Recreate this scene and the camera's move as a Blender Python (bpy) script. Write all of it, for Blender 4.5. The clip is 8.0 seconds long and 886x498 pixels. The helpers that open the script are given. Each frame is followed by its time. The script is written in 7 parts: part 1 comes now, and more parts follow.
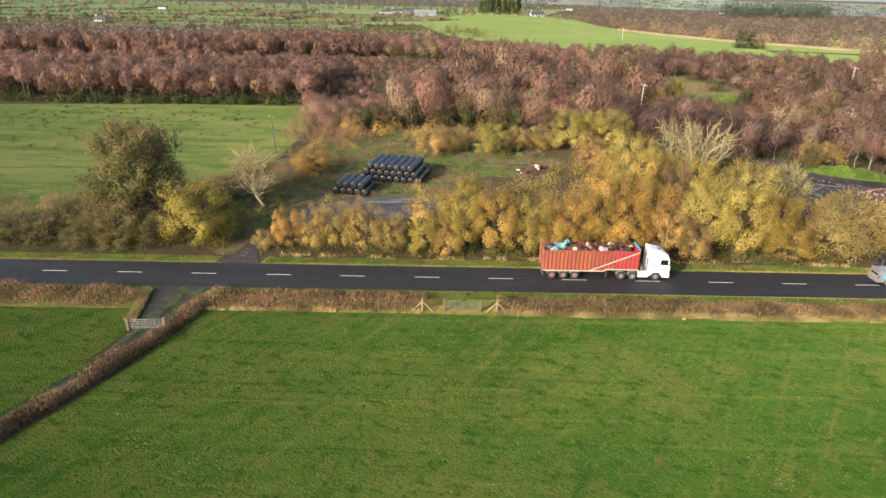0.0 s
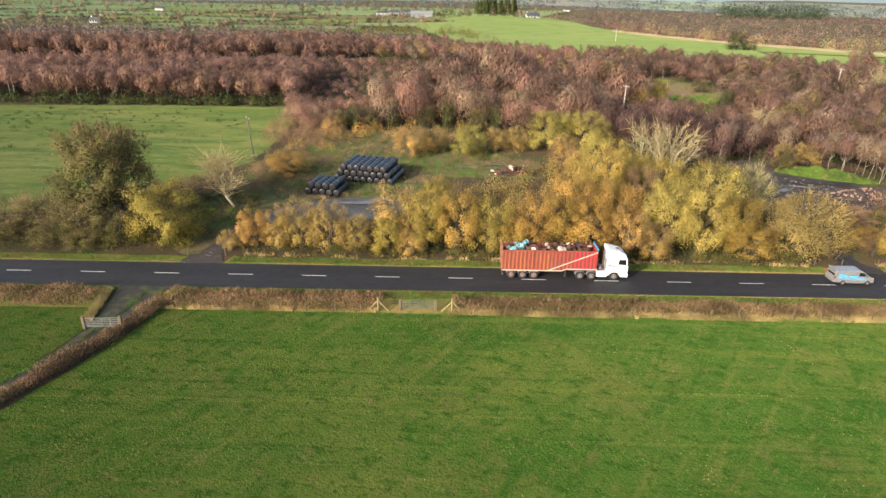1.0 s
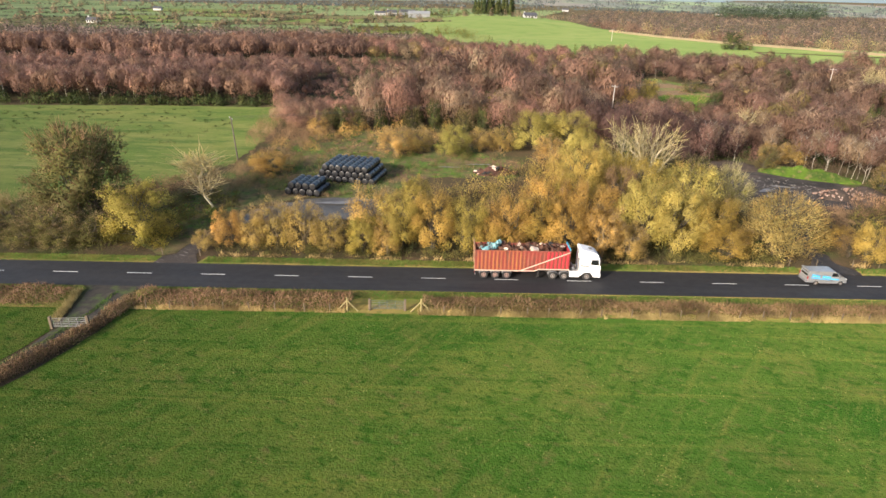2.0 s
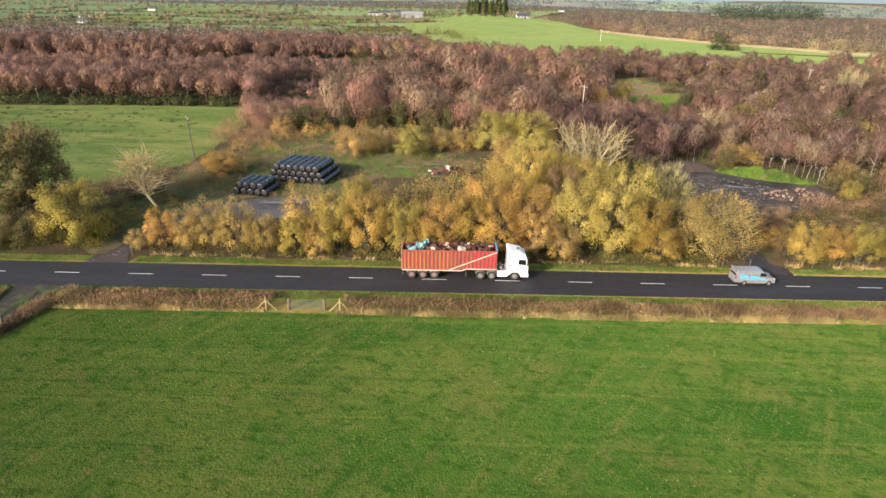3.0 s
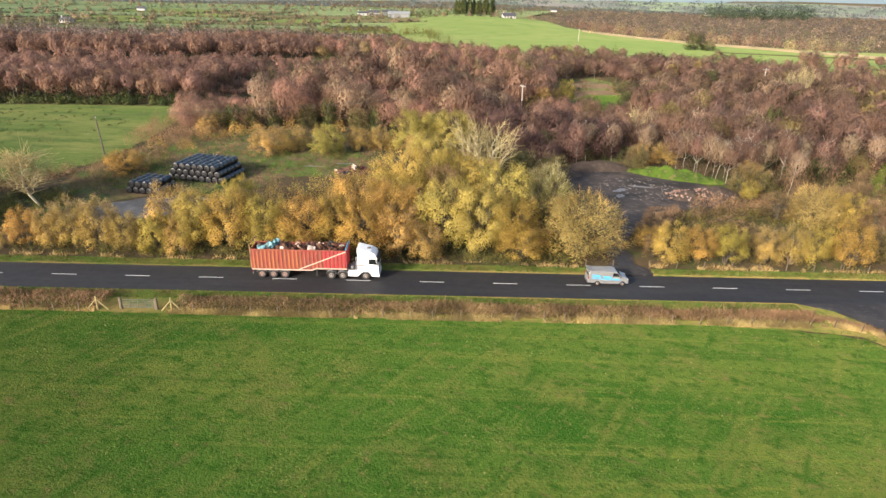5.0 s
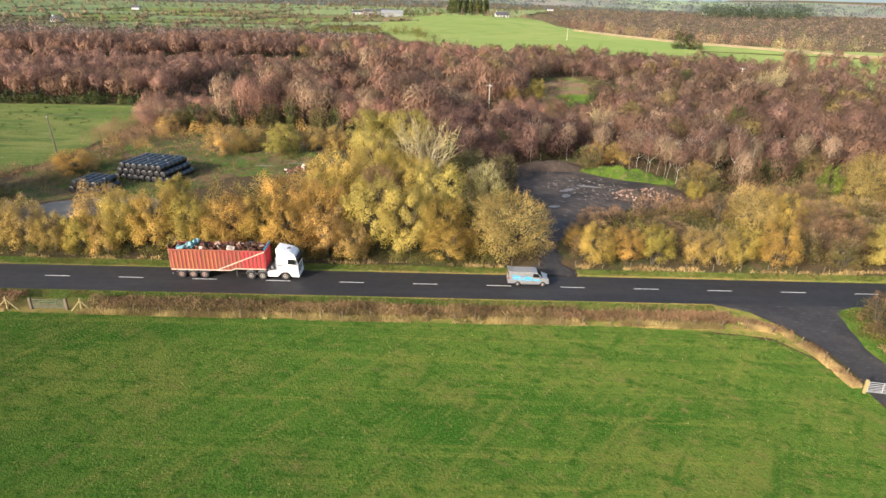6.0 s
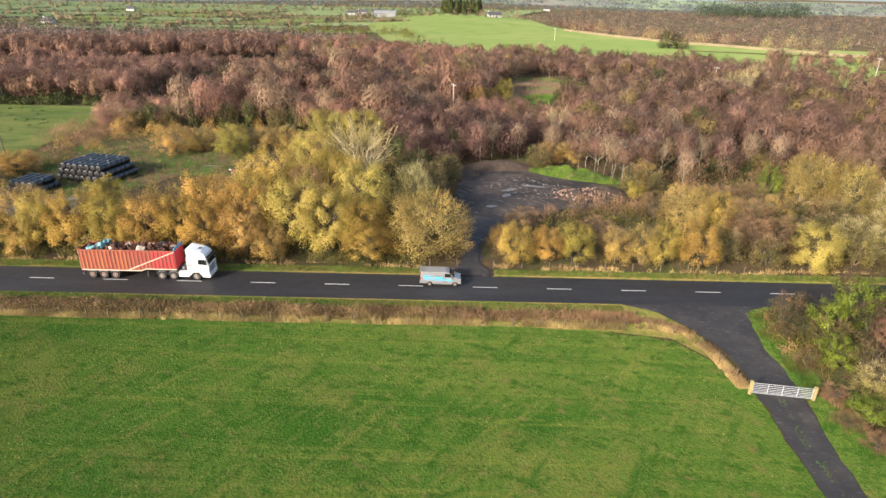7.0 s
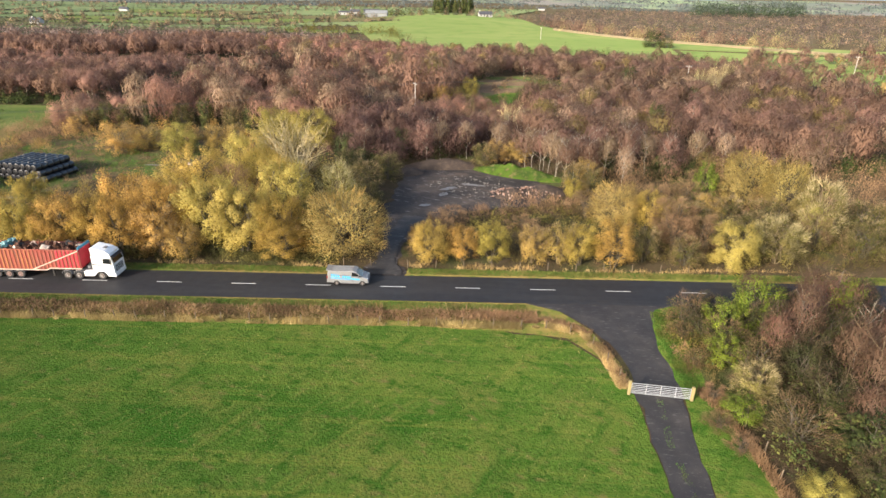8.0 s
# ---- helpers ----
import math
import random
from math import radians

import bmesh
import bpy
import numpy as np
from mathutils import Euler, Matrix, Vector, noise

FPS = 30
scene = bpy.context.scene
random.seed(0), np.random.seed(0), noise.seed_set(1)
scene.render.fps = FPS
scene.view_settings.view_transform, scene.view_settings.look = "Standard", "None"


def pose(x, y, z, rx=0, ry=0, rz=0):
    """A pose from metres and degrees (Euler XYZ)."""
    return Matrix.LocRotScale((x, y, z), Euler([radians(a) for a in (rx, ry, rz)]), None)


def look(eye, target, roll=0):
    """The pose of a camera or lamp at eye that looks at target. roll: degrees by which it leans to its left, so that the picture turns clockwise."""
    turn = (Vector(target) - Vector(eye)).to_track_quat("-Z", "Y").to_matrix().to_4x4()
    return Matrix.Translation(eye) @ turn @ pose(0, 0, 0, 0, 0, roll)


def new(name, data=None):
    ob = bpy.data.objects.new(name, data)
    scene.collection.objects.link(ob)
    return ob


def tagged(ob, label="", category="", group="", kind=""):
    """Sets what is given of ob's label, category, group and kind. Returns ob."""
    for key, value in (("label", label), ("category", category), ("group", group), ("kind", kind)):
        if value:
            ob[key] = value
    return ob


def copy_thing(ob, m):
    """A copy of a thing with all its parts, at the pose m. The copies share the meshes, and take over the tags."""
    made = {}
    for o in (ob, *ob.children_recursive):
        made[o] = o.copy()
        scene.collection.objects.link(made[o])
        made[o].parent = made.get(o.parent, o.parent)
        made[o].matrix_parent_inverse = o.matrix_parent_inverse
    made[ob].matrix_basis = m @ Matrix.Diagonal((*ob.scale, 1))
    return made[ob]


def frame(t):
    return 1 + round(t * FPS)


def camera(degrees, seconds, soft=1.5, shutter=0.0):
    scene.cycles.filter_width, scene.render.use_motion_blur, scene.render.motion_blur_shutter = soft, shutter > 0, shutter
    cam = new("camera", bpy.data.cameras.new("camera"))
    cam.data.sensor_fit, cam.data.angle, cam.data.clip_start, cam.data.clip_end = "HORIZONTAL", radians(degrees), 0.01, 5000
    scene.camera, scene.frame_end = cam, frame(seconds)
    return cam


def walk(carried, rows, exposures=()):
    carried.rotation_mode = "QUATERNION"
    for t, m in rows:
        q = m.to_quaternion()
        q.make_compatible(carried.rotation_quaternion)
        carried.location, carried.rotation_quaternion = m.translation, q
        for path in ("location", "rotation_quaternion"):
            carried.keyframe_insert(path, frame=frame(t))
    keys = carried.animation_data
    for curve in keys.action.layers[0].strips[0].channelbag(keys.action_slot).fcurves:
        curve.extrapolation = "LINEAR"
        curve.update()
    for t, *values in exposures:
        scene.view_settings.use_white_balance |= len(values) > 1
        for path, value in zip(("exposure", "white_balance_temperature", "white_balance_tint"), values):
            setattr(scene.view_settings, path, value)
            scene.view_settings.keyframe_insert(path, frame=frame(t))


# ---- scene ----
cam = camera(72.0, 8.0)
PATH = [
    (0, (29.664, -66.888, 32.409), (29.684, -65.049, 31.623), 1.3),
    (0.3, (32.0, -67.4, 32.56), (32.02, -65.56, 31.777), 1.3),
    (0.5, (33.679, -67.619, 32.645), (33.699, -65.778, 31.863), 1.3),
    (0.8, (36.35, -67.632, 32.69), (36.37, -65.792, 31.907), 1.3),
    (0.9, (35.83, -67.632, 32.69), (35.85, -65.792, 31.907), 1.3),
    (1, (34.561, -67.632, 32.685), (34.58, -65.792, 31.902), 1.3),
    (1.1, (33.06, -67.632, 32.67), (33.08, -65.792, 31.887), 1.3),
    (1.2, (31.95, -67.632, 32.65), (31.97, -65.792, 31.867), 1.3),
    (1.3, (31.95, -67.632, 32.65), (31.97, -65.792, 31.867), 1.3),
    (1.5, (33.692, -67.633, 32.656), (33.712, -65.793, 31.873), 1.3),
    (1.7, (35.5, -67.635, 32.7), (35.519, -65.795, 31.917), 1.3),
    (3, (46.993, -67.652, 32.867), (47.007, -65.811, 32.085), 1.3),
    (3.5, (51.6, -67.518, 32.828), (51.612, -65.676, 32.047), 1.3),
    (4, (56.29, -67.497, 32.873), (56.299, -65.656, 32.092), 1.3),
    (4.5, (60.921, -67.357, 32.9), (60.928, -65.515, 32.119), 1.3),
    (6, (75.596, -66.861, 33.277), (75.595, -65.021, 32.492), 1.3),
    (6.5, (81.085, -66.66, 33.313), (81.079, -64.82, 32.529), 1.2),
    (7, (86.699, -66.33, 33.253), (86.688, -64.49, 32.469), 1.1),
    (7.5, (92.299, -65.977, 33.171), (92.285, -64.137, 32.386), 1.1),
    (8, (98.008, -65.567, 33.026), (97.992, -63.727, 32.242), 1.0),
]
walk(cam, [(t, look(eye, target, roll)) for t, eye, target, roll in PATH], [(0, 0.75), (1.7, 0.77), (4, 0.84), (8, 0.92)])

# ---- daylight: low hazy winter sun from behind the viewer's left shoulder ----
SUN_EL, SUN_FROM = radians(21), Vector((-0.69, -0.724, 0))
world = bpy.data.worlds.new("sky")
scene.world = world
world.use_nodes = True
wn = world.node_tree.nodes
sky = wn.new("ShaderNodeTexSky")
sky.sky_type, sky.sun_disc = "NISHITA", False
sky.sun_elevation = SUN_EL
sky.sun_rotation = math.atan2(SUN_FROM.x, SUN_FROM.y)
sky.air_density, sky.dust_density = 1.0, 2.5
world.node_tree.links.new(sky.outputs[0], wn["Background"].inputs[0])
wn["Background"].inputs[1].default_value = 0.18
sun = new("sun", bpy.data.lights.new("sun", "SUN"))
sun.data.energy, sun.data.angle, sun.data.color = 4.7, radians(5), (1.0, 0.885, 0.76)
away = Vector((SUN_FROM.x * math.cos(SUN_EL), SUN_FROM.y * math.cos(SUN_EL), math.sin(SUN_EL)))
sun.matrix_world = look(away * 300, (0, 0, 0))

# ---- materials ----
MATS = {}


def tree_of(name, rough=0.8, metal=0.0, spec=0.3):
    m = bpy.data.materials.new(name)
    m.use_nodes = True
    nt = m.node_tree
    b = nt.nodes["Principled BSDF"]
    b.inputs["Roughness"].default_value = rough
    b.inputs["Metallic"].default_value = metal
    b.inputs["Specular IOR Level"].default_value = spec
    b.inputs["Diffuse Roughness"].default_value = 1.0 if rough > 0.9 else 0.0
    MATS[name] = m
    return m, nt, b


def coords(nt, stretch=(1, 1, 1), turn=0.0):
    tc, mp = nt.nodes.new("ShaderNodeTexCoord"), nt.nodes.new("ShaderNodeMapping")
    mp.inputs["Scale"].default_value = stretch
    if turn:
        tn = nt.nodes.new("ShaderNodeMapping")
        tn.inputs["Rotation"].default_value = (0, 0, turn)
        nt.links.new(tc.outputs["Object"], tn.inputs[0])
        nt.links.new(tn.outputs[0], mp.inputs[0])
    else:
        nt.links.new(tc.outputs["Object"], mp.inputs[0])
    return mp.outputs[0]


def noise_of(nt, co, scale, detail=4, rough=0.55):
    n = nt.nodes.new("ShaderNodeTexNoise")
    n.inputs["Scale"].default_value, n.inputs["Detail"].default_value, n.inputs["Roughness"].default_value = scale, detail, rough
    nt.links.new(co, n.inputs["Vector"])
    return n.outputs["Fac"]


def ramp(nt, fac, lo, hi):
    r = nt.nodes.new("ShaderNodeMapRange")
    r.inputs[1].default_value, r.inputs[2].default_value = lo, hi
    nt.links.new(fac, r.inputs[0])
    return r.outputs[0]


def mix(nt, fac, a, b):
    m = nt.nodes.new("ShaderNodeMix")
    m.data_type = "RGBA"
    for sock, v in ((m.inputs[0], fac), (m.inputs[6], a), (m.inputs[7], b)):
        if hasattr(v, "links"):
            nt.links.new(v, sock)
        elif isinstance(v, tuple):
            sock.default_value = (*v, 1)
        else:
            sock.default_value = v
    return m.outputs[2]


def bump(nt, b, height, strength, dist):
    n = nt.nodes.new("ShaderNodeBump")
    n.inputs["Strength"].default_value, n.inputs["Distance"].default_value = strength, dist
    nt.links.new(height, n.inputs["Height"])
    nt.links.new(n.outputs[0], b.inputs["Normal"])


def surface(name, layers, rough=0.8, metal=0.0, spec=0.3, bumps=None, rough_var=0.0, per_object=0.0):
    """layers: first a colour, then (colour, noise scale, low, high, stretch, turn) laid over it by noise."""
    m, nt, b = tree_of(name, rough, metal, spec)
    col = layers[0]
    for c, scale, lo, hi, *rest in layers[1:]:
        co = coords(nt, rest[0] if rest else (1, 1, 1), rest[1] if len(rest) > 1 else 0.0)
        col = mix(nt, ramp(nt, noise_of(nt, co, scale), lo, hi), col, c)
    if per_object:
        oi = nt.nodes.new("ShaderNodeObjectInfo")
        hs = nt.nodes.new("ShaderNodeHueSaturation")
        nt.links.new(ramp_to(nt, oi.outputs["Random"], 1 - per_object, 1 + per_object), hs.inputs["Value"])
        if isinstance(col, tuple):
            hs.inputs["Color"].default_value = (*col, 1)
        else:
            nt.links.new(col, hs.inputs["Color"])
        col = hs.outputs[0]
    if isinstance(col, tuple):
        b.inputs["Base Color"].default_value = (*col, 1)
    else:
        nt.links.new(col, b.inputs["Base Color"])
    if rough_var:
        nt.links.new(ramp_to(nt, noise_of(nt, coords(nt), 0.8), rough - rough_var, rough + rough_var), b.inputs["Roughness"])
    if bumps:
        bump(nt, b, noise_of(nt, coords(nt), bumps[0], 5, 0.65), bumps[1], bumps[2])
    return m


def ramp_to(nt, fac, a, b):
    r = nt.nodes.new("ShaderNodeMapRange")
    r.inputs[3].default_value, r.inputs[4].default_value = a, b
    nt.links.new(fac, r.inputs[0])
    return r.outputs[0]


def foliage(name, a, b, c, through_light=0.3, hue=0.03, tree_scale=0.28):
    """Leaves or twigs: the colour varies from leaf to leaf and from plant to plant."""
    m, nt, bs = tree_of(name, 0.75, 0, 0.25)
    g, oi = nt.nodes.new("ShaderNodeNewGeometry"), nt.nodes.new("ShaderNodeObjectInfo")
    col = mix(nt, g.outputs["Random Per Island"], a, b)
    col = mix(nt, ramp(nt, noise_of(nt, coords(nt), 0.35, 3), 0.42, 0.66), col, c)
    hs = nt.nodes.new("ShaderNodeHueSaturation")
    nt.links.new(col, hs.inputs["Color"])
    nt.links.new(ramp_to(nt, oi.outputs["Random"], 0.5 - hue, 0.5 + hue), hs.inputs["Hue"])
    clump = ramp_to(nt, ramp(nt, noise_of(nt, coords(nt), tree_scale, 1), 0.36, 0.64), 0.66, 1.26)
    both = nt.nodes.new("ShaderNodeMath")
    both.operation = "MULTIPLY"
    nt.links.new(clump, both.inputs[0])
    nt.links.new(ramp_to(nt, oi.outputs["Random"], 1.18, 0.82), both.inputs[1])
    nt.links.new(both.outputs[0], hs.inputs["Value"])
    nt.links.new(hs.outputs[0], bs.inputs["Base Color"])
    if through_light:
        tr, mx = nt.nodes.new("ShaderNodeBsdfTranslucent"), nt.nodes.new("ShaderNodeMixShader")
        nt.links.new(hs.outputs[0], tr.inputs[0])
        mx.inputs[0].default_value = through_light
        nt.links.new(bs.outputs[0], mx.inputs[1])
        nt.links.new(tr.outputs[0], mx.inputs[2])
        nt.links.new(mx.outputs[0], nt.nodes["Material Output"].inputs[0])
    return m


MEADOW = surface("meadow_grass", [(0.056, 0.116, 0.017), ((0.112, 0.144, 0.028), 0.035, 0.42, 0.70, (1, 1.3, 1), 0.4), ((0.033, 0.092, 0.012), 0.05, 0.53, 0.66, (0.7, 1.2, 1), 0.2), ((0.138, 0.137, 0.036), 0.16, 0.52, 0.78, (0.7, 1.3, 1), 0.9),
                                  ((0.118, 0.148, 0.028), 0.40, 0.52, 0.66, (0.05, 2.0, 1), 0.02), ((0.033, 0.087, 0.012), 0.45, 0.56, 0.70, (0.06, 2.0, 1), 0.04), ((0.035, 0.090, 0.012), 0.42, 0.56, 0.71, (0.16, 1.3, 1), -1.05), ((0.120, 0.141, 0.030), 0.36, 0.55, 0.71, (0.14, 1.4, 1), -0.95),
                                  ((0.033, 0.085, 0.011), 0.70, 0.54, 0.66, (0.7, 1.2, 1), 0.3), ((0.121, 0.146, 0.033), 1.1, 0.54, 0.78, (0.5, 1.5, 1), -0.8), ((0.155, 0.124, 0.048), 0.75, 0.58, 0.80, (0.7, 1.3, 1), 0.5), ((0.035, 0.081, 0.012), 1.7, 0.56, 0.70), ((0.080, 0.150, 0.023), 2.2, 0.58, 0.72),
                                  ((0.035, 0.075, 0.012), 5.0, 0.58, 0.84)],
                 0.95, 0, 0.03, (4, 1.0, 0.3))
# the grass gets darker towards the west
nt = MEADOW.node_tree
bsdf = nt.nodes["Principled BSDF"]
spread, west_tone = nt.nodes.new("ShaderNodeSeparateXYZ"), nt.nodes.new("ShaderNodeHueSaturation")
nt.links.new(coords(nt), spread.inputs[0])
nt.links.new(bsdf.inputs["Base Color"].links[0].from_socket, west_tone.inputs["Color"])
nt.links.new(ramp_to(nt, ramp(nt, spread.outputs[0], 60, -4), 1.0, 0.72), west_tone.inputs["Value"])
nt.links.new(west_tone.outputs[0], bsdf.inputs["Base Color"])
PASTURE = surface("pasture_grass", [(0.077, 0.111, 0.024), ((0.130, 0.139, 0.040), 0.035, 0.42, 0.60, (0.6, 1.6, 1)), ((0.052, 0.088, 0.018), 0.11, 0.48, 0.64, (0.5, 1.8, 1)), ((0.168, 0.160, 0.063), 0.5, 0.56, 0.74, (0.4, 1.8, 1)), ((0.046, 0.067, 0.018), 0.9, 0.60, 0.72),
                                    ((0.151, 0.151, 0.050), 1.2, 0.58, 0.8)], 0.95, 0, 0.1, (4, 0.8, 0.12))
LITTER = surface("rough_ground", [(0.058, 0.043, 0.024), ((0.050, 0.058, 0.020), 0.07, 0.50, 0.64), ((0.090, 0.055, 0.034), 0.3, 0.52, 0.70),
                                  ((0.035, 0.035, 0.015), 1.4, 0.50, 0.75)], 0.95, 0, 0.1, (5, 0.9, 0.2))
SCRUB = surface("scrub_grass", [(0.072, 0.086, 0.028), ((0.135, 0.088, 0.050), 0.10, 0.44, 0.60), ((0.066, 0.120, 0.020), 0.09, 0.53, 0.64), ((0.105, 0.078, 0.042), 0.4, 0.46, 0.66),
                                ((0.030, 0.038, 0.015), 1.1, 0.52, 0.72)], 0.95, 0, 0.1, (5, 0.9, 0.2))
VERGE = surface("verge_grass", [(0.120, 0.128, 0.028), ((0.200, 0.150, 0.048), 0.30, 0.42, 0.60, (0.4, 1.5, 1)), ((0.070, 0.105, 0.018), 0.8, 0.52, 0.70), ((0.16, 0.11, 0.05), 2.5, 0.55, 0.75)], 0.95, 0, 0.1, (7, 0.9, 0.12))
ASPHALT = surface("asphalt", [(0.019, 0.019, 0.021), ((0.028, 0.027, 0.028), 0.25, 0.40, 0.66, (0.15, 1.0, 1)), ((0.015, 0.015, 0.017), 0.8, 0.5, 0.75, (0.1, 1.6, 1)),
                              ((0.050, 0.048, 0.046), 40, 0.55, 0.8)], 0.66, 0, 0.3, (60, 0.4, 0.01), 0.12)
OLD_TARMAC = surface("old_tarmac", [(0.032, 0.029, 0.028), ((0.058, 0.050, 0.045), 0.35, 0.46, 0.68), ((0.024, 0.022, 0.023), 0.16, 0.5, 0.66), ((0.11, 0.10, 0.09), 2.2, 0.60, 0.74, (0.5, 1.6, 1)), ((0.14, 0.12, 0.11), 9, 0.62, 0.8)],
                     0.75, 0, 0.35, (12, 0.3, 0.015), 0.15)
LINE = surface("road_paint", [(0.62, 0.62, 0.60), ((0.35, 0.35, 0.34), 6, 0.52, 0.72)], 0.6)
HILLGRASS = surface("hill_grass", [(0.096, 0.136, 0.036), ((0.130, 0.152, 0.050), 0.02, 0.4, 0.65, (0.4, 1, 1)), ((0.070, 0.118, 0.026), 0.06, 0.5, 0.72), ((0.12, 0.125, 0.05), 0.3, 0.55, 0.78)], 0.95, 0, 0.1)
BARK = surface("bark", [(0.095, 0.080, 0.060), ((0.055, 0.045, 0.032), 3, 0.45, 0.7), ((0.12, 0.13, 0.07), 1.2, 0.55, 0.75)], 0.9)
# ash bark with the brightness of sunlight put into its pale colour
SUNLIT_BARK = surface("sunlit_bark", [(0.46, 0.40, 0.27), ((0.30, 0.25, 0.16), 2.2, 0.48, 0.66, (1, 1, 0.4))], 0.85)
WHITE_BARK = surface("white_birch_bark", [(0.46, 0.42, 0.35), ((0.20, 0.17, 0.13), 2.6, 0.54, 0.66, (1, 1, 0.5))], 0.8)
TAN_BARK = surface("tan_bark", [(0.22, 0.17, 0.10), ((0.12, 0.09, 0.06), 2.2, 0.48, 0.66, (1, 1, 0.4))], 0.85)
PALE_BARK = surface("pale_bark", [(0.40, 0.37, 0.30), ((0.16, 0.13, 0.10), 2.2, 0.48, 0.66, (1, 1, 0.4)), ((0.28, 0.25, 0.18), 0.7, 0.45, 0.7)], 0.85)
BIRCH_TWIG = foliage("birch_twigs", (0.306, 0.171, 0.117), (0.345, 0.199, 0.135), (0.275, 0.155, 0.112), 0.45, 0.010, 0.11)
PURPLE_TWIG = foliage("purple_twigs", (0.224, 0.133, 0.097), (0.258, 0.152, 0.109), (0.202, 0.120, 0.093), 0.45, 0.008, 0.11)
DARK_WOOD = foliage("dark_purple_twigs", (0.148, 0.083, 0.067), (0.174, 0.099, 0.080), (0.128, 0.074, 0.063), 0.40, 0.008, 0.11)
PALE_TWIG = foliage("pale_twigs", (0.54, 0.45, 0.22), (0.62, 0.53, 0.29), (0.47, 0.39, 0.20), 0.5, 0.01)
BROWN_TWIG = foliage("brown_twigs", (0.230, 0.140, 0.091), (0.263, 0.162, 0.105), (0.202, 0.124, 0.084), 0.42, 0.010, 0.11)
GREY_WOOD = foliage("tan_grey_twigs", (0.320, 0.222, 0.138), (0.365, 0.262, 0.166), (0.275, 0.196, 0.126), 0.45, 0.008, 0.11)
BOG_TWIG = foliage("bog_wood_twigs", (0.205, 0.148, 0.122), (0.245, 0.178, 0.144), (0.180, 0.132, 0.114), 0.4, 0.01)
OCHRE_WOOD = foliage("ochre_twigs", (0.27, 0.18, 0.07), (0.35, 0.25, 0.10), (0.21, 0.16, 0.06), 0.42, 0.008)
GREY_TWIG = foliage("grey_twigs", (0.30, 0.22, 0.12), (0.38, 0.29, 0.16), (0.24, 0.17, 0.09), 0.3, 0.01)
RUST_TWIG = foliage("rust_twigs", (0.238, 0.152, 0.078), (0.300, 0.195, 0.100), (0.195, 0.130, 0.068), 0.3, 0.012)
YELLOW_LEAF = foliage("yellow_leaves", (0.448, 0.339, 0.076), (0.541, 0.424, 0.108), (0.385, 0.296, 0.068), 0.46, 0.012)
BRAMBLE_LEAF = foliage("bramble_leaves", (0.15, 0.135, 0.040), (0.27, 0.19, 0.065), (0.11, 0.115, 0.032), 0.3, 0.02)
WHEAT_LEAF = foliage("wheat_leaves", (0.426, 0.324, 0.109), (0.503, 0.395, 0.144), (0.367, 0.290, 0.092), 0.46, 0.006)
LIME_YELLOW = foliage("lime_yellow_leaves", (0.333, 0.270, 0.052), (0.425, 0.339, 0.078), (0.241, 0.213, 0.040), 0.4, 0.012)
OLIVE_YELLOW = foliage("olive_yellow_leaves", (0.26, 0.22, 0.06), (0.36, 0.30, 0.09), (0.20, 0.18, 0.05), 0.4, 0.012)
ORANGE_LEAF = foliage("orange_leaves", (0.470, 0.296, 0.068), (0.558, 0.371, 0.099), (0.404, 0.263, 0.066), 0.46, 0.012)
PALE_LEAF = foliage("pale_leaves", (0.472, 0.390, 0.097), (0.563, 0.470, 0.137), (0.406, 0.337, 0.087), 0.46, 0.012)
TAN_LEAF = foliage("tan_leaves", (0.481, 0.323, 0.089), (0.580, 0.409, 0.127), (0.416, 0.285, 0.077), 0.46, 0.012)
OLIVE_LEAF = foliage("olive_leaves", (0.073, 0.086, 0.017), (0.172, 0.153, 0.030), (0.112, 0.090, 0.026), 0.3, 0.02)
IVY_OLIVE = foliage("ivy_and_olive_leaves", (0.060, 0.075, 0.018), (0.150, 0.130, 0.038), (0.090, 0.085, 0.025), 0.3, 0.02)
DEEP_OLIVE = foliage("deep_olive_leaves", (0.036, 0.047, 0.013), (0.080, 0.085, 0.024), (0.068, 0.055, 0.020), 0.25, 0.02)
IVY_LEAF = foliage("ivy_leaves", (0.025, 0.046, 0.012), (0.064, 0.084, 0.019), (0.093, 0.097, 0.025), 0.2, 0.02)
LIME_LEAF = foliage("lime_leaves", (0.17, 0.22, 0.022), (0.27, 0.32, 0.034), (0.11, 0.15, 0.02), 0.3, 0.02)
DRY_GRASS = foliage("dry_grass", (0.42, 0.31, 0.12), (0.55, 0.42, 0.20), (0.30, 0.22, 0.09), 0.3, 0.01)
GREEN_BLADE = foliage("grass_blades", (0.055, 0.140, 0.018), (0.105, 0.190, 0.030), (0.13, 0.15, 0.03), 0.3, 0.01)
MEADOW_BLADE = foliage("meadow_blades", (0.062, 0.128, 0.018), (0.108, 0.155, 0.028), (0.125, 0.130, 0.030), 0.3, 0.01)
COPSE_TWIG = foliage("copse_birch_twigs", (0.128, 0.071, 0.046), (0.157, 0.088, 0.054), (0.100, 0.060, 0.041), 0.22, 0.010, 0.11)
DARK_TWIG = foliage("dark_twigs", (0.090, 0.060, 0.040), (0.145, 0.098, 0.062), (0.075, 0.058, 0.032), 0.1, 0.012)
HEDGE_TWIG = foliage("hedge_twigs", (0.184, 0.109, 0.061), (0.245, 0.149, 0.085), (0.149, 0.096, 0.049), 0.12, 0.012)

# ---- mesh helpers ----


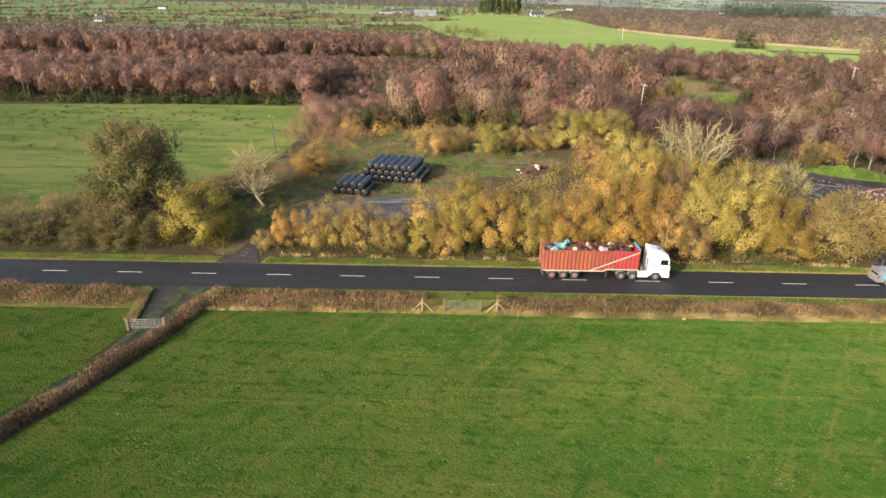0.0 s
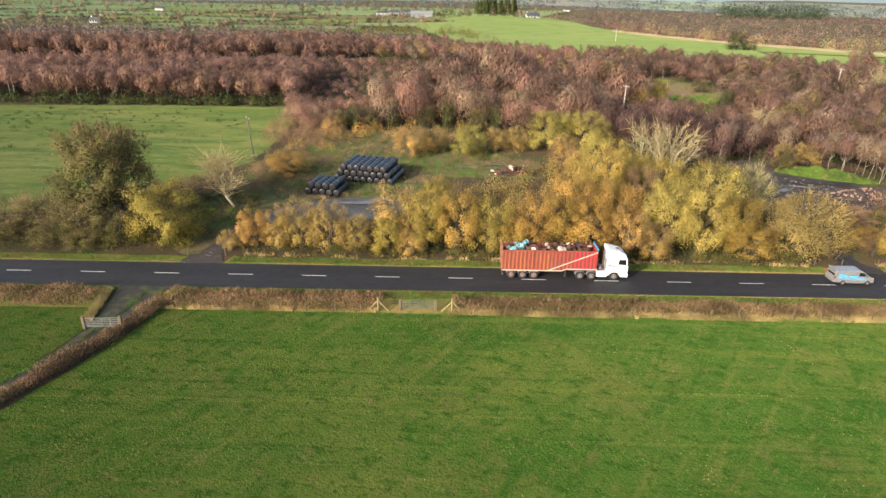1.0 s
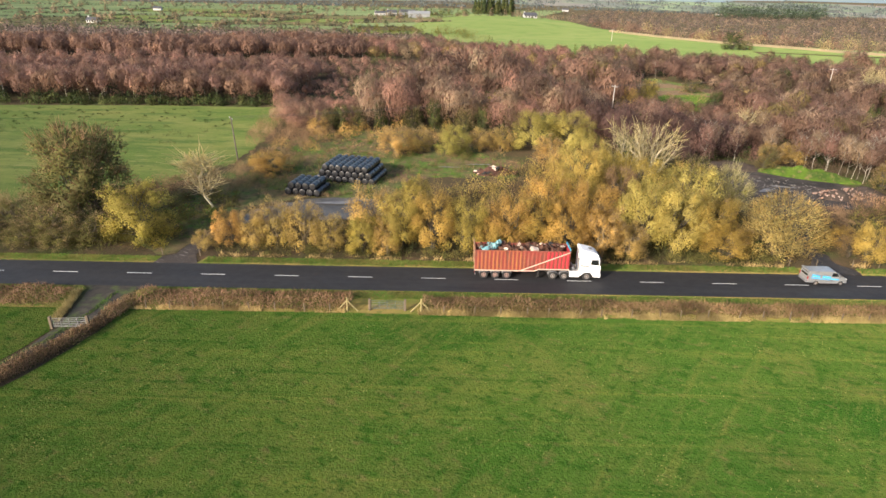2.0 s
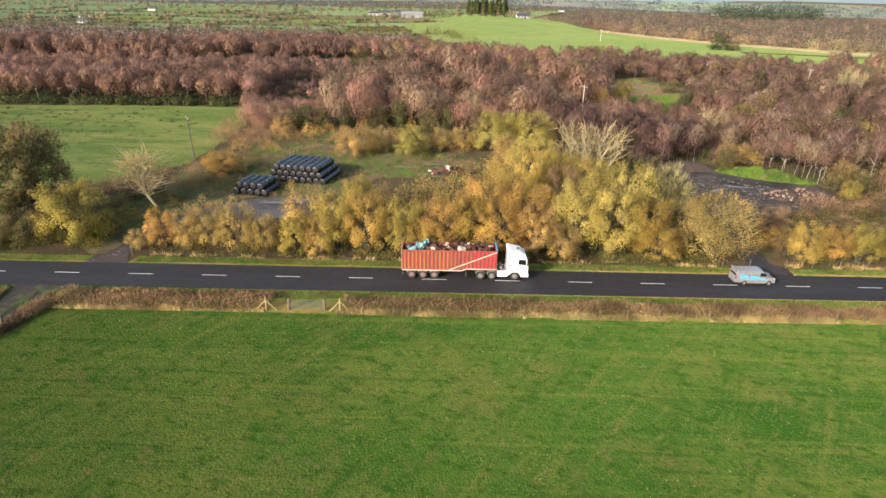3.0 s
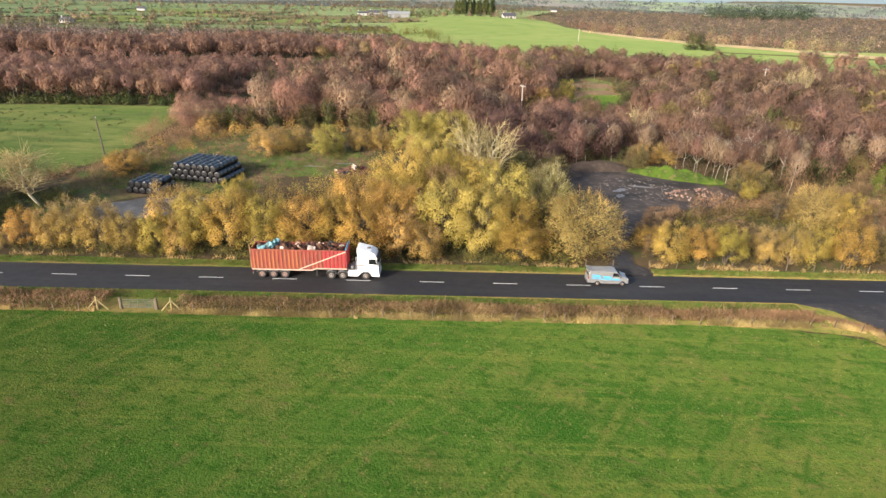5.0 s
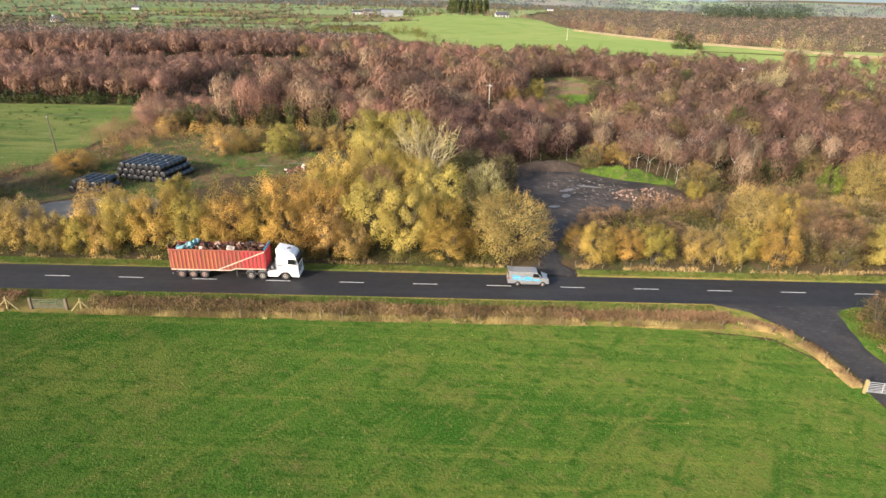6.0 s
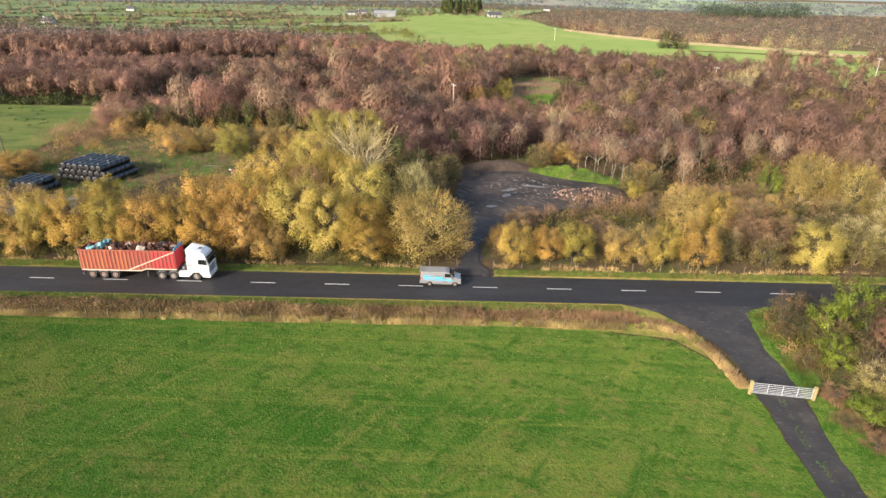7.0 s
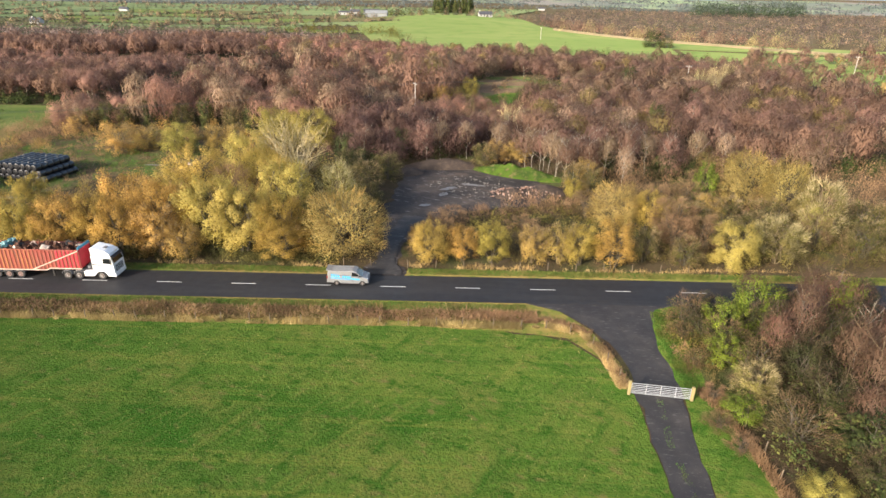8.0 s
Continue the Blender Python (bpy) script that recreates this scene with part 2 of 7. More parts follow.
def tri_mesh(name, v, f, *rest):
    """A mesh from arrays of corners and triangles, with soft normals where they are given; the material comes last."""
    material = rest[-1]
    me = bpy.data.meshes.new(name)
    v, f = np.asarray(v, np.float32), np.asarray(f, np.int32)
    me.vertices.add(len(v))
    me.vertices.foreach_set("co", v.ravel())
    me.loops.add(len(f) * 3)
    me.loops.foreach_set("vertex_index", f.ravel())
    me.polygons.add(len(f))
    me.polygons.foreach_set("loop_start", np.arange(0, len(f) * 3, 3, dtype=np.int32))
    me.polygons.foreach_set("loop_total", np.full(len(f), 3, np.int32))
    me.update(calc_edges=True)
    if len(rest) == 2:
        me.polygons.foreach_set("use_smooth", np.ones(len(f), bool))
        me.normals_split_custom_set_from_vertices(np.asarray(rest[0], np.float32))
    me.materials.append(material)
    return me


def part(name, bm, material=None, parent=None, label="", smooth=False):
    """Links a bmesh (or a finished mesh) as one object under a thing or part."""
    if isinstance(bm, bpy.types.Mesh):
        me = bm
    else:
        me = bpy.data.meshes.new(name)
        bmesh.ops.recalc_face_normals(bm, faces=bm.faces)
        bm.to_mesh(me)
        bm.free()
    if material is not None and not me.materials:
        me.materials.append(material)
    if smooth:
        for p in me.polygons:
            p.use_smooth = True
    ob = new(name, me)
    if parent is not None:
        ob.parent = parent
    if label:
        tagged(ob, label)
    return ob


def empty(name, label, category, group="", kind=""):
    return tagged(new(name), label, category, group, kind)


def unit(v):
    return v / (np.linalg.norm(v, axis=-1, keepdims=True) + 1e-9)


def slivers(rng, p, d, length, width):
    """One long thin triangle at each p, along d."""
    n = len(p)
    d = unit(d)
    s = unit(np.cross(d, rng.normal(size=(n, 3))))
    length, width = np.broadcast_to(length, n)[:, None], np.broadcast_to(width, n)[:, None]
    v = np.stack([p - s * width / 2, p + s * width / 2, p + d * length], 1).reshape(-1, 3)
    return v, np.arange(3 * n).reshape(-1, 3)


def leaves(rng, p, out, size):
    """A pointed four-cornered leaf spray at each p, facing roughly outwards."""
    n = len(p)
    nrm = unit(unit(out) * 0.9 + rng.normal(size=(n, 3)) * 0.7 + np.array((0, 0, 0.3)))
    a = unit(np.cross(nrm, rng.normal(size=(n, 3))))
    b = np.cross(nrm, a)
    s = (size * rng.uniform(0.6, 1.3, n))[:, None]
    v = np.stack([p - a * s * 0.6, p + b * s * 0.33, p + a * s * 0.6, p - b * s * 0.33 + nrm * s * 0.12], 1).reshape(-1, 3)
    i = np.arange(n)[:, None] * 4
    return v, np.concatenate([i + np.array([[0, 2, 1]]), i + np.array([[0, 3, 2]])]), np.repeat(unit(unit(out) + nrm * 0.28), 4, axis=0)


def small_leaves(rng, p, out, size):
    """One three-cornered leaf at each p."""
    n = len(p)
    nrm = unit(unit(out) * 0.8 + rng.normal(size=(n, 3)) * 0.7 + np.array((0, 0, 0.3)))
    a = unit(np.cross(nrm, rng.normal(size=(n, 3))))
    b = np.cross(nrm, a)
    s = (size * rng.uniform(0.6, 1.35, n))[:, None]
    v = np.stack([p - a * s * 0.55, p + a * s * 0.35 - b * s * 0.45, p + a * s * 0.35 + b * s * 0.45], 1).reshape(-1, 3)
    return v, np.arange(3 * n).reshape(-1, 3), np.repeat(unit(unit(out) + nrm * 0.28), 3, axis=0)


def shoots(rng, p, way, out, size, slim=0.36, stray=0.55):
    """One slim pointed leaf or spray at each p, facing roughly out, its tip along the shoot that bears it."""
    n = len(p)
    nrm = unit(unit(out) + rng.normal(size=(n, 3)) * stray)
    a = way + rng.normal(size=(n, 3)) * 0.6
    a = unit(a - nrm * (a * nrm).sum(1, keepdims=True))
    b = np.cross(nrm, a)
    s = (np.broadcast_to(size, n) * rng.uniform(0.6, 1.4, n))[:, None]
    v = np.stack([p - a * s * 0.3 + b * s * slim, p - a * s * 0.5 - b * s * slim, p + a * s * 0.6], 1).reshape(-1, 3)
    return v, np.arange(3 * n).reshape(-1, 3), np.repeat(unit(unit(out) + nrm * 0.3), 3, axis=0)


def tube(pts, radii, sides=5):
    """A tapered tube along the points."""
    pts = np.asarray(pts, float)
    t = unit(np.gradient(pts, axis=0))
    ref = np.where(np.abs(t[:, 2:3]) > 0.9, np.array([[1.0, 0, 0]]), np.array([[0, 0, 1.0]]))
    a = unit(np.cross(t, ref))
    b = np.cross(t, a)
    ang = np.linspace(0, 2 * np.pi, sides, endpoint=False)
    ring = np.cos(ang)[None, :, None] * a[:, None] + np.sin(ang)[None, :, None] * b[:, None]
    v = (pts[:, None] + ring * np.asarray(radii, float)[:, None, None]).reshape(-1, 3)
    f = []
    for k in range(len(pts) - 1):
        for j in range(sides):
            q, w = k * sides + j, k * sides + (j + 1) % sides
            f += [(q, w, w + sides), (q, w + sides, q + sides)]
    return v, np.array(f)


def join(chunks):
    v, f, no, n = [], [], [], 0
    for c in chunks:
        v.append(c[0])
        f.append(np.asarray(c[1]) + n)
        n += len(c[0])
        no += [c[2]] if len(c) == 3 else []
    if len(no) == len(chunks):
        return np.concatenate(v), np.concatenate(f), np.concatenate(no)
    return np.concatenate(v), np.concatenate(f)


def bough(rng, a, b, r0, r1, sag=0.12, n=5, sides=4):
    """A wavering limb from a to b."""
    a, b = np.asarray(a, float), np.asarray(b, float)
    s = np.linspace(0, 1, n)[:, None]
    w = rng.normal(size=(n, 3)) * np.linalg.norm(b - a) * 0.045
    w[0] = w[-1] = 0
    p = a + (b - a) * s + w + np.array((0, 0, 1.0)) * (np.sin(s * np.pi) * np.linalg.norm(b - a) * sag)
    return p, tube(p, np.linspace(r0, r1, n), sides)


# ---- trees: 8 m high and 7 m across as built, then scaled ----


def broadleaf(seed, leaf_mat, leaf_n, leaf_size, twig_mat=None, twig_n=0, bark=None, low=0.25, stems=5, ivy=0, category="tree", label="", name="tree", clumps=62, ragged=0.16):
    """A many-stemmed tree with a round uneven crown of leafy clumps, each on its own bough."""
    rng = np.random.default_rng(seed)
    wood, cen, rad = [], [], []
    for k in range(clumps):
        u, az = low + (0.90 - low) * (k + rng.uniform(0, 1)) / clumps, k * 2.39996 + rng.uniform(-0.5, 0.5)
        dome = max(0.03, 1 - (abs(u - 0.40) / 0.60) ** 2.6) ** 0.5
        dome *= 1 + ragged * math.sin(az * 2 + seed) + 0.10 * math.sin(az * 5 + u * 8 + seed) + rng.uniform(-ragged, ragged) * 0.5
        rr = 2.95 * dome * rng.uniform(0.12, 1.0) ** 0.38
        cen.append((math.cos(az) * rr, math.sin(az) * rr, 7.7 * u + rng.uniform(-0.25, 0.25)))
        rad.append(rng.uniform(0.55, 1.05) * (1.0 if u < 0.75 else 0.85))
    cen, rad = np.array(cen), np.array(rad)
    for k in range(stems):
        az = k * 2 * np.pi / stems + rng.uniform(-0.5, 0.5)
        base = np.array((math.cos(az) * 0.25, math.sin(az) * 0.25, -0.1))
        top = np.array((math.cos(az) * rng.uniform(0.4, 2.0), math.sin(az) * rng.uniform(0.4, 2.0), rng.uniform(4.6, 6.6)))
        p, tb = bough(rng, base, top, 0.11, 0.035, 0.04, 6)
        wood.append(tb)
        for c in cen[k::stems]:
            wood.append(bough(rng, p[int(np.clip((c[2] - 1.2) / 8 * 5, 1, 4))], c, 0.045, 0.012, 0.05, 3, 3)[1])
    core = np.array((0, 0, 2.6))
    thing = empty(name, label, category)
    part("trunk", tri_mesh("trunk", *join(wood), bark or BARK), None, thing)
    if leaf_n:
        pick = rng.choice(clumps, leaf_n, p=rad ** 2 / (rad ** 2).sum())
        d = unit(rng.normal(size=(leaf_n, 3)) + np.array((0, 0, 0.25)))
        p = cen[pick] + d * rad[pick][:, None] * rng.uniform(0.25, 1.1, (leaf_n, 1)) ** 0.6
        p += unit(cen[pick] - core) * (rng.uniform(-0.1, 0.5, (leaf_n, 1)) * (0.4 + 0.6 * np.abs(d[:, 2:])))
        p[:, 2] = np.maximum(p[:, 2], 0.1 + 0.3 * rng.uniform(size=leaf_n))
        whole = unit((p - core) * np.array((1, 1, 0.85)))
        part("crown", tri_mesh("crown", *shoots(rng, p, d * 0.5 + whole + np.array((0, 0, 0.3)), whole + d * 0.6, leaf_size * 1.25, 0.23, 0.45), leaf_mat), None, thing)
    if twig_n:
        pick = rng.choice(clumps, twig_n)
        d = unit(rng.normal(size=(twig_n, 3)) + np.array((0, 0, 0.6)))
        out = unit((cen[pick] - core) * np.array((1, 1, 0.6)) + np.array((0, 0, 1.0)))
        tagged(part("brushwood", tri_mesh("brushwood", *slivers(rng, cen[pick] + d * rad[pick][:, None] * 0.6, d * 0.6 + out * 0.8, rng.uniform(0.5, 1.2, twig_n), 0.035), twig_mat), None, thing), kind="stuff")
    if ivy:
        z = rng.uniform(0.2, 6.0, ivy)
        az = rng.uniform(0, 2 * np.pi, ivy)
        rr = rng.uniform(0.3, 1.6, ivy) * (1 - z / 9)
        p = np.stack([np.cos(az) * rr, np.sin(az) * rr, z], 1)
        part("ivy", tri_mesh("ivy", *leaves(rng, p, p * np.array((1, 1, 0.2)), leaf_size * 1.1), IVY_LEAF), None, thing, "dark green ivy round the trunk")
    return thing


def fan_tree(seed, label, stems=3, spread=0.42, name="bare_tree", twig_mat=None):
    """A bare tree whose pale limbs fan upwards, 8 m high and about 7 m across."""
    rng = np.random.default_rng(seed)
    wood, fine = [], []
    for k in range(stems):
        az = k * 2 * np.pi / stems + rng.uniform(-0.4, 0.4)
        top = np.array((math.cos(az) * 1.3, math.sin(az) * 1.3, 5.2)) if stems > 1 else np.array((0.0, 0.0, 6.4))
        p, tb = bough(rng, (math.cos(az) * 0.2, math.sin(az) * 0.2, -0.1), top, 0.17, 0.06, 0.03, 7, 6)
        wood.append(tb)
        for j in range(15 if stems > 1 else 44):
            q = p[1 + j % 6] if stems > 1 else p[2 + j % 5]
            a2 = az + (rng.uniform(-1.7, 1.7) if stems > 1 else rng.uniform(-3.2, 3.2))
            reach = rng.uniform(0.8, 2.6)
            tip = q + np.array((math.cos(a2) * reach, math.sin(a2) * reach, (7.9 - q[2]) * rng.uniform(0.45, 1.0) * (1 - 0.12 * reach)))
            p2, tb2 = bough(rng, q, tip, 0.042, 0.012, -0.05, 5, 4)
            wood.append(tb2)
            for i in range(15):
                s = p2[1 + i % 4]
                dr = unit(tip - q) * 0.7 + rng.normal(size=3) * spread
                e = s + dr * rng.uniform(0.5, 1.5)
                fine.append(tube(np.array([s, (s + e) / 2 + rng.normal(size=3) * 0.06, e]), [0.028, 0.022, 0.010], 3))
    thing = empty(name, label, "tree")
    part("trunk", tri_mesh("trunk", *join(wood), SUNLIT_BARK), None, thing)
    tagged(part("branchwork", tri_mesh("branchwork", *join(fine), twig_mat or PALE_TWIG), None, thing), kind="stuff")
    return thing


def birch_chunks(rng, h, w, twigs, twig_w, limbs=9, foot=0.10, girth=0.07):
    """Wood and twig triangles of one bare birch, foot at the origin."""
    lean = rng.normal(size=2) * 0.05 * h
    n = 6 if limbs > 4 else 4
    s = np.linspace(0, 1, n)
    spine = np.stack([lean[0] * s ** 1.5, lean[1] * s ** 1.5, h * 0.93 * s - 0.1], 1) + np.concatenate([np.zeros((1, 3)), rng.normal(size=(n - 1, 3)) * 0.1 * np.array((1, 1, 0))])
    wood = [tube(spine, np.linspace(girth, 0.018, n) * h / 9, 3)]
    for k in range(limbs):
        u = rng.uniform(0.30, 0.92)
        q = np.array([np.interp(u, s, spine[:, i]) for i in range(3)])
        az = k * 2.4 + rng.uniform(-0.4, 0.4)
        reach = w / 2 * (1.1 - abs(u - 0.55) * 1.3) * rng.uniform(0.7, 1.1)
        tip = q + np.array((math.cos(az) * reach, math.sin(az) * reach, reach * rng.uniform(0.7, 1.3)))
        wood.append(tube(np.array([q, (q + tip) / 2 + np.array((0, 0, -0.08 * reach)), tip]), [0.035, 0.022, 0.010], 3))
    mid = np.array((lean[0] * 0.6, lean[1] * 0.6, h * (0.47 + foot / 2)))
    d = unit(rng.normal(size=(twigs, 3)) + np.array((0, 0, 0.30)))
    az = np.arctan2(d[:, 1], d[:, 0])
    ph = rng.uniform(0, 6.28, 3)
    lump = 1 + 0.13 * np.sin(2 * az + ph[0]) + 0.11 * np.sin(3 * az + 4 * d[:, 2] + ph[1]) + 0.08 * np.sin(7 * d[:, 2] + ph[2])
    at = mid + d * (rng.uniform(0.30, 1.0, twigs) ** 0.40 * lump)[:, None] * np.array((w * 0.46, w * 0.46, h * (0.47 - foot / 2)))
    out = unit((at - mid) / np.array((w, w, h * 0.85)))
    tw = shoots(rng, at, (np.array((0, 0, 1.0)) + out * 0.45) * 1.7, out, twig_w * 1.4, 0.125, 0.26)
    ends = rng.choice(twigs, twigs // 5)
    tips = slivers(rng, at[ends], out[ends] + rng.normal(size=(len(ends), 3)) * 0.3 + np.array((0, 0, 0.4)), rng.uniform(0.5, 1.0, len(ends)) * twig_w, twig_w * 0.12)
    return join(wood), join([tw, (*tips, np.repeat(out[ends], 3, axis=0))])


def inside(poly, x, y):
    poly = np.asarray(poly, float)
    r = np.zeros(np.shape(x), bool)
    j = len(poly) - 1
    for i in range(len(poly)):
        (xi, yi), (xj, yj) = poly[i], poly[j]
        c = ((yi > y) != (yj > y)) & (x < (xj - xi) * (y - yi) / (yj - yi + 1e-12) + xi)
        r ^= c
        j = i
    return r


# ---- the ground ----


def hill(x, y):
    """Rise of the land: one drumlin beyond the wood and gentle swells further out."""
    x, y = np.asarray(x, float), np.asarray(y, float)
    h = 7.5 * np.exp(-(((x - 95) / 85) ** 2 + ((y - 640) / 150) ** 2))
    far = np.clip((y - 900) / 1500, 0, 1)
    return h + far * 10 * (np.sin(x / 310 + y / 900) + 1)


def sheet(name, poly, z, material, label, step=None, amp=0.0, category="ground", wob=0.0):
    """A patch of ground over a polygon, cut into cells; its rim lies low and may waver."""
    if wob:
        fine = []
        for (xa, ya), (xb, yb) in zip(poly, poly[1:] + poly[:1]):
            n = max(1, int(math.hypot(xb - xa, yb - ya) / 1.2))
            if max(abs(xa), abs(xb), abs(ya), abs(yb)) > 180 or abs(ya) in (3.1, 3.55) and abs(yb) in (3.1, 3.55):
                n = 1
            for k in range(n):
                x, y = xa + (xb - xa) * k / n, ya + (yb - ya) * k / n
                if k:
                    x += wob * 1.6 * noise.noise((x * 0.55, y * 0.55, 1.0))
                    y += wob * 1.6 * noise.noise((x * 0.55, y * 0.55, 7.0))
                fine.append((x, y))
        poly = fine
    bm = bmesh.new()
    f = bm.faces.new([bm.verts.new((x, y, 0)) for x, y in poly])
    if sum(a[0] * b[1] - a[1] * b[0] for a, b in zip(poly, poly[1:] + poly[:1])) < 0:
        f.normal_flip()
    if step:
        xs, ys = [p[0] for p in poly], [p[1] for p in poly]
        for axis, lo, hi in ((0, min(xs), max(xs)), (1, min(ys), max(ys))):
            k = lo + step
            while k < hi:
                no = (1, 0, 0) if axis == 0 else (0, 1, 0)
                co = (k, 0, 0) if axis == 0 else (0, k, 0)
                bmesh.ops.bisect_plane(bm, geom=bm.verts[:] + bm.edges[:] + bm.faces[:], plane_co=co, plane_no=no)
                k += step
    for v in bm.verts:
        v.co.z = z + (float(hill(v.co.x, v.co.y)) if v.co.y > 300 else 0.0)
        if amp and not v.is_boundary:
            v.co.z += amp * (noise.noise((v.co.x * 0.35, v.co.y * 0.35, 0)) + 0.6 * noise.noise((v.co.x * 1.1, v.co.y * 1.1, 3))) + amp
    bm.normal_update()
    me = bpy.data.meshes.new(name)
    bm.to_mesh(me)
    bm.free()
    me.materials.append(material)
    for p in me.polygons:
        p.use_smooth = True
    return tagged(new(name, me), label, category, "", "structure")


gx = np.concatenate([np.linspace(-4000, -500, 15), np.linspace(-450, 650, 45), np.linspace(700, 4000, 14)])
gy = np.concatenate([np.linspace(-900, 0, 7), np.linspace(40, 1500, 50), np.linspace(1600, 4600, 16)])
GX, GY = np.meshgrid(gx, gy)
gv = np.stack([GX, GY, hill(GX, GY) * (GY > 250)], -1).reshape(-1, 3)
nx = len(gx)
gi = np.array([(r * nx + c) for r in range(len(gy) - 1) for c in range(nx - 1)])[:, None]
gf = np.concatenate([gi + np.array([[0, 1, nx + 1]]), gi + np.array([[0, nx + 1, nx]])])
ground = tagged(new("ground", tri_mesh("ground", gv, gf, LITTER)), "brown and olive rough ground reaching the horizon", "ground", "", "structure")
for p in ground.data.polygons:
    p.use_smooth = True

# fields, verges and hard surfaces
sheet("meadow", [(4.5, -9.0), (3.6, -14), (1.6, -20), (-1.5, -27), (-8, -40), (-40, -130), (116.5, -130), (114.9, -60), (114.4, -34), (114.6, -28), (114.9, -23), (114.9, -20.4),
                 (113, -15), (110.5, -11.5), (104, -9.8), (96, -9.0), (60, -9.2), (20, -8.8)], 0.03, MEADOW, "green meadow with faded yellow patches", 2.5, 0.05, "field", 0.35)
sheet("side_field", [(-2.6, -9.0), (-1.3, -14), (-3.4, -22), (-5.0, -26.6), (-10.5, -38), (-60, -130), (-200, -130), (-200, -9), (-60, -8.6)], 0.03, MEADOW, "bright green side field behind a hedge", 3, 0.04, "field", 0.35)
sheet("pasture", [(-220, 14), (-60, 16), (-31, 20), (-20, 27), (-9, 37), (-3.5, 50), (-2.2, 62), (-3.5, 90), (-7.6, 113), (-44, 112), (-90, 107), (-220, 90)], 0.05, PASTURE,
      "pale green grazed sheep pasture", 6, 0.1, "field", 0.8)
sheet("far_verge", [(-200, 3.1), (2.2, 3.1), (2.4, 5.2), (-60, 5.4), (-200, 6)], 0.04, VERGE, "mown green roadside verge", 3, 0.03, "verge")
sheet("far_verge", [(7.2, 3.1), (87.2, 3.1), (88.4, 5.2), (60, 5.3), (8, 5.3)], 0.04, VERGE, "mown green roadside verge", 3, 0.03, "verge")
sheet("far_verge", [(92.6, 3.1), (260, 3.1), (260, 5.8), (93, 5.2)], 0.04, VERGE, "mown green roadside verge", 3, 0.03, "verge")
sheet("near_verge", [(-200, -3.55), (-200, -9), (-2.8, -9), (-2.6, -4.4), (-3.5, -3.55)], 0.035, VERGE, "rough grass verge under a hedge", 3, 0.03, "verge")
sheet("near_verge", [(4.6, -3.55), (3.4, -4.5), (3.4, -9), (60, -9.2), (104, -9.8), (110.5, -11), (113.4, -15), (113.8, -19.5), (115.2, -19.3), (114.8, -15), (113.2, -9), (110.6, -5.2),
                     (107, -3.55)], 0.035, VERGE, "rough grass verge with tawny dead grass", 3, 0.03, "verge")
sheet("lane_bank", [(121.4, -4.4), (123.4, -3.55), (127, -3.55), (125, -6), (122.4, -14), (121.8, -20), (122.2, -26), (122.4, -40), (126, -130), (120, -130), (117.7, -60), (117.4, -33), (118.2, -26), (119.3, -20.5), (119.4, -14), (120.1, -8)], 0.04, MEADOW, "green grass bank beside the side lane", 2.5, 0.06, "verge", 0.3)
sheet("copse_floor", [(126.5, -3.55), (260, -3.55), (260, -130), (126, -130), (122.2, -40), (122.0, -26), (121.6, -20), (122.2, -14), (124.8, -6)], 0.03, LITTER,
      "grassy bank and copse floor beside the lane", 3, 0.06, "ground", 0.5)
sheet("road", [(-700, -3.55), (700, -3.55), (700, 3.1), (-700, 3.1)], 0.05, ASPHALT, "dark damp asphalt two-lane road", 20, 0, "road")
MUDDY = surface("muddy_lane", [(0.042, 0.036, 0.028), ((0.060, 0.078, 0.024), 0.5, 0.48, 0.62), ((0.080, 0.066, 0.050), 0.35, 0.54, 0.70), ((0.026, 0.023, 0.020), 1.5, 0.5, 0.7)], 0.85, 0, 0.25, (10, 0.4, 0.03))
sheet("farm_lane", [(-3.2, -3.55), (4.2, -3.55), (3.0, -4.6), (2.7, -9), (1.9, -13), (-1.2, -20), (-3.0, -24), (-12, -45), (-45, -130), (-48, -130), (-13.4, -44), (-5.2, -27), (-3.5, -22.7), (-1.5, -17), (-0.8, -13),
                    (-1.7, -7.5), (-2.3, -4.2)], 0.045, MUDDY, "narrow muddy farm lane with a grassy middle", 3, 0, "lane", 0.22)
sheet("gated_lane", [(107, -3.55), (123.6, -3.55), (121.6, -4.6), (120.2, -8), (119.4, -14), (119.5, -19), (118.9, -21.4), (118.2, -26), (117.4, -32.3), (117.7, -60), (120, -130), (116, -130), (114.9, -60), (114.4, -34),
                     (114.7, -28), (114.9, -24), (115.0, -20), (115.5, -17.4), (115.1, -13.3), (113.4, -9), (110.8, -5.4)], 0.045, OLD_TARMAC, "worn dark tarmac side lane behind a gate", 3, 0, "lane", 0.28)
CONCRETE = surface("wet_concrete", [(0.066, 0.062, 0.058), ((0.105, 0.096, 0.086), 0.4, 0.45, 0.66), ((0.045, 0.041, 0.036), 0.22, 0.5, 0.68), ((0.20, 0.185, 0.17), 1.6, 0.60, 0.74, (0.4, 2, 1))], 0.6, 0, 0.35, (8, 0.4, 0.04), 0.15)
DIRT = surface("yard_dirt", [(0.052, 0.042, 0.036), ((0.090, 0.068, 0.054), 0.30, 0.50, 0.64), ((0.028, 0.024, 0.022), 0.13, 0.46, 0.60), ((0.24, 0.215, 0.20), 0.9, 0.60, 0.72, (0.45, 2.2, 1), 0.5), ((0.11, 0.085, 0.07), 5, 0.58, 0.76)], 0.82, 0, 0.25, (6, 0.7, 0.06), 0.1)
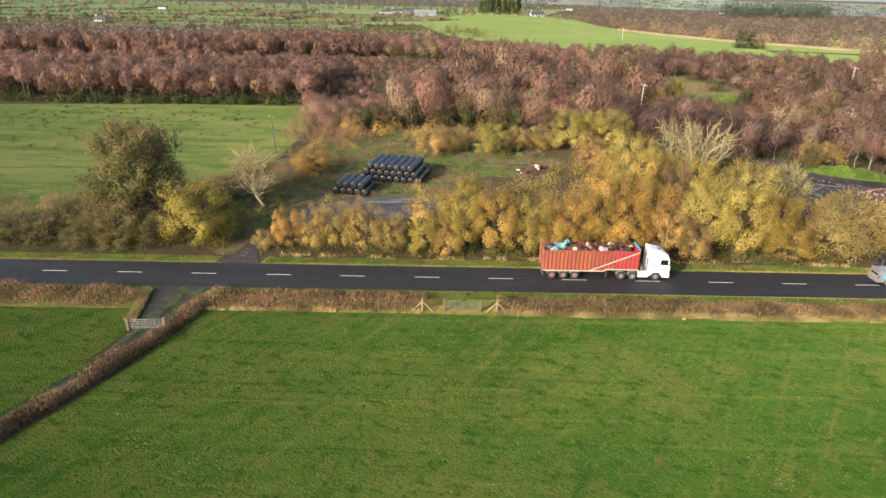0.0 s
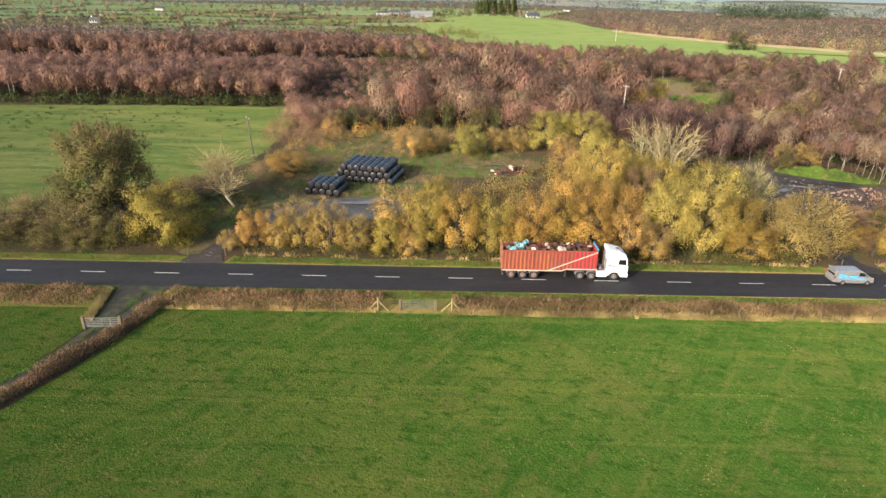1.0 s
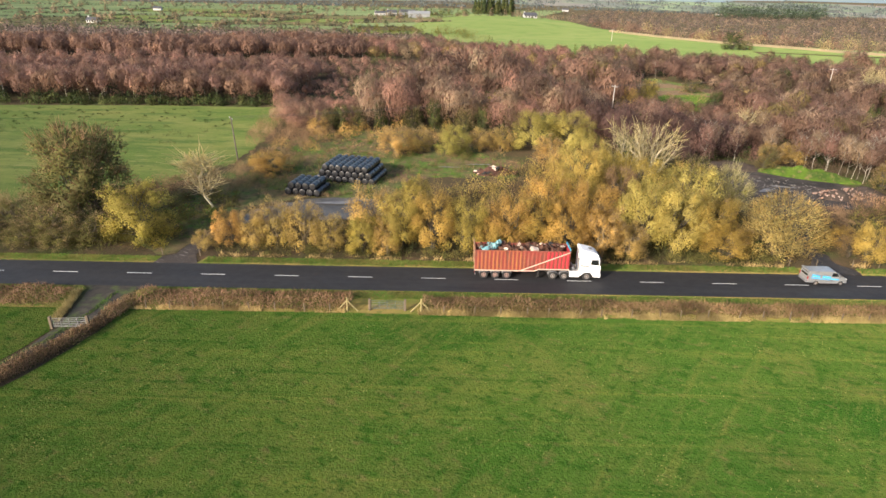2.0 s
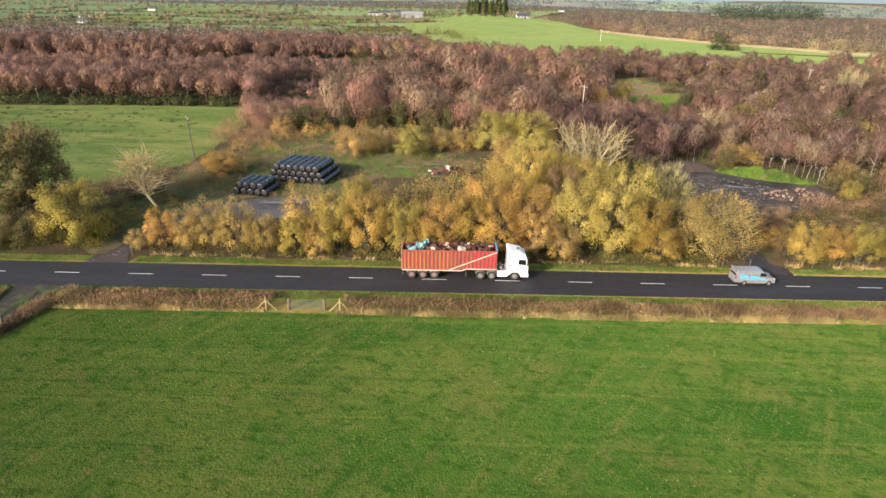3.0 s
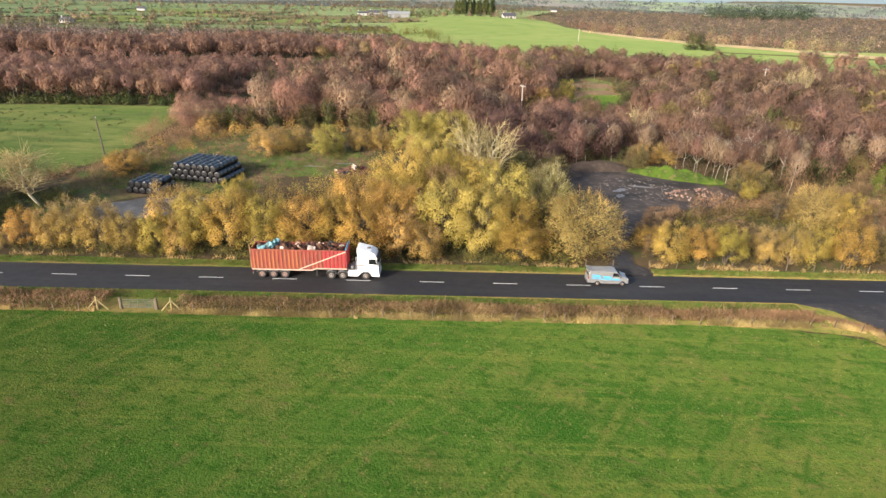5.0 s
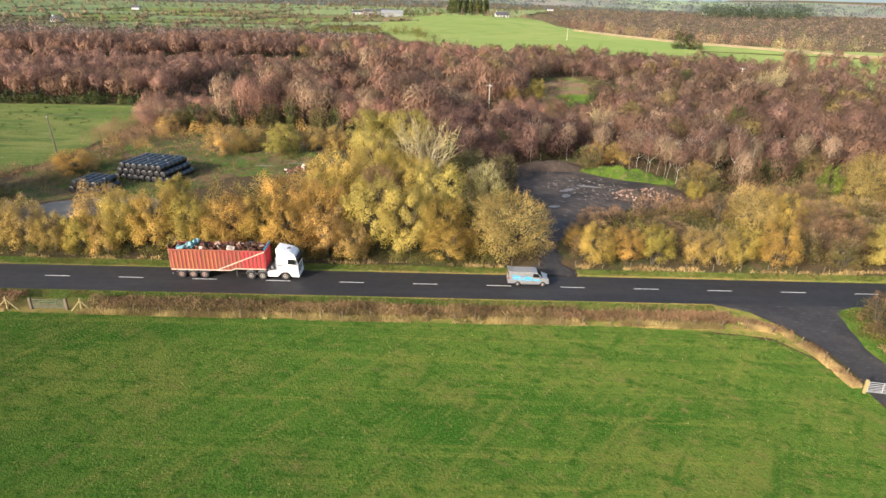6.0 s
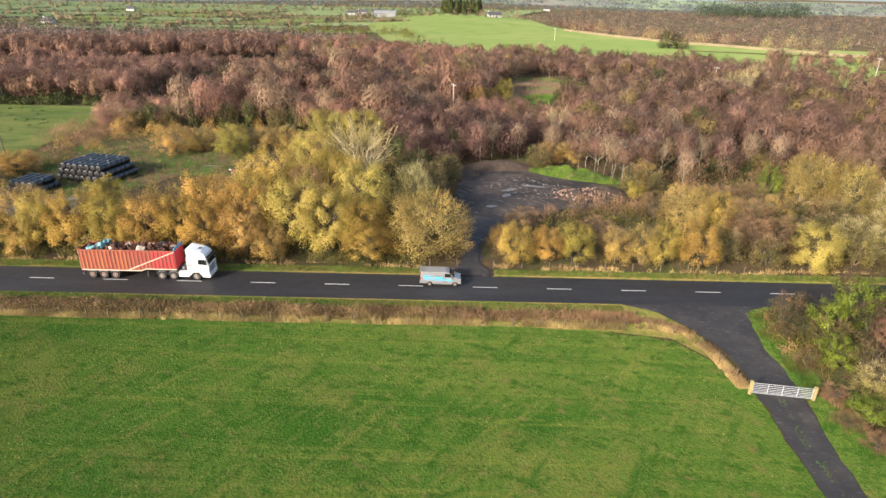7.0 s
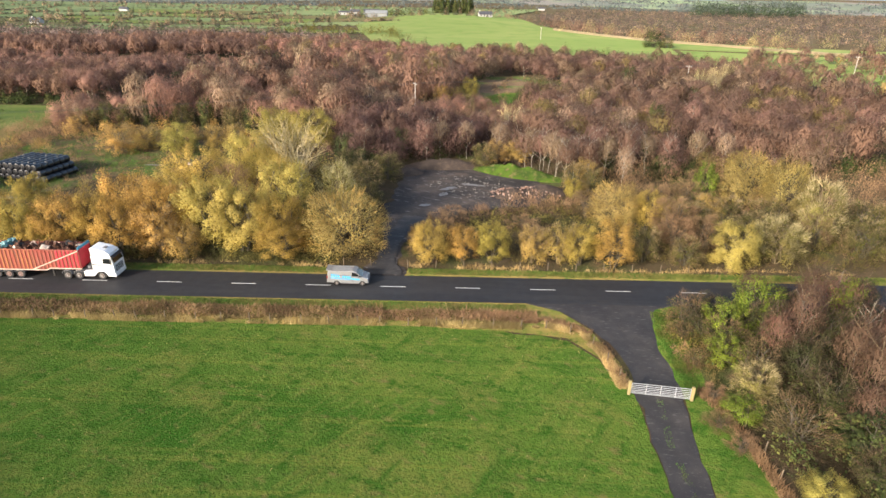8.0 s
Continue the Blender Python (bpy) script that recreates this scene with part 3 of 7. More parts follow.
sheet("yard_track", [(1.8, 3.1), (7.4, 3.1), (6.2, 6), (6.0, 10), (6.8, 15), (9, 18.5), (7.0, 19), (4.8, 15), (4.0, 9), (3.6, 6)], 0.045, DIRT, "muddy brown farm track", 2.5, 0.04, "track", 0.5)
sheet("concrete_yard", [(6.0, 16.5), (13, 19), (27, 21), (31, 24), (30, 29), (24, 31), (16, 29.5), (9, 24)], 0.06, CONCRETE, "wet grey concrete yard", 2.5, 0.02, "yard", 0.6)
sheet("dirt_yard", [(87.2, 3.1), (92.6, 3.1), (91.4, 8), (92.4, 15), (97, 22), (101, 28), (112, 31), (118, 38), (114, 46), (106, 53), (96, 55), (91, 50), (88.6, 43), (88.2, 35), (88.2, 26), (88.6, 17), (88.5, 9)],
      0.05, DIRT, "dark wet dirt yard and track", 2.5, 0.03, "yard", 0.8)
sheet("yard_track", [(87.6, 3.1), (92.2, 3.1), (91.0, 8), (91.6, 16), (95.5, 24), (91, 25), (88.9, 16), (88.9, 8)], 0.15, OLD_TARMAC, "worn dark tarmac track into the yard", 2.5, 0, "track", 0.4)
sheet("clearing", [(-2.0, 50), (-3.5, 42), (0, 33), (4, 25), (9, 26), (16, 31), (30, 30), (36, 44), (52, 44), (56, 54), (44, 66), (30, 84), (12, 84), (2, 70), (-1, 56)], 0.03, SCRUB, "rough green clearing with dead bracken", 4, 0.12, "ground", 1.0)
sheet("track_grass", [(-3, 9), (2.2, 5.4), (3.4, 6.2), (3.8, 9), (4.6, 15), (6.8, 19.2), (9, 24), (4, 25), (-1, 32), (-6, 30), (-16, 22), (-14, 14)], 0.035, SCRUB, "rough grass beside the farm track", 3, 0.08, "ground", 0.6)
sheet("far_right_field", [(232, 215), (250, 160), (300, 170), (420, 260), (418, 294), (308, 312), (240, 336), (225, 260)], 0.1, HILLGRASS, "bright green far fields beyond the bog wood")
DRY_BANK = surface("dry_bank_grass", [(0.21, 0.165, 0.10), ((0.14, 0.12, 0.07), 0.08, 0.45, 0.65)], 0.95, 0, 0.1)
GLADE_GROUND = surface("bracken_ground", [(0.120, 0.080, 0.050), ((0.075, 0.105, 0.026), 0.05, 0.50, 0.56), ((0.150, 0.098, 0.062), 0.3, 0.5, 0.7), ((0.060, 0.050, 0.026), 0.9, 0.5, 0.72)], 0.95, 0, 0.1, (4, 0.8, 0.2))
sheet("glade", [(90, 106), (118, 104), (138, 138), (140, 168), (128, 197), (113, 195), (103, 162), (93, 127)], 0.12, GLADE_GROUND, "green and brown grassy glade inside the wood")
sheet("glade_grass", [(105, 124), (118, 119), (127, 128), (133, 142), (130, 152), (117, 152), (108, 140)], 0.18, MEADOW, "bright green grass in the wood's glade", 2.5, 0.05, "grass", 0.35)
sheet("hill_pasture", [(20, 470), (52, 330), (120, 292), (200, 264), (222, 262), (237, 342), (310, 318), (420, 300), (430, 330), (320, 372), (230, 430), (180, 560), (170, 800), (60, 860), (-10, 640)], 0.3, HILLGRASS,
      "bright green hill pasture", 22, 0, "field")

# bank beside a far road
bank = bmesh.new()
prev = None
for x, y in ((187, 508), (217, 454), (248, 401), (276, 375), (297, 346), (327, 317), (420, 290)):
    z = float(hill(x, y))
    row = [bank.verts.new(c) for c in ((x - 1, y - 2, z), (x, y, z + 1.4), (x + 2, y + 6, z + 1.4), (x + 3, y + 8, z))]
    if prev:
        for a, b in zip(range(3), range(1, 4)):
            bank.faces.new((prev[a], row[a], row[b], prev[b]))
    prev = row
tagged(part("far_bank", bank, DRY_BANK), "tawny dead grass bank along a far road", "bank", "", "structure")

# centre line, one dash every nine metres
dash = bmesh.new()
bmesh.ops.create_cube(dash, size=1, matrix=Matrix.Diagonal((3.0, 0.11, 0.006, 1)))
first = None
for k in range(-24, 40):
    ob = part("centre_line_dash", dash, LINE) if first is None else new("centre_line_dash", first.data)
    first = first or ob
    ob.location = (9 * k + 1.5, 0, 0.056)
    tagged(ob, "white painted road dash", "road marking", "centre line", "structure")

# ---- woodland ----
BIRCHES = {}
rngw = np.random.default_rng(5)
for lod, (tw, wd, limbs, foot) in enumerate(((900, 0.46, 4, 0.10), (420, 0.72, 2, 0.12), (150, 1.3, 1, 0.15), (520, 0.46, 7, 0.44), (240, 0.72, 5, 0.44))):
    BIRCHES[lod] = [birch_chunks(rngw, 9.0, 7.2 if lod < 3 else 5.4, tw, wd, limbs, foot) for _ in range(7)]


def woodland(name, poly, spacing, hmin, hmax, label, seed, lod, holes=(), share=(0.0, 1.0), mats=None, keep=1.0):
    """Those bare birches of one stand that have one tone: stems in one mesh, twigs in another."""
    rng = np.random.default_rng(seed)
    xs, ys = [p[0] for p in poly], [p[1] for p in poly]
    X, Y = np.meshgrid(np.arange(min(xs), max(xs), spacing), np.arange(min(ys), max(ys), spacing))
    X, Y = X.ravel() + rng.uniform(-0.55, 0.55, X.size) * spacing, Y.ravel() + rng.uniform(-0.55, 0.55, Y.size) * spacing
    patch = np.array([noise.noise((x * 0.03, y * 0.03, 3.3)) for x, y in zip(X, Y)])
    u = np.clip(rng.uniform(size=X.size) + 0.35 * patch, 0, 0.999)
    ok = inside(poly, X, Y) & (u >= share[0]) & (u < share[1]) & (rng.uniform(size=X.size) < keep)
    for hp in holes:
        ok &= ~inside(hp, X, Y)
    X, Y = X[ok], Y[ok]
    pool = BIRCHES[lod + 3 if mats[0] is PALE_BARK and lod < 2 else lod]
    wv, wf, tv, tf, tn, nw, nt_ = [], [], [], [], [], 0, 0
    for x, y in zip(X, Y):
        (bv, bf), (cv, cf, cn) = pool[rng.integers(7)]
        big = 0.5 + 0.75 * noise.noise((x * 0.045, y * 0.045, 8.0))
        h = (hmin + (hmax - hmin) * np.clip(big + rng.normal() * 0.26, 0, 1.15)) / 9.0
        h *= 1 + 0.30 * math.exp(-((x - 66) / 44) ** 2 - ((y - 140) / 58) ** 2)
        if x > -8 and 62 < y < 225:
            rim = x - (13 + 0.19 * (y - 65))
            h *= 0.60 if rim < 0 else 1 + 0.30 * math.exp(-rim / 30)
        w = h ** 0.7 * rng.uniform(0.8, 1.2)
        a = rng.uniform(0, 6.28)
        turn = np.array(((math.cos(a), -math.sin(a), 0), (math.sin(a), math.cos(a), 0), (0, 0, 1.0))).T
        m = turn * np.array((w, w, h))
        off = np.array((x, y, float(hill(x, y)) if y > 300 else 0.0))
        wv.append(bv @ m + off), wf.append(bf + nw)
        tv.append(cv @ m + off), tf.append(cf + nt_), tn.append(cn @ turn)
        nw, nt_ = nw + len(bv), nt_ + len(cv)
    if not wv:
        return None
    thing = empty(name, label, "woodland", "", "stuff")
    part("stems", tri_mesh("stems", np.concatenate(wv), np.concatenate(wf), mats[0]), None, thing)
    part("twigs", tri_mesh("twigs", np.concatenate(tv), np.concatenate(tf), np.concatenate(tn), mats[1]), None, thing)
    return thing


GLADE = [(96, 116), (118, 112), (136, 138), (138, 166), (127, 194), (115, 192), (106, 160), (96, 126)]
EDGE_BACK = [(-6, 110), (228, 110), (230, 150), (35, 150), (26, 118)]
EDGE = [(-7, 94), (4, 80), (14, 80), (32, 86), (52, 82), (62, 78), (72, 76), (78, 64), (86, 60), (100, 60), (120, 58), (126, 46), (150, 47), (170, 49), (190, 62), (215, 90), (222, 110), (-6, 110)]
DEEP = [(35, 150), (230, 150), (226, 172), (222, 205), (205, 236), (170, 246), (118, 262), (76, 266), (36, 302), (-12, 318), (4, 248), (40, 240), (42, 190)]
LOW = [(-300, 160), (-150, 160), (-12, 172), (-6, 110), (26, 118), (35, 150), (42, 190), (40, 222), (2, 226), (-100, 214), (-300, 214)]
STRIP = [(-110, 113), (-45, 116), (-8, 118), (-6, 150), (-12, 172), (-150, 158), (-150, 108)]
FAR_LEFT = [(-300, 232), (-100, 232), (2, 248), (-12, 318), (-60, 306), (-110, 292), (-300, 258)]
SIGHT = [[(83, 88), (91, 88), (92, 113), (85, 113)], [(178, 148), (186, 146), (190, 174), (183, 174)], [(270, 200), (278, 196), (284, 224), (276, 224)]]
DARK_PATCH = [(76, 58), (84, 50), (92, 56), (106, 62), (112, 80), (92, 86), (74, 88)]
LOW_PATCH = [(74, 88), (92, 86), (112, 80), (120, 96), (118, 112), (96, 116), (86, 110)]
TONES = (((BARK, PURPLE_TWIG), (0.0, 0.22), "purple-brown"), ((PALE_BARK, BIRCH_TWIG), (0.22, 0.36), "pale-stemmed russet"), ((BARK, BIRCH_TWIG), (0.36, 0.72), "russet-brown"), ((BARK, GREY_WOOD), (0.72, 0.94), "tan-grey"),
         ((BARK, OCHRE_WOOD), (0.94, 1.0), "ochre-tinged"))
EAST, WEST = [(104, 30), (300, 30), (300, 330), (104, 330)], [(-300, 30), (104, 30), (104, 330), (-300, 330)]
EAST_TONES = (((BARK, PURPLE_TWIG), (0.0, 0.32), "purple-brown"), ((PALE_BARK, PURPLE_TWIG), (0.32, 0.48), "pale-stemmed brown"), ((BARK, BROWN_TWIG), (0.48, 0.84), "brown"), ((BARK, GREY_WOOD), (0.84, 0.95), "tan-grey"), ((BARK, OCHRE_WOOD), (0.95, 1.0), "ochre-tinged"))
for tone, share, word in EAST_TONES:
    woodland("birch_wood", EDGE, 4.8, 5.5, 11.0, word + " bare birches behind the dirt yard", 1, 0, [GLADE, DARK_PATCH, LOW_PATCH, WEST, *SIGHT], share, tone)
    woodland("birch_wood", EDGE_BACK, 5.0, 5.5, 11.0, word + " bare birches inside the wood", 3, 1, [GLADE, DARK_PATCH, LOW_PATCH, WEST, *SIGHT], share, tone)
    woodland("birch_wood", DEEP, 5.5, 5.5, 10.0, word + " bare birches before the far fields", 11, 1, [GLADE, WEST, *SIGHT], share, tone)
for tone, share, word in TONES:
    woodland("birch_wood", EDGE, 4.8, 5.5, 11.0, word + " bare birches edging the clearing", 1, 0, [GLADE, DARK_PATCH, LOW_PATCH, EAST, *SIGHT], share, tone)
    woodland("birch_wood", EDGE_BACK, 5.0, 5.5, 11.0, word + " bare birches inside the wood", 3, 1, [GLADE, DARK_PATCH, LOW_PATCH, EAST, *SIGHT], share, tone)
    woodland("birch_wood", DEEP, 5.5, 5.5, 10.0, word + " bare birches rising to the hill", 11, 1, [GLADE, EAST, *SIGHT], share, tone)
    woodland("birch_wood", [(225, 62), (420, 130), (460, 290), (300, 300), (240, 270), (222, 210), (230, 150)], 7.0, 3.5, 8.5, word + " scattered far birches among fields", 41, 2, SIGHT, share, tone, 0.50)
for tone, share, word in (((PALE_BARK, PURPLE_TWIG), (0.0, 0.55), "white-stemmed purple"), ((BARK, PURPLE_TWIG), (0.55, 0.75), "purple-brown"), ((BARK, BIRCH_TWIG), (0.75, 1.0), "russet-brown")):
    woodland("birch_wood", STRIP, 4.3, 7.0, 10.0, word + " birches edging the sheep pasture", 21, 1, (), share, tone)
    woodland("birch_wood", LOW, 5.4, 4.0, 7.0, word + " low young birches in a hollow", 31, 2, (), share, tone)
    woodland("birch_wood", FAR_LEFT, 5.2, 7.0, 9.6, word + " dense far bare birches", 35, 2, (), share, tone)

woodland("birch_wood", LOW_PATCH, 4.0, 3.6, 6.0, "low purple-brown birch scrub before the glade", 53, 0, SIGHT, (0.0, 0.6), (BARK, PURPLE_TWIG))
woodland("birch_wood", LOW_PATCH, 4.0, 3.6, 6.0, "low russet birch scrub before the glade", 53, 0, SIGHT, (0.6, 1.0), (BARK, BIRCH_TWIG))
woodland("birch_wood", DARK_PATCH, 3.8, 5.5, 8.5, "dark purple-brown bare thicket behind the yard", 51, 0, SIGHT, (0.0, 0.8), (BARK, DARK_WOOD))
woodland("birch_wood", DARK_PATCH, 3.8, 6.0, 9.5, "purple-brown bare birches behind the yard", 51, 0, SIGHT, (0.8, 1.0), (PALE_BARK, PURPLE_TWIG))

# ---- roadside trees ----
KINDS = {
    "Y": [broadleaf(s, YELLOW_LEAF, 14000, 0.13, TAN_LEAF, 400, BARK, 0.22, 5, 0, "tree", "bushy yellow-leaved roadside willow", "willow_tree") for s in (11, 12, 13)],
    "O": [broadleaf(s, ORANGE_LEAF, 13500, 0.13, RUST_TWIG, 500, BARK, 0.22, 5, 0, "tree", "orange-yellow autumn roadside willow", "willow_tree") for s in (21, 22, 23)],
    "P": [broadleaf(s, PALE_LEAF, 17000, 0.13, TAN_LEAF, 300, BARK, 0.12, 4, 0, "tree", "pale yellow autumn willow in thick leaf", "willow_tree") for s in (31, 32, 33)],
    "G": [broadleaf(s, TAN_LEAF, 7000, 0.16, GREY_TWIG, 1500, TAN_BARK, 0.15, 7, 0, "tree", "half-bare tan willow scrub with pale stems", "willow_shrub", 50) for s in (41, 42, 43)],
    "Q": [broadleaf(s, OLIVE_YELLOW, 4800, 0.16, PALE_TWIG, 2400, TAN_BARK, 0.15, 6, 0, "tree", "thin olive-leaved willow with pale limbs", "willow_tree", 46) for s in (45, 46)],
    "R": [broadleaf(s, RUST_TWIG, 1200, 0.16, RUST_TWIG, 3200, BARK, 0.12, 7, 0, "shrub", "bare rust-brown twiggy shrub", "bare_shrub", 50) for s in (51, 52)],
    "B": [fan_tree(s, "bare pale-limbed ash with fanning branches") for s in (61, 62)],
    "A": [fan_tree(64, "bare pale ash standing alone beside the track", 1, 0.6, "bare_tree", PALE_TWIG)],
    "V": [broadleaf(83, LIME_YELLOW, 13000, 0.16, RUST_TWIG, 300, BARK, 0.06, 6, 0, "tree", "round olive-yellow willow by the track", "willow_tree")],
    "T": [broadleaf(81, WHEAT_LEAF, 18000, 0.115, TAN_LEAF, 1500, BARK, 0.10, 6, 0, "tree", "dense round tan-leaved autumn willow", "willow_tree", 150, 0.06)],
    "I": [broadleaf(71, IVY_OLIVE, 12000, 0.17, RUST_TWIG, 1800, BARK, 0.2, 3, 1500, "tree", "large dark ivy-clad tree with thinning brown crown", "ivy_tree", 70, 0.2)],
    "H": [broadleaf(s, OLIVE_LEAF, 5200, 0.16, GREY_TWIG, 1800, BARK, 0.08, 7, 0, "shrub", "olive-brown half-bare hedgerow shrub", "hedgerow_shrub", 50) for s in (55, 56)],
    "L": [broadleaf(91, LIME_LEAF, 7000, 0.19, RUST_TWIG, 300, BARK, 0.05, 4, 600, "tree", "bright green ivy-clad tree among bare trees", "ivy_tree")],
}
TREES = {
    "I": [(-12.9, 17.0, 15.4, 13.6)],
    "V": [(-2.1, 9.5, 9.2, 9.5), (46.3, 6.4, 3.9, 3.7), (28.2, 7.4, 6.0, 3.8), (34.5, 22.0, 6.9, 4.1)],
    "A": [(1.7, 22.5, 9.6, 10.4)],
    "O": [(6.3, 43.5, 4.6, 8.0), (94.8, 12.4, 3.6, 4.6), (53.5, 14.0, 9.8, 4.7), (59.3, 11.5, 9.7, 4.7), (75.8, 10.5, 8.4, 4.7), (76.5, 7.4, 5.2, 7.1), (55.2, 8.4, 8.2, 6.1), (47.5, 8.6, 8.3, 6.2), (51.3, 9.8, 8.3, 5.0), (45.1, 7.0, 5.7, 3.7), (9.8, 8.6, 5.5, 3.1), (37.4, 8.8, 8.8, 6.2), (100.0, 7.8, 5.5, 3.7), (119.5, 6.8, 6.9, 4.2)],
    "G": [(8.5, 80.0, 4.1, 6.3), (28.9, 59.5, 6.7, 7.8), (33.4, 63.0, 5.6, 7.5), (47.0, 64.5, 5.7, 5.4), (51.5, 65.5, 5.9, 5.4), (60.6, 55.0, 6.2, 7.6), (60.8, 44.0, 6.1, 6.3), (60.0, 8.0, 7.3, 5.3), (63.8, 7.2, 5.1, 5.2), (6.9, 7.6, 3.0, 3.3), (13.2, 8.6, 5.9, 3.7), (16.2, 8.8, 7.1, 4.7), (20.1, 8.6, 7.1, 4.9), (23.7, 7.8, 5.6, 4.1), (29.1, 11.0, 8.9, 5.0), (31.2, 7.2, 5.2, 4.4), (109.1, 8.0, 5.3, 4.7), (112.6, 8.0, 5.7, 4.7), (112.0, 57.5, 5.5, 6.2), (107.5, 58.0, 5.0, 5.8), (123.0, 43.0, 5.3, 5.4), (137.9, 24.0, 5.2, 6.1), (132.8, 24.0, 4.4, 5.2)],
    "R": [(94.4, 9.2, 3.2, 3.8), (96.6, 16.5, 3.8, 5.0), (98.5, 20.5, 3.4, 5.2), (-1.7, 98.0, 2.1, 7.6), (65.6, 22.0, 9.1, 6.8), (130.4, 17.5, 6.4, 7.7), (120.0, 26.0, 4.4, 7.5), (109.3, 20.0, 2.3, 5.1), (109.9, 14.0, 3.4, 4.0), (130.9, 17.0, 5.0, 7.3), (134.0, 14.0, 5.0, 6.3), (131.9, 30.0, 4.6, 5.5), (141.6, 38.0, 5.0, 5.8), (129.3, 13.0, 5.0, 5.4), (148.8, 14.0, 5.4, 5.4), (126.5, 30.0, 4.4, 5.6), (137.0, 30.5, 5.0, 5.8), (152.0, 36.0, 5.6, 6.4)],
    "P": [(40.9, 61.0, 7.1, 7.4), (59.6, 67.0, 9.3, 10.4), (67.4, 67.5, 9.4, 10.4), (63.4, 37.0, 11.0, 8.2), (66.5, 11.0, 10.7, 7.8), (70.5, 10.0, 10.0, 6.4), (74.5, 17.0, 11.5, 7.7), (135.1, 7.0, 7.0, 7.4)],
    "Y": [(53.9, 101.0, 7.4, 5.5), (59.9, 24.0, 11.7, 3.8), (66.6, 32.0, 9.5, 4.3), (70.3, 26.0, 9.8, 4.4), (57.9, 18.0, 9.2, 4.4), (32.9, 9.0, 8.5, 5.6), (41.9, 8.4, 8.2, 5.5), (95.8, 7.2, 6.1, 5.4), (103.7, 7.8, 5.9, 5.4), (115.3, 7.6, 5.9, 3.9), (127.9, 21.0, 6.5, 3.0), (119.2, 35.0, 3.9, 3.3)],
    "B": [(70.1, 35.0, 13.6, 7.5), (72.8, 31.5, 14.0, 10.0), (112, 80, 9.0, 4.0), (192, 158, 9.5, 6.5), (199, 166, 10.5, 6.0)],
    "Q": [(81.6, 20.0, 10.3, 6.3), (150.0, 15.5, 10.5, 7.0), (141.7, 9.5, 6.7, 6.3)],
    "T": [(84.5, 9.2, 9.3, 10.9), (122.9, 21.5, 7.5, 7.7), (147.0, 32.5, 10.1, 8.6), (151.7, 28.0, 9.8, 7.6)],
    "L": [(140.7, 33.0, 7.9, 3.2)],
    "H": [(9.5, 82, 5.6, 5.0), (17.0, 85, 6.0, 4.8), (31.0, 87, 6.4, 5.0), (44.0, 85, 6.0, 5.2), (57.0, 82, 6.4, 5.0), (83.5, 36.0, 6.2, 6.2), (86.4, 44.5, 5.6, 6.2), (81.5, 30.5, 6.4, 5.8), (80.0, 42.0, 6.6, 6.4), (84.8, 29.0, 4.6, 5.0), (-21.8, 13.0, 5.4, 6.2), (-15.0, 10.0, 5.5, 7.6), (-9.3, 9.5, 4.6, 6.8), (-23.2, 9.0, 3.8, 5.3), (-11.9, 7.6, 3.4, 5.9), (-26.9, 9.0, 4.6, 5.9), (-16.9, 7.8, 3.6, 5.2), (-31.5, 9.4, 4.0, 6.0), (-7.0, 13.5, 4.6, 5.0), (139.9, 22.0, 5.0, 5.9), (142.4, 18.0, 4.5, 6.4),
          (134.0, 20.0, 5.4, 5.8), (142.8, 11.0, 5.2, 5.9), (124.1, 9.0, 5.0, 4.2), (129.2, 8.0, 4.1, 4.6), (137.0, 15.0, 4.6, 6.0), (146.5, 22.0, 5.0, 6.4), (155.0, 12.0, 5.4, 6.8), (160.0, 20.0, 6.0, 7.0)],
}
rng = random.Random(3)
PLANTED = []


def plant(kind, x, y, h, w, z=0.0, turn=None):
    """Puts the first of a kind in place, then copies of it."""
    pool = KINDS[kind]
    fresh = [o for o in pool if o not in PLANTED]
    ob = fresh[0] if fresh else pool[rng.randrange(len(pool))]
    m = Matrix.LocRotScale((x, y, z), Euler((0, 0, rng.uniform(0, 6.28) if turn is None else turn)), (w / 6.8, w / 6.8, h / 8))
    if ob not in PLANTED:
        PLANTED.append(ob)
        ob.matrix_basis = m
        return ob
    return copy_thing(ob, m @ Matrix.Diagonal((1 / ob.scale.x, 1 / ob.scale.y, 1 / ob.scale.z, 1)))


for kind, rows in TREES.items():
    for x, y, h, w in rows:
        plant(kind, x, y, h, max(w, (0.86 if kind in "YOPGV" else 0.6) * h))

# ---- undergrowth, hedges and rough grass ----


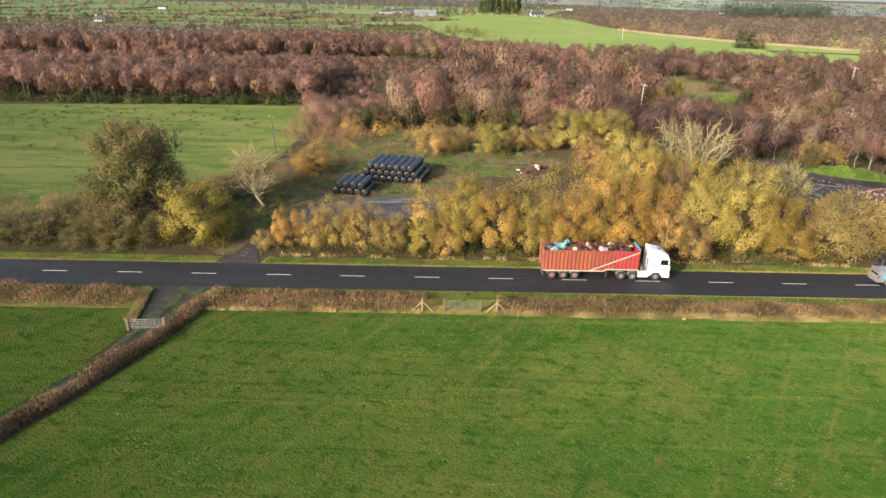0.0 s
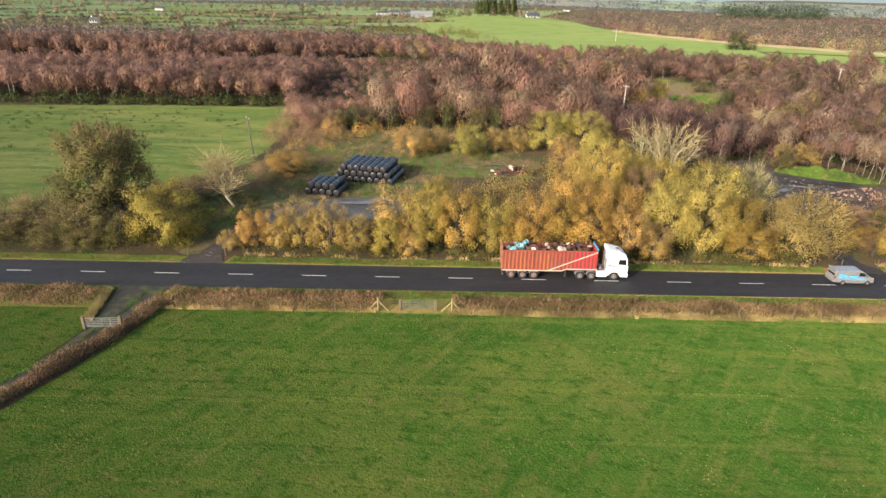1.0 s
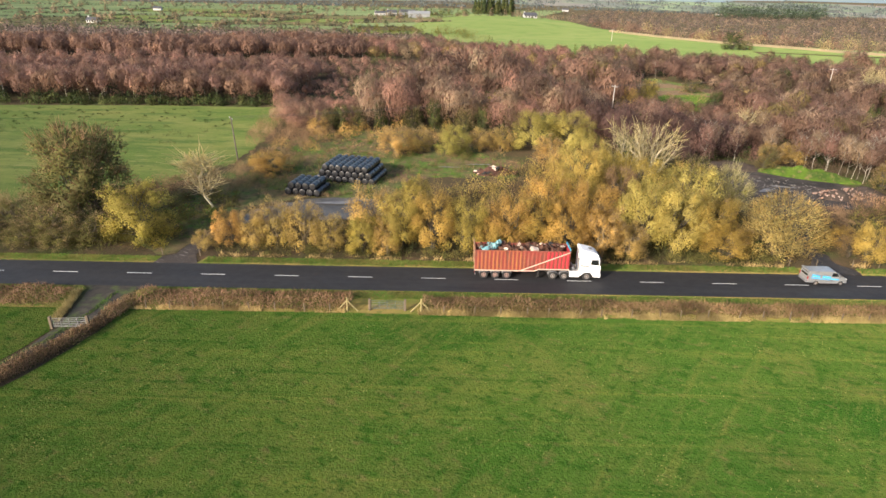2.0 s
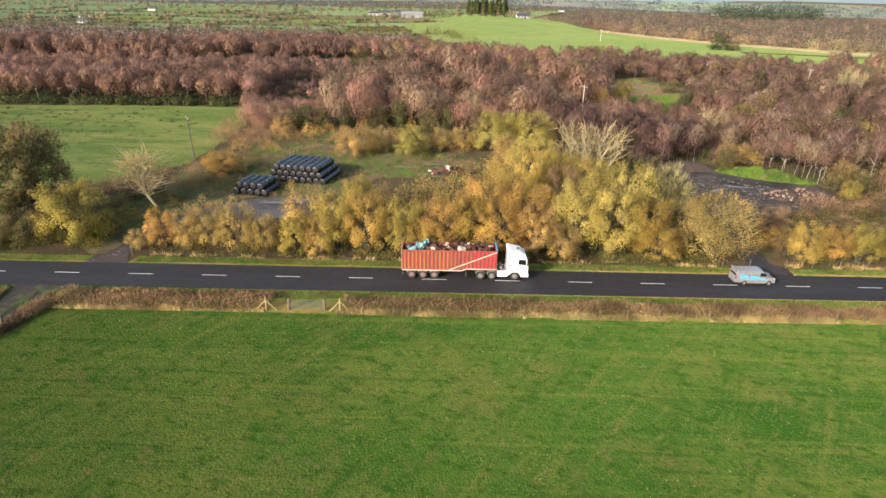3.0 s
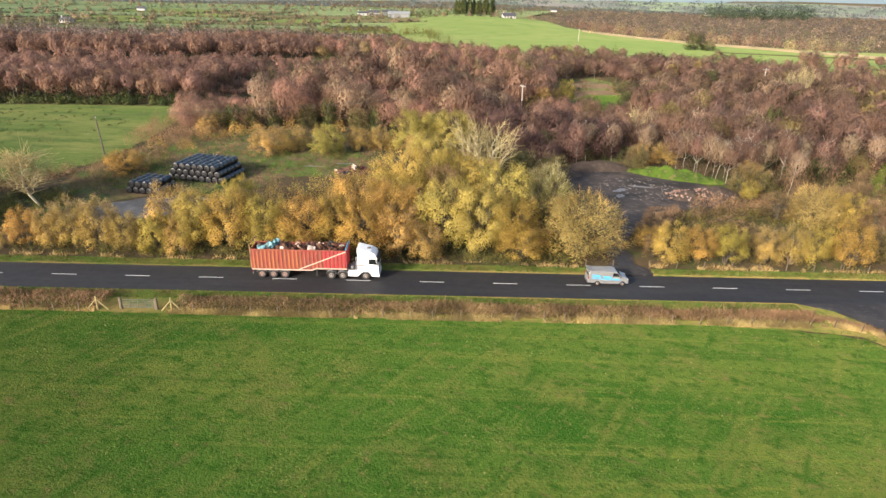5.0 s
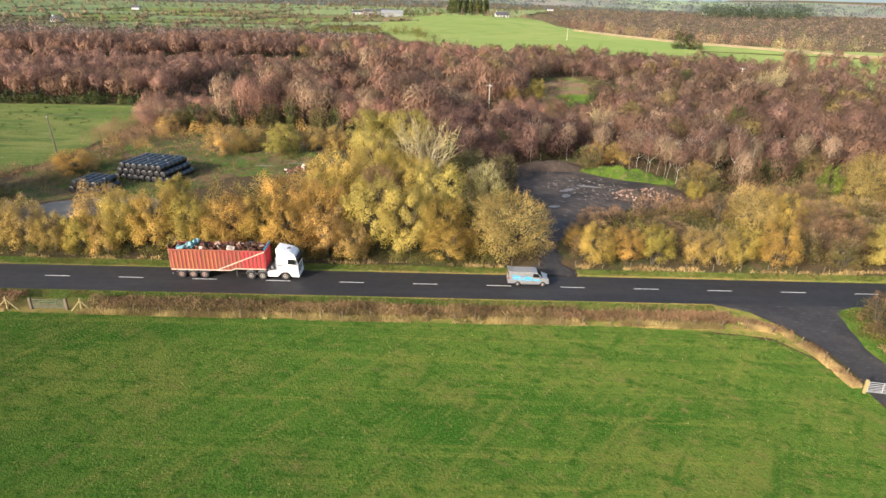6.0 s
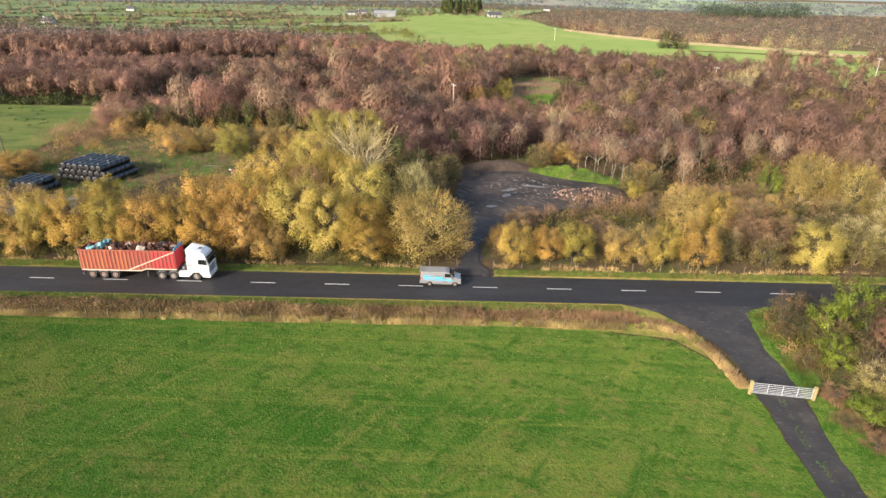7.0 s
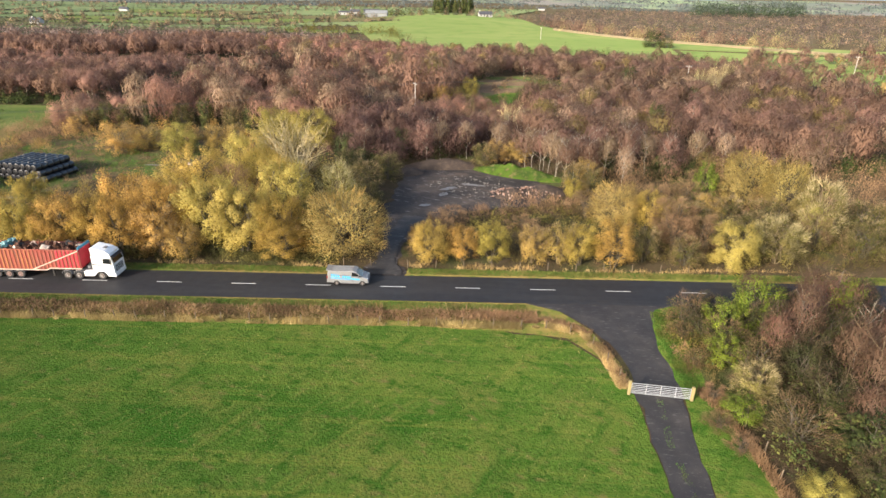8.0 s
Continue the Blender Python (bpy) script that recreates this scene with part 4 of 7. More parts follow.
def bushes(name, poly, spacing, h, w, material, per, size, label, seed, keep=1.0, twig=0.0, holes=(), category="undergrowth"):
    """A spread of low bushes over a piece of ground, too many to count."""
    r = np.random.default_rng(seed)
    xs, ys = [p[0] for p in poly], [p[1] for p in poly]
    X, Y = np.meshgrid(np.arange(min(xs), max(xs), spacing), np.arange(min(ys), max(ys), spacing))
    X, Y = X.ravel() + r.uniform(-0.6, 0.6, X.size) * spacing, Y.ravel() + r.uniform(-0.6, 0.6, Y.size) * spacing
    ok = inside(poly, X, Y) & (r.uniform(size=X.size) < keep)
    for hp in holes:
        ok &= ~inside(hp, X, Y)
    X, Y = X[ok], Y[ok]
    n = len(X)
    H, W = r.uniform(*h, n), r.uniform(*w, n)
    Z = np.where(Y > 300, hill(X, Y), 0.0)
    d = unit(r.normal(size=(n, per, 3)) + np.array((0, 0, 0.35)))
    d[..., 2] = np.abs(d[..., 2])
    lump = 1 + 0.22 * np.sin(d[..., :1] * 7 + X[:, None, None]) * np.sin(d[..., 1:2] * 6 + Y[:, None, None])
    p = d * r.uniform(0.55, 1.05, (n, per, 1)) * lump * np.stack([W / 2, W / 2, H], -1)[:, None] + np.stack([X, Y, Z], -1)[:, None]
    p, d = p.reshape(-1, 3), d.reshape(-1, 3)
    k = int(len(p) * twig)
    ch = []
    if k < len(p):
        ch.append(leaves(r, p[k:], d[k:], size))
    if k:
        ch.append(slivers(r, p[:k], d[:k] * 0.6 + np.array((0, 0, 0.7)) + r.normal(size=(k, 3)) * 0.35, r.uniform(1.5, 4.0, k) * size, size * 0.16))
    return tagged(new(name, tri_mesh(name, *join(ch), material)), label, category, "", "stuff")


def along(r, line, n, half):
    """n points strewn along a line of (x, y), up to half to either side."""
    line = np.asarray(line, float)
    seg = np.linalg.norm(np.diff(line, axis=0), axis=1)
    s = np.concatenate([[0], np.cumsum(seg)])
    u = r.uniform(0, s[-1], n)
    x, y = np.interp(u, s, line[:, 0]), np.interp(u, s, line[:, 1])
    i = np.clip(np.searchsorted(s, u) - 1, 0, len(seg) - 1)
    t = (np.diff(line, axis=0) / seg[:, None])[i]
    o = r.uniform(-1, 1, n) * half
    return np.stack([x - t[:, 1] * o, y + t[:, 0] * o], 1), o / half, u


def hedge(line, width, height, label, seed, twig_mat=None, leaf_mat=None, leaf_share=0.12, density=300, name="hedge"):
    """A twiggy hedge with an uneven top along a line."""
    r = np.random.default_rng(seed)
    length = float(np.linalg.norm(np.diff(np.asarray(line, float), axis=0), axis=1).sum())
    n = int(length * density)
    p, o, u = along(r, line, n, width / 2)
    top = height * (0.80 + 0.30 * np.sin(u * 0.83 + seed) * np.sin(u * 0.31 + seed) + 0.14 * np.sin(u * 2.7) * np.sin(u * 1.13) + 0.08 * np.sin(u * 7.1)) * (1 - 0.5 * np.abs(o + 0.25 * np.sin(u * 0.6)).clip(0, 1) ** 3)
    z = top * r.uniform(0.0, 0.92, n) ** 0.7
    q = np.concatenate([p, z[:, None]], 1)
    thing = empty(name, label, "hedge")
    d = np.stack([r.normal(size=n) * 0.5, r.normal(size=n) * 0.5, np.full(n, 0.8)], 1)
    tagged(part("brushwood", tri_mesh("brushwood", *slivers(r, q, d, r.uniform(0.2, 0.5, n), 0.06), twig_mat or HEDGE_TWIG), None, thing), kind="stuff")
    k = int(n * leaf_share)
    if k:
        pick = r.choice(n, k)
        tagged(part("foliage", tri_mesh("foliage", *leaves(r, q[pick] + r.normal(size=(k, 3)) * 0.08, d[pick] + r.normal(size=(k, 3)), 0.16), leaf_mat or OLIVE_LEAF), None, thing), kind="stuff")
    return thing


def tufts(name, line, half, n, length, material, label, seed, width=0.05, category="grass", lean=0.35, patchy=None):
    r = np.random.default_rng(seed)
    p, _, _ = along(r, line, n, half)
    if patchy is not None:
        p = p[np.array([noise.noise((x * 0.22, y * 0.5, seed)) + 0.5 * noise.noise((x * 0.9, y, seed)) > patchy for x, y in p])]
        n = len(p)
    p = np.concatenate([p, np.full((n, 1), 0.03)], 1)
    d = np.concatenate([r.normal(size=(n, 2)) * lean, np.ones((n, 1))], 1)
    return tagged(new(name, tri_mesh(name, *slivers(r, p, d, r.uniform(*length, n), width), material)), label, category, "", "stuff")


NEAR_LINE = [(4.6, -6.6), (12, -6.8), (28.6, -6.8)]
hedge(NEAR_LINE, 3.9, 1.15, "clipped brown leafless roadside hedge", 1, None, None, 0.22)
hedge([(36.4, -7.0), (48, -7.1), (58, -7.1)], 3.1, 1.0, "clipped brown leafless roadside hedge", 2, None, None, 0.26)
hedge([(58, -7.1), (72, -7.1), (88, -7.2)], 2.7, 0.75, "patchy brown roadside hedge with bramble", 3, RUST_TWIG, BRAMBLE_LEAF, 0.45, 260)
hedge([(88, -7.2), (100, -7.1), (108, -6.9)], 2.3, 0.55, "thin tawny roadside hedge", 4, RUST_TWIG, BRAMBLE_LEAF, 0.45, 240)
hedge([(-90, -6.2), (-40, -6.4), (-14, -6.6), (-3.6, -7.0)], 4.2, 1.35, "clipped brown leafless roadside hedge", 5)
hedge([(4.4, -7.2), (3.2, -12), (1.4, -17.6), (-2.2, -25.6), (-8, -38), (-20, -62), (-40, -100)], 1.7, 1.35, "brown field hedge beside the farm lane", 6, None, None, 0.15, 380)
bushes("hedge_bramble", [(40, -8.2), (108, -8.2), (108, -5.9), (40, -5.9)], 2.6, (0.3, 0.9), (0.9, 2.0), BRAMBLE_LEAF, 70, 0.15, "olive bramble patches in the roadside hedge", 39, 0.6, 0.3)
tufts("dead_grass", [(5, -8.6), (28, -8.6)], 0.5, 7000, (0.2, 0.55), DRY_GRASS, "tawny dead grass at the foot of the hedge", 11, 0.05, "grass", 0.5, 0.0)
tufts("dead_grass", [(60, -6.4), (84, -6.8), (107, -6.6)], 1.2, 5000, (0.5, 1.1), RUST_TWIG, "orange-brown dead stalks in the hedge", 25, 0.06, "grass", 0.5, 0.05)
tufts("dead_grass", [(36, -8.7), (58, -8.9), (76, -8.9), (96, -8.7), (106, -9.0)], 0.6, 24000, (0.25, 0.7), DRY_GRASS, "tall tawny dead grass along the field fence", 12, 0.05, "grass", 0.6, -0.25)
tufts("dead_grass", [(104, -8.6), (109, -8.6), (112.3, -10.4), (113.6, -14), (114.2, -19.6)], 0.55, 9000, (0.2, 0.6), DRY_GRASS, "tall tawny dead grass round the field corner", 13, 0.05, "grass", 0.8, -0.12)
tufts("dead_grass", [(104, -7.6), (109.5, -7.6), (112.6, -9.6), (113.9, -14), (114.3, -19.4)], 0.6, 3800, (0.25, 0.7), RUST_TWIG, "rusty dead grass round the field corner", 26, 0.06, "grass", 0.6, -0.1)
tufts("dead_grass", [(-3.2, -5), (-2.3, -9), (-1.9, -12)], 0.5, 1500, (0.3, 0.8), DRY_GRASS, "tawny dead grass by the lane", 14)
tufts("lane_grass", [(1.2, -5), (0.8, -10), (-0.3, -15), (-3.6, -23.2), (-13, -44)], 0.28, 3500, (0.08, 0.25), GREEN_BLADE, "grass strip along the middle of the lane", 15)
tufts("verge_tufts", [(-80, -4.5), (-4, -4.5)], 0.75, 9000, (0.1, 0.35), GREEN_BLADE, "long green verge grass", 16)
tufts("verge_tufts", [(4.5, -4.7), (40, -4.8), (60, -5.0), (107, -5.0)], 1.0, 26000, (0.1, 0.35), GREEN_BLADE, "long green verge grass", 17)
tufts("verge_tufts", [(-80, 4.4), (2, 4.3)], 0.9, 10000, (0.1, 0.35), GREEN_BLADE, "green verge grass below the trees", 18)
tufts("verge_tufts", [(8, 4.3), (85, 4.3)], 0.9, 13000, (0.1, 0.35), GREEN_BLADE, "green verge grass below the trees", 19)
tufts("verge_tufts", [(93, 4.4), (170, 4.4)], 0.9, 11000, (0.1, 0.35), GREEN_BLADE, "green verge grass below the trees", 20)
tufts("dead_grass", [(9, 5.7), (30, 5.6), (60, 5.7), (85, 5.6)], 0.6, 4500, (0.25, 0.7), DRY_GRASS, "tawny dead grass under roadside trees", 21, 0.05, "grass", 0.5, 0.05)
tufts("dead_grass", [(93, 5.8), (120, 5.8), (150, 6)], 0.7, 4500, (0.25, 0.7), DRY_GRASS, "tawny dead grass under roadside trees", 22, 0.05, "grass", 0.5, 0.05)
tufts("meadow_tufts", [(58, -10), (58.01, -42)], 54, 60000, (0.10, 0.32), MEADOW_BLADE, "green grass tufts all over the meadow", 23, 0.09, "grass", 1.6)
tufts("meadow_bents", [(57, -11), (57.01, -40)], 55, 9000, (0.10, 0.25), DRY_GRASS, "faded straw-coloured grass in the meadow", 24, 0.05, "grass", 2.0)

# bramble and scrub under and behind the roadside trees
TRACK = [(1, 3), (8.5, 3), (8, 14), (30, 19), (31, 31), (10, 31), (1, 18)]
YARD = [(84, 3), (93.5, 3), (93, 14), (104, 27), (119, 32), (119, 46), (106, 56), (94, 57), (82, 46), (81, 34), (87, 20)]
bushes("dead_bramble", [(8.5, 5.9), (85, 5.9), (85, 8.5), (9, 8.5)], 1.2, (0.8, 2.0), (1.3, 2.4), BRAMBLE_LEAF, 90, 0.18, "brown bramble fronting the roadside trees", 30, 0.7, 0.7, [TRACK, YARD])
bushes("bramble", [(8.5, 6.3), (86, 6.3), (86, 12), (30, 15), (9, 13)], 1.5, (1.2, 2.8), (1.6, 3.0), DEEP_OLIVE, 76, 0.21, "olive bramble under roadside trees", 31, 0.85, 0.35, [TRACK, YARD])
bushes("low_bramble", [(9, 5.5), (85, 5.5), (85, 7.6), (9, 7.6)], 1.0, (0.4, 1.3), (0.9, 1.8), IVY_OLIVE, 60, 0.17, "green and brown bramble at the willows' feet", 38, 0.55, 0.25, [TRACK])
bushes("bramble", [(-90, 5.8), (1.5, 5.8), (0, 15), (-90, 14)], 1.7, (1.4, 3.2), (1.8, 3.2), OLIVE_LEAF, 76, 0.22, "olive bramble and scrub below hedgerow trees", 32, 0.85, 0.35)
bushes("bramble", [(93.5, 6.0), (170, 6.0), (180, 30), (122, 36), (104, 26), (96, 14)], 2.2, (0.8, 2.6), (1.8, 3.6), OLIVE_LEAF, 90, 0.22, "olive bramble and scrub behind the fence", 33, 0.8, 0.45, [YARD])
bushes("willow_scrub", [(30, 14), (84, 14), (82, 33), (80, 50), (56, 52), (50, 40), (36, 34), (31, 24)], 3.0, (2.0, 4.6), (2.6, 4.4), TAN_LEAF, 210, 0.22, "tan half-bare willow scrub", 34, 0.75, 0.55, [YARD])
bushes("brown_scrub", [(30, 16), (84, 14), (80, 56), (60, 62), (50, 40), (36, 30)], 3.4, (1.6, 3.8), (2.4, 4.2), RUST_TWIG, 230, 0.22, "bare brown scrub among the willows", 35, 0.6, 0.9, [YARD])
bushes("brown_scrub", [(-2, 40), (3, 32), (8, 31), (10, 44), (8, 60), (-1, 62)], 2.0, (0.8, 2.0), (1.8, 3.0), RUST_TWIG, 150, 0.2, "bare brown scrub at the edge of the pasture", 36, 0.7, 0.8)
bushes("brown_scrub", [(-31, 16), (-20, 20), (-8, 31), (-2, 44), (-6, 45), (-22, 29), (-60, 20)], 1.9, (0.9, 2.2), (1.6, 2.8), RUST_TWIG, 150, 0.2, "brown hedge scrub at the pasture's edge", 37, 0.8, 0.7)
bushes("brown_scrub", [(-5, 64), (8, 62), (14, 74), (8, 88), (-7, 112), (-10, 112)], 2.4, (1.8, 4.2), (2.2, 3.6), RUST_TWIG, 200, 0.24, "rusty scrub edging the wood and pasture", 38, 0.75, 0.75)
bushes("bracken", [(6, 52), (16, 56), (34, 60), (46, 56), (56, 62), (50, 74), (30, 82), (10, 76)], 3.0, (0.6, 1.8), (1.8, 3.6), RUST_TWIG, 120, 0.22, "dead brown bracken in the clearing", 39, 0.5, 0.5)
bushes("holly_undergrowth", [(-110, 109), (-45, 112), (-9, 115), (-9, 119), (-110, 113)], 2.4, (2.0, 4.4), (2.8, 5.0), IVY_LEAF, 150, 0.4, "dark green undergrowth at the foot of the birches", 40, 0.95)
bushes("ivy_undergrowth", [(8, 80), (30, 86), (58, 80), (72, 72), (74, 78), (56, 92), (30, 98), (6, 92)], 3.4, (2.5, 6.5), (2.6, 4.4), IVY_LEAF, 190, 0.34, "dark green ivied growth at the wood's edge", 41, 0.34)
bushes("ivy_undergrowth", [(70, 54), (84, 46), (90, 58), (122, 58), (128, 46), (170, 44), (200, 62), (170, 66), (120, 70), (80, 66)], 3.6, (2.0, 5.5), (2.4, 4.2), IVY_LEAF, 240, 0.32, "dark undergrowth at the wood's edge", 42, 0.6, 0.2)
bushes("willow_scrub", [(118, 26), (180, 26), (215, 60), (150, 58), (124, 46)], 3.2, (2.5, 5.5), (3.0, 5.0), RUST_TWIG, 200, 0.25, "brown scrub below the birch wood", 43, 0.7, 0.55, [YARD])
bushes("yellow_scrub", [(-6, 90), (60, 84), (120, 66), (230, 95), (235, 200), (0, 200)], 11, (5.0, 8.5), (3.5, 5.5), OCHRE_WOOD, 340, 0.30, "scattered yellowing willows among birches", 44, 0.35, 0.4, [GLADE], "woodland")
bushes("yellow_scrub", [(0, 95), (60, 92), (120, 80), (240, 110), (280, 250), (60, 340), (-10, 300)], 15, (5.0, 8.5), (3.0, 5.0), IVY_LEAF, 260, 0.4, "scattered ivy-green trees among birches", 45, 0.35, 0.2, [GLADE], "woodland")

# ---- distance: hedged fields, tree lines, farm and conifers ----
# hedge greens lightened in the base colour to paint distance haze
HAZED_HEDGE = foliage("haze_lightened_hedges", (0.120, 0.122, 0.074), (0.160, 0.155, 0.092), (0.140, 0.118, 0.084), 0.3, 0.02)
PLANTATION = foliage("spruce_needles", (0.060, 0.090, 0.045), (0.085, 0.115, 0.060), (0.075, 0.095, 0.055), 0.2, 0.01)
WILLOW_LINE = foliage("far_willow_leaves", (0.42, 0.35, 0.15), (0.50, 0.41, 0.18), (0.34, 0.30, 0.13), 0.5, 0.03)
FAR_GRASS = surface("far_field_grass", [(0.090, 0.126, 0.050), ((0.122, 0.148, 0.066), 0.012, 0.4, 0.62), ((0.074, 0.104, 0.043), 0.05, 0.52, 0.72)], 0.95, 0, 0.1)
FIELD_MATS = [FAR_GRASS, FAR_GRASS, PASTURE, SCRUB]
r_far = random.Random(8)


sheet("far_country", [(-1400, 430), (-560, 430), (-560, 860), (0, 860), (170, 820), (260, 1090), (-1500, 1090)], 0.2, FAR_GRASS, "far green hedged country", None, 0, "field")
rows, lines = [430, 466, 512, 566, 640, 730, 860], [((-700, 905), (200, 905)), ((-800, 960), (240, 950)), ((-900, 1030), (250, 1020)), ((-1000, 1075), (250, 1075))]
for a, b_ in zip(rows, rows[1:]):
    x = -560.0
    while x < (-36 if a < 500 else 6):
        wdt = r_far.uniform(50, 120) * (0.8 + a / 1400)
        sk = r_far.uniform(-14, 14)
        quad = [(x, a), (x + wdt, a + sk * 0.4), (x + wdt + sk, b_ + sk * 0.3), (x + sk, b_)]
        sheet("distant_field", quad, 0.3, FIELD_MATS[r_far.randrange(4)], "small hedged green field far off", None, 0, "field")
        lines += [((x, a), (x + wdt, a + sk * 0.4)), ((x, a), (x + sk, b_))]
        x += wdt


def hedgerows(name, lines, gap, h, w, material, per, size, label, seed, keep):
    """Bushes strung along the sides of far fields."""
    r = np.random.default_rng(seed)
    P = []
    for (xa, ya), (xb, yb) in lines:
        n = max(2, int(math.hypot(xb - xa, yb - ya) / gap))
        s = (np.arange(n) + r.uniform(-0.4, 0.4, n)) / n
        q = np.stack([xa + (xb - xa) * s, ya + (yb - ya) * s], 1) + r.normal(size=(n, 2)) * 0.8
        P.append(q[r.uniform(size=n) < keep])
    P = np.concatenate(P)
    n = len(P)
    H, W = r.uniform(*h, n), r.uniform(*w, n)
    d = unit(r.normal(size=(n, per, 3)))
    d[..., 2] = np.abs(d[..., 2])
    p = d * r.uniform(0.5, 1.05, (n, per, 1)) * np.stack([W / 2, W / 2, H], -1)[:, None] + np.stack([P[:, 0], P[:, 1], hill(P[:, 0], P[:, 1])], -1)[:, None]
    return tagged(new(name, tri_mesh(name, *small_leaves(r, p.reshape(-1, 3), d.reshape(-1, 3), size), material)), label, "hedgerow", "", "stuff")


hedgerows("distant_hedgerow", lines, 3.6, (1.2, 2.6), (3, 5), HAZED_HEDGE, 16, 1.4, "dark clipped hedgerows between far fields", 61, 0.7)
hedgerows("distant_hedgerow", lines, 16, (4, 8.5), (5, 9), GREY_WOOD, 60, 1.3, "bare brown trees along far hedgerows", 62, 0.55)
hedgerows("distant_hedgerow", lines, 26, (4, 8), (5, 9), HAZED_HEDGE, 60, 1.2, "dark ivied trees along far hedgerows", 63, 0.5)
bushes("distant_wood", [(200, 560), (255, 452), (345, 398), (480, 352), (1100, 420), (1300, 1060), (300, 1080), (205, 800)], 15, (3.5, 7), (9, 15), BOG_TWIG, 36, 1.15, "far brown bog woodland", 101, 0.7, 0.0, (), "woodland")
bushes("distant_wood", [(200, 560), (255, 452), (345, 398), (480, 352), (1100, 420), (1300, 1060), (300, 1080), (205, 800)], 26, (4.5, 8.5), (7, 12), GREY_WOOD, 44, 1.0, "far tan woodland patches", 106, 0.7, 0.0, (), "woodland")
bushes("distant_wood", [(185, 590), (240, 425), (330, 370), (470, 325), (480, 340), (330, 392), (250, 450), (205, 600)], 8, (6, 12), (5, 9), GREY_WOOD, 70, 0.8, "pale trees lining a far road", 102, 0.5, 0.4, (), "woodland")
bushes("distant_wood", [(188, 500), (246, 462), (288, 416), (348, 368), (470, 334), (474, 342), (350, 378), (292, 426), (250, 472), (196, 510)], 9, (7, 13), (6, 10), WILLOW_LINE, 150, 0.7, "yellow-tan willows lining a far road", 111, 0.5, 0.2, (), "woodland")
bushes("distant_wood", [(187, 514), (217, 460), (248, 407), (276, 381), (297, 352), (327, 323), (327, 340), (297, 369), (276, 398), (248, 424), (217, 477), (187, 531)], 14, (8, 12), (9, 13), WILLOW_LINE, 320, 0.8, "tan and yellow trees lining the far road", 121, 0.75, 0.2, (), "woodland")
bushes("distant_wood", [(187, 514), (217, 460), (248, 407), (276, 381), (297, 352), (327, 323), (327, 340), (297, 369), (276, 398), (248, 424), (217, 477), (187, 531)], 8, (6, 10), (6, 9), GREY_WOOD, 90, 0.9, "bare brown trees along the far road", 122, 0.6, 0.2, (), "woodland")
bushes("distant_wood", [(187, 535), (217, 481), (248, 428), (276, 402), (297, 373), (327, 344), (327, 446), (297, 475), (276, 504), (248, 530), (217, 583), (187, 637)], 10, (5, 9), (7, 10), BIRCH_TWIG, 60, 1.1, "russet wood beyond the far road", 123, 0.6, 0.0, (), "woodland")
bushes("distant_plantation", [(470, 930), (640, 960), (690, 1040), (480, 1010)], 7, (20, 25), (8, 11), PLANTATION, 40, 1.6, "far dark conifer plantation", 104, 0.95, 0.0, (), "woodland")
bushes("distant_wood", [(-60, 436), (40, 410), (62, 368), (72, 374), (50, 440), (0, 470), (-20, 470)], 7, (4, 8), (5, 8), OLIVE_LEAF, 60, 0.8, "dark hedge below the hill pasture", 105, 0.65, 0.3, (), "hedgerow")
bushes("distant_wood", [(40, 706), (68, 704), (70, 730), (20, 740), (-16, 700), (-10, 690)], 7, (5, 9), (5, 8), IVY_LEAF, 50, 1.1, "dark trees behind the far barn", 107, 0.6, 0.2, (), "hedgerow")
bushes("distant_wood", [(118, 655), (185, 600), (190, 640), (150, 700), (110, 690)], 9, (4, 8), (5, 9), GREY_WOOD, 50, 1.1, "bare trees round the hilltop bungalow", 108, 0.5, 0.3, (), "hedgerow")
bushes("distant_wood", [(-520, 420), (-40, 418), (-30, 436), (-520, 436)], 7, (4, 9), (5, 9), HAZED_HEDGE, 50, 0.9, "olive and brown trees beyond the birch wood", 109, 0.6, 0.5, (), "hedgerow")
bushes("distant_wood", [(-520, 300), (-60, 312), (-12, 330), (48, 330), (20, 400), (-40, 418), (-520, 418)], 10, (3.5, 6.5), (6, 10), BOG_TWIG, 26, 1.3, "brown scrub woodland beyond the birches", 110, 0.8, 0.2, (), "woodland")

bushes("rush_tufts", [(-120, 50), (-40, 55), (-20, 62), (-14, 90), (-30, 108), (-120, 100)], 2.4, (0.3, 0.6), (0.8, 2.4), IVY_LEAF, 22, 0.32, "dark rush tufts in the sheep pasture", 141, 0.32, 0.6, (), "grass")
bushes("rough_grass", [(4, 40), (8, 34), (16, 31), (30, 30), (36, 44), (52, 44), (56, 54), (44, 66), (30, 84), (12, 84), (2, 70), (-1, 56)], 1.6, (0.15, 0.5), (0.8, 2.0), GREEN_BLADE, 26, 0.28, "rough green grass in the clearing", 142, 0.55, 0.6, (), "grass")
bushes("rough_grass", [(4, 40), (8, 34), (16, 31), (30, 30), (36, 44), (52, 44), (56, 54), (44, 66), (30, 84), (12, 84), (2, 70), (-1, 56)], 2.3, (0.2, 0.8), (0.9, 2.4), RUST_TWIG, 40, 0.26, "dead bracken stalks in the clearing", 143, 0.5, 0.7, (), "grass")
bushes("dark_scrub", [(-4, 10), (1.8, 9), (2.2, 17), (6, 24), (3, 34), (-8, 30), (-6, 20)], 1.8, (0.8, 2.2), (1.6, 2.8), OLIVE_LEAF, 120, 0.2, "dark scrub beside the farm track", 144, 0.8, 0.4)
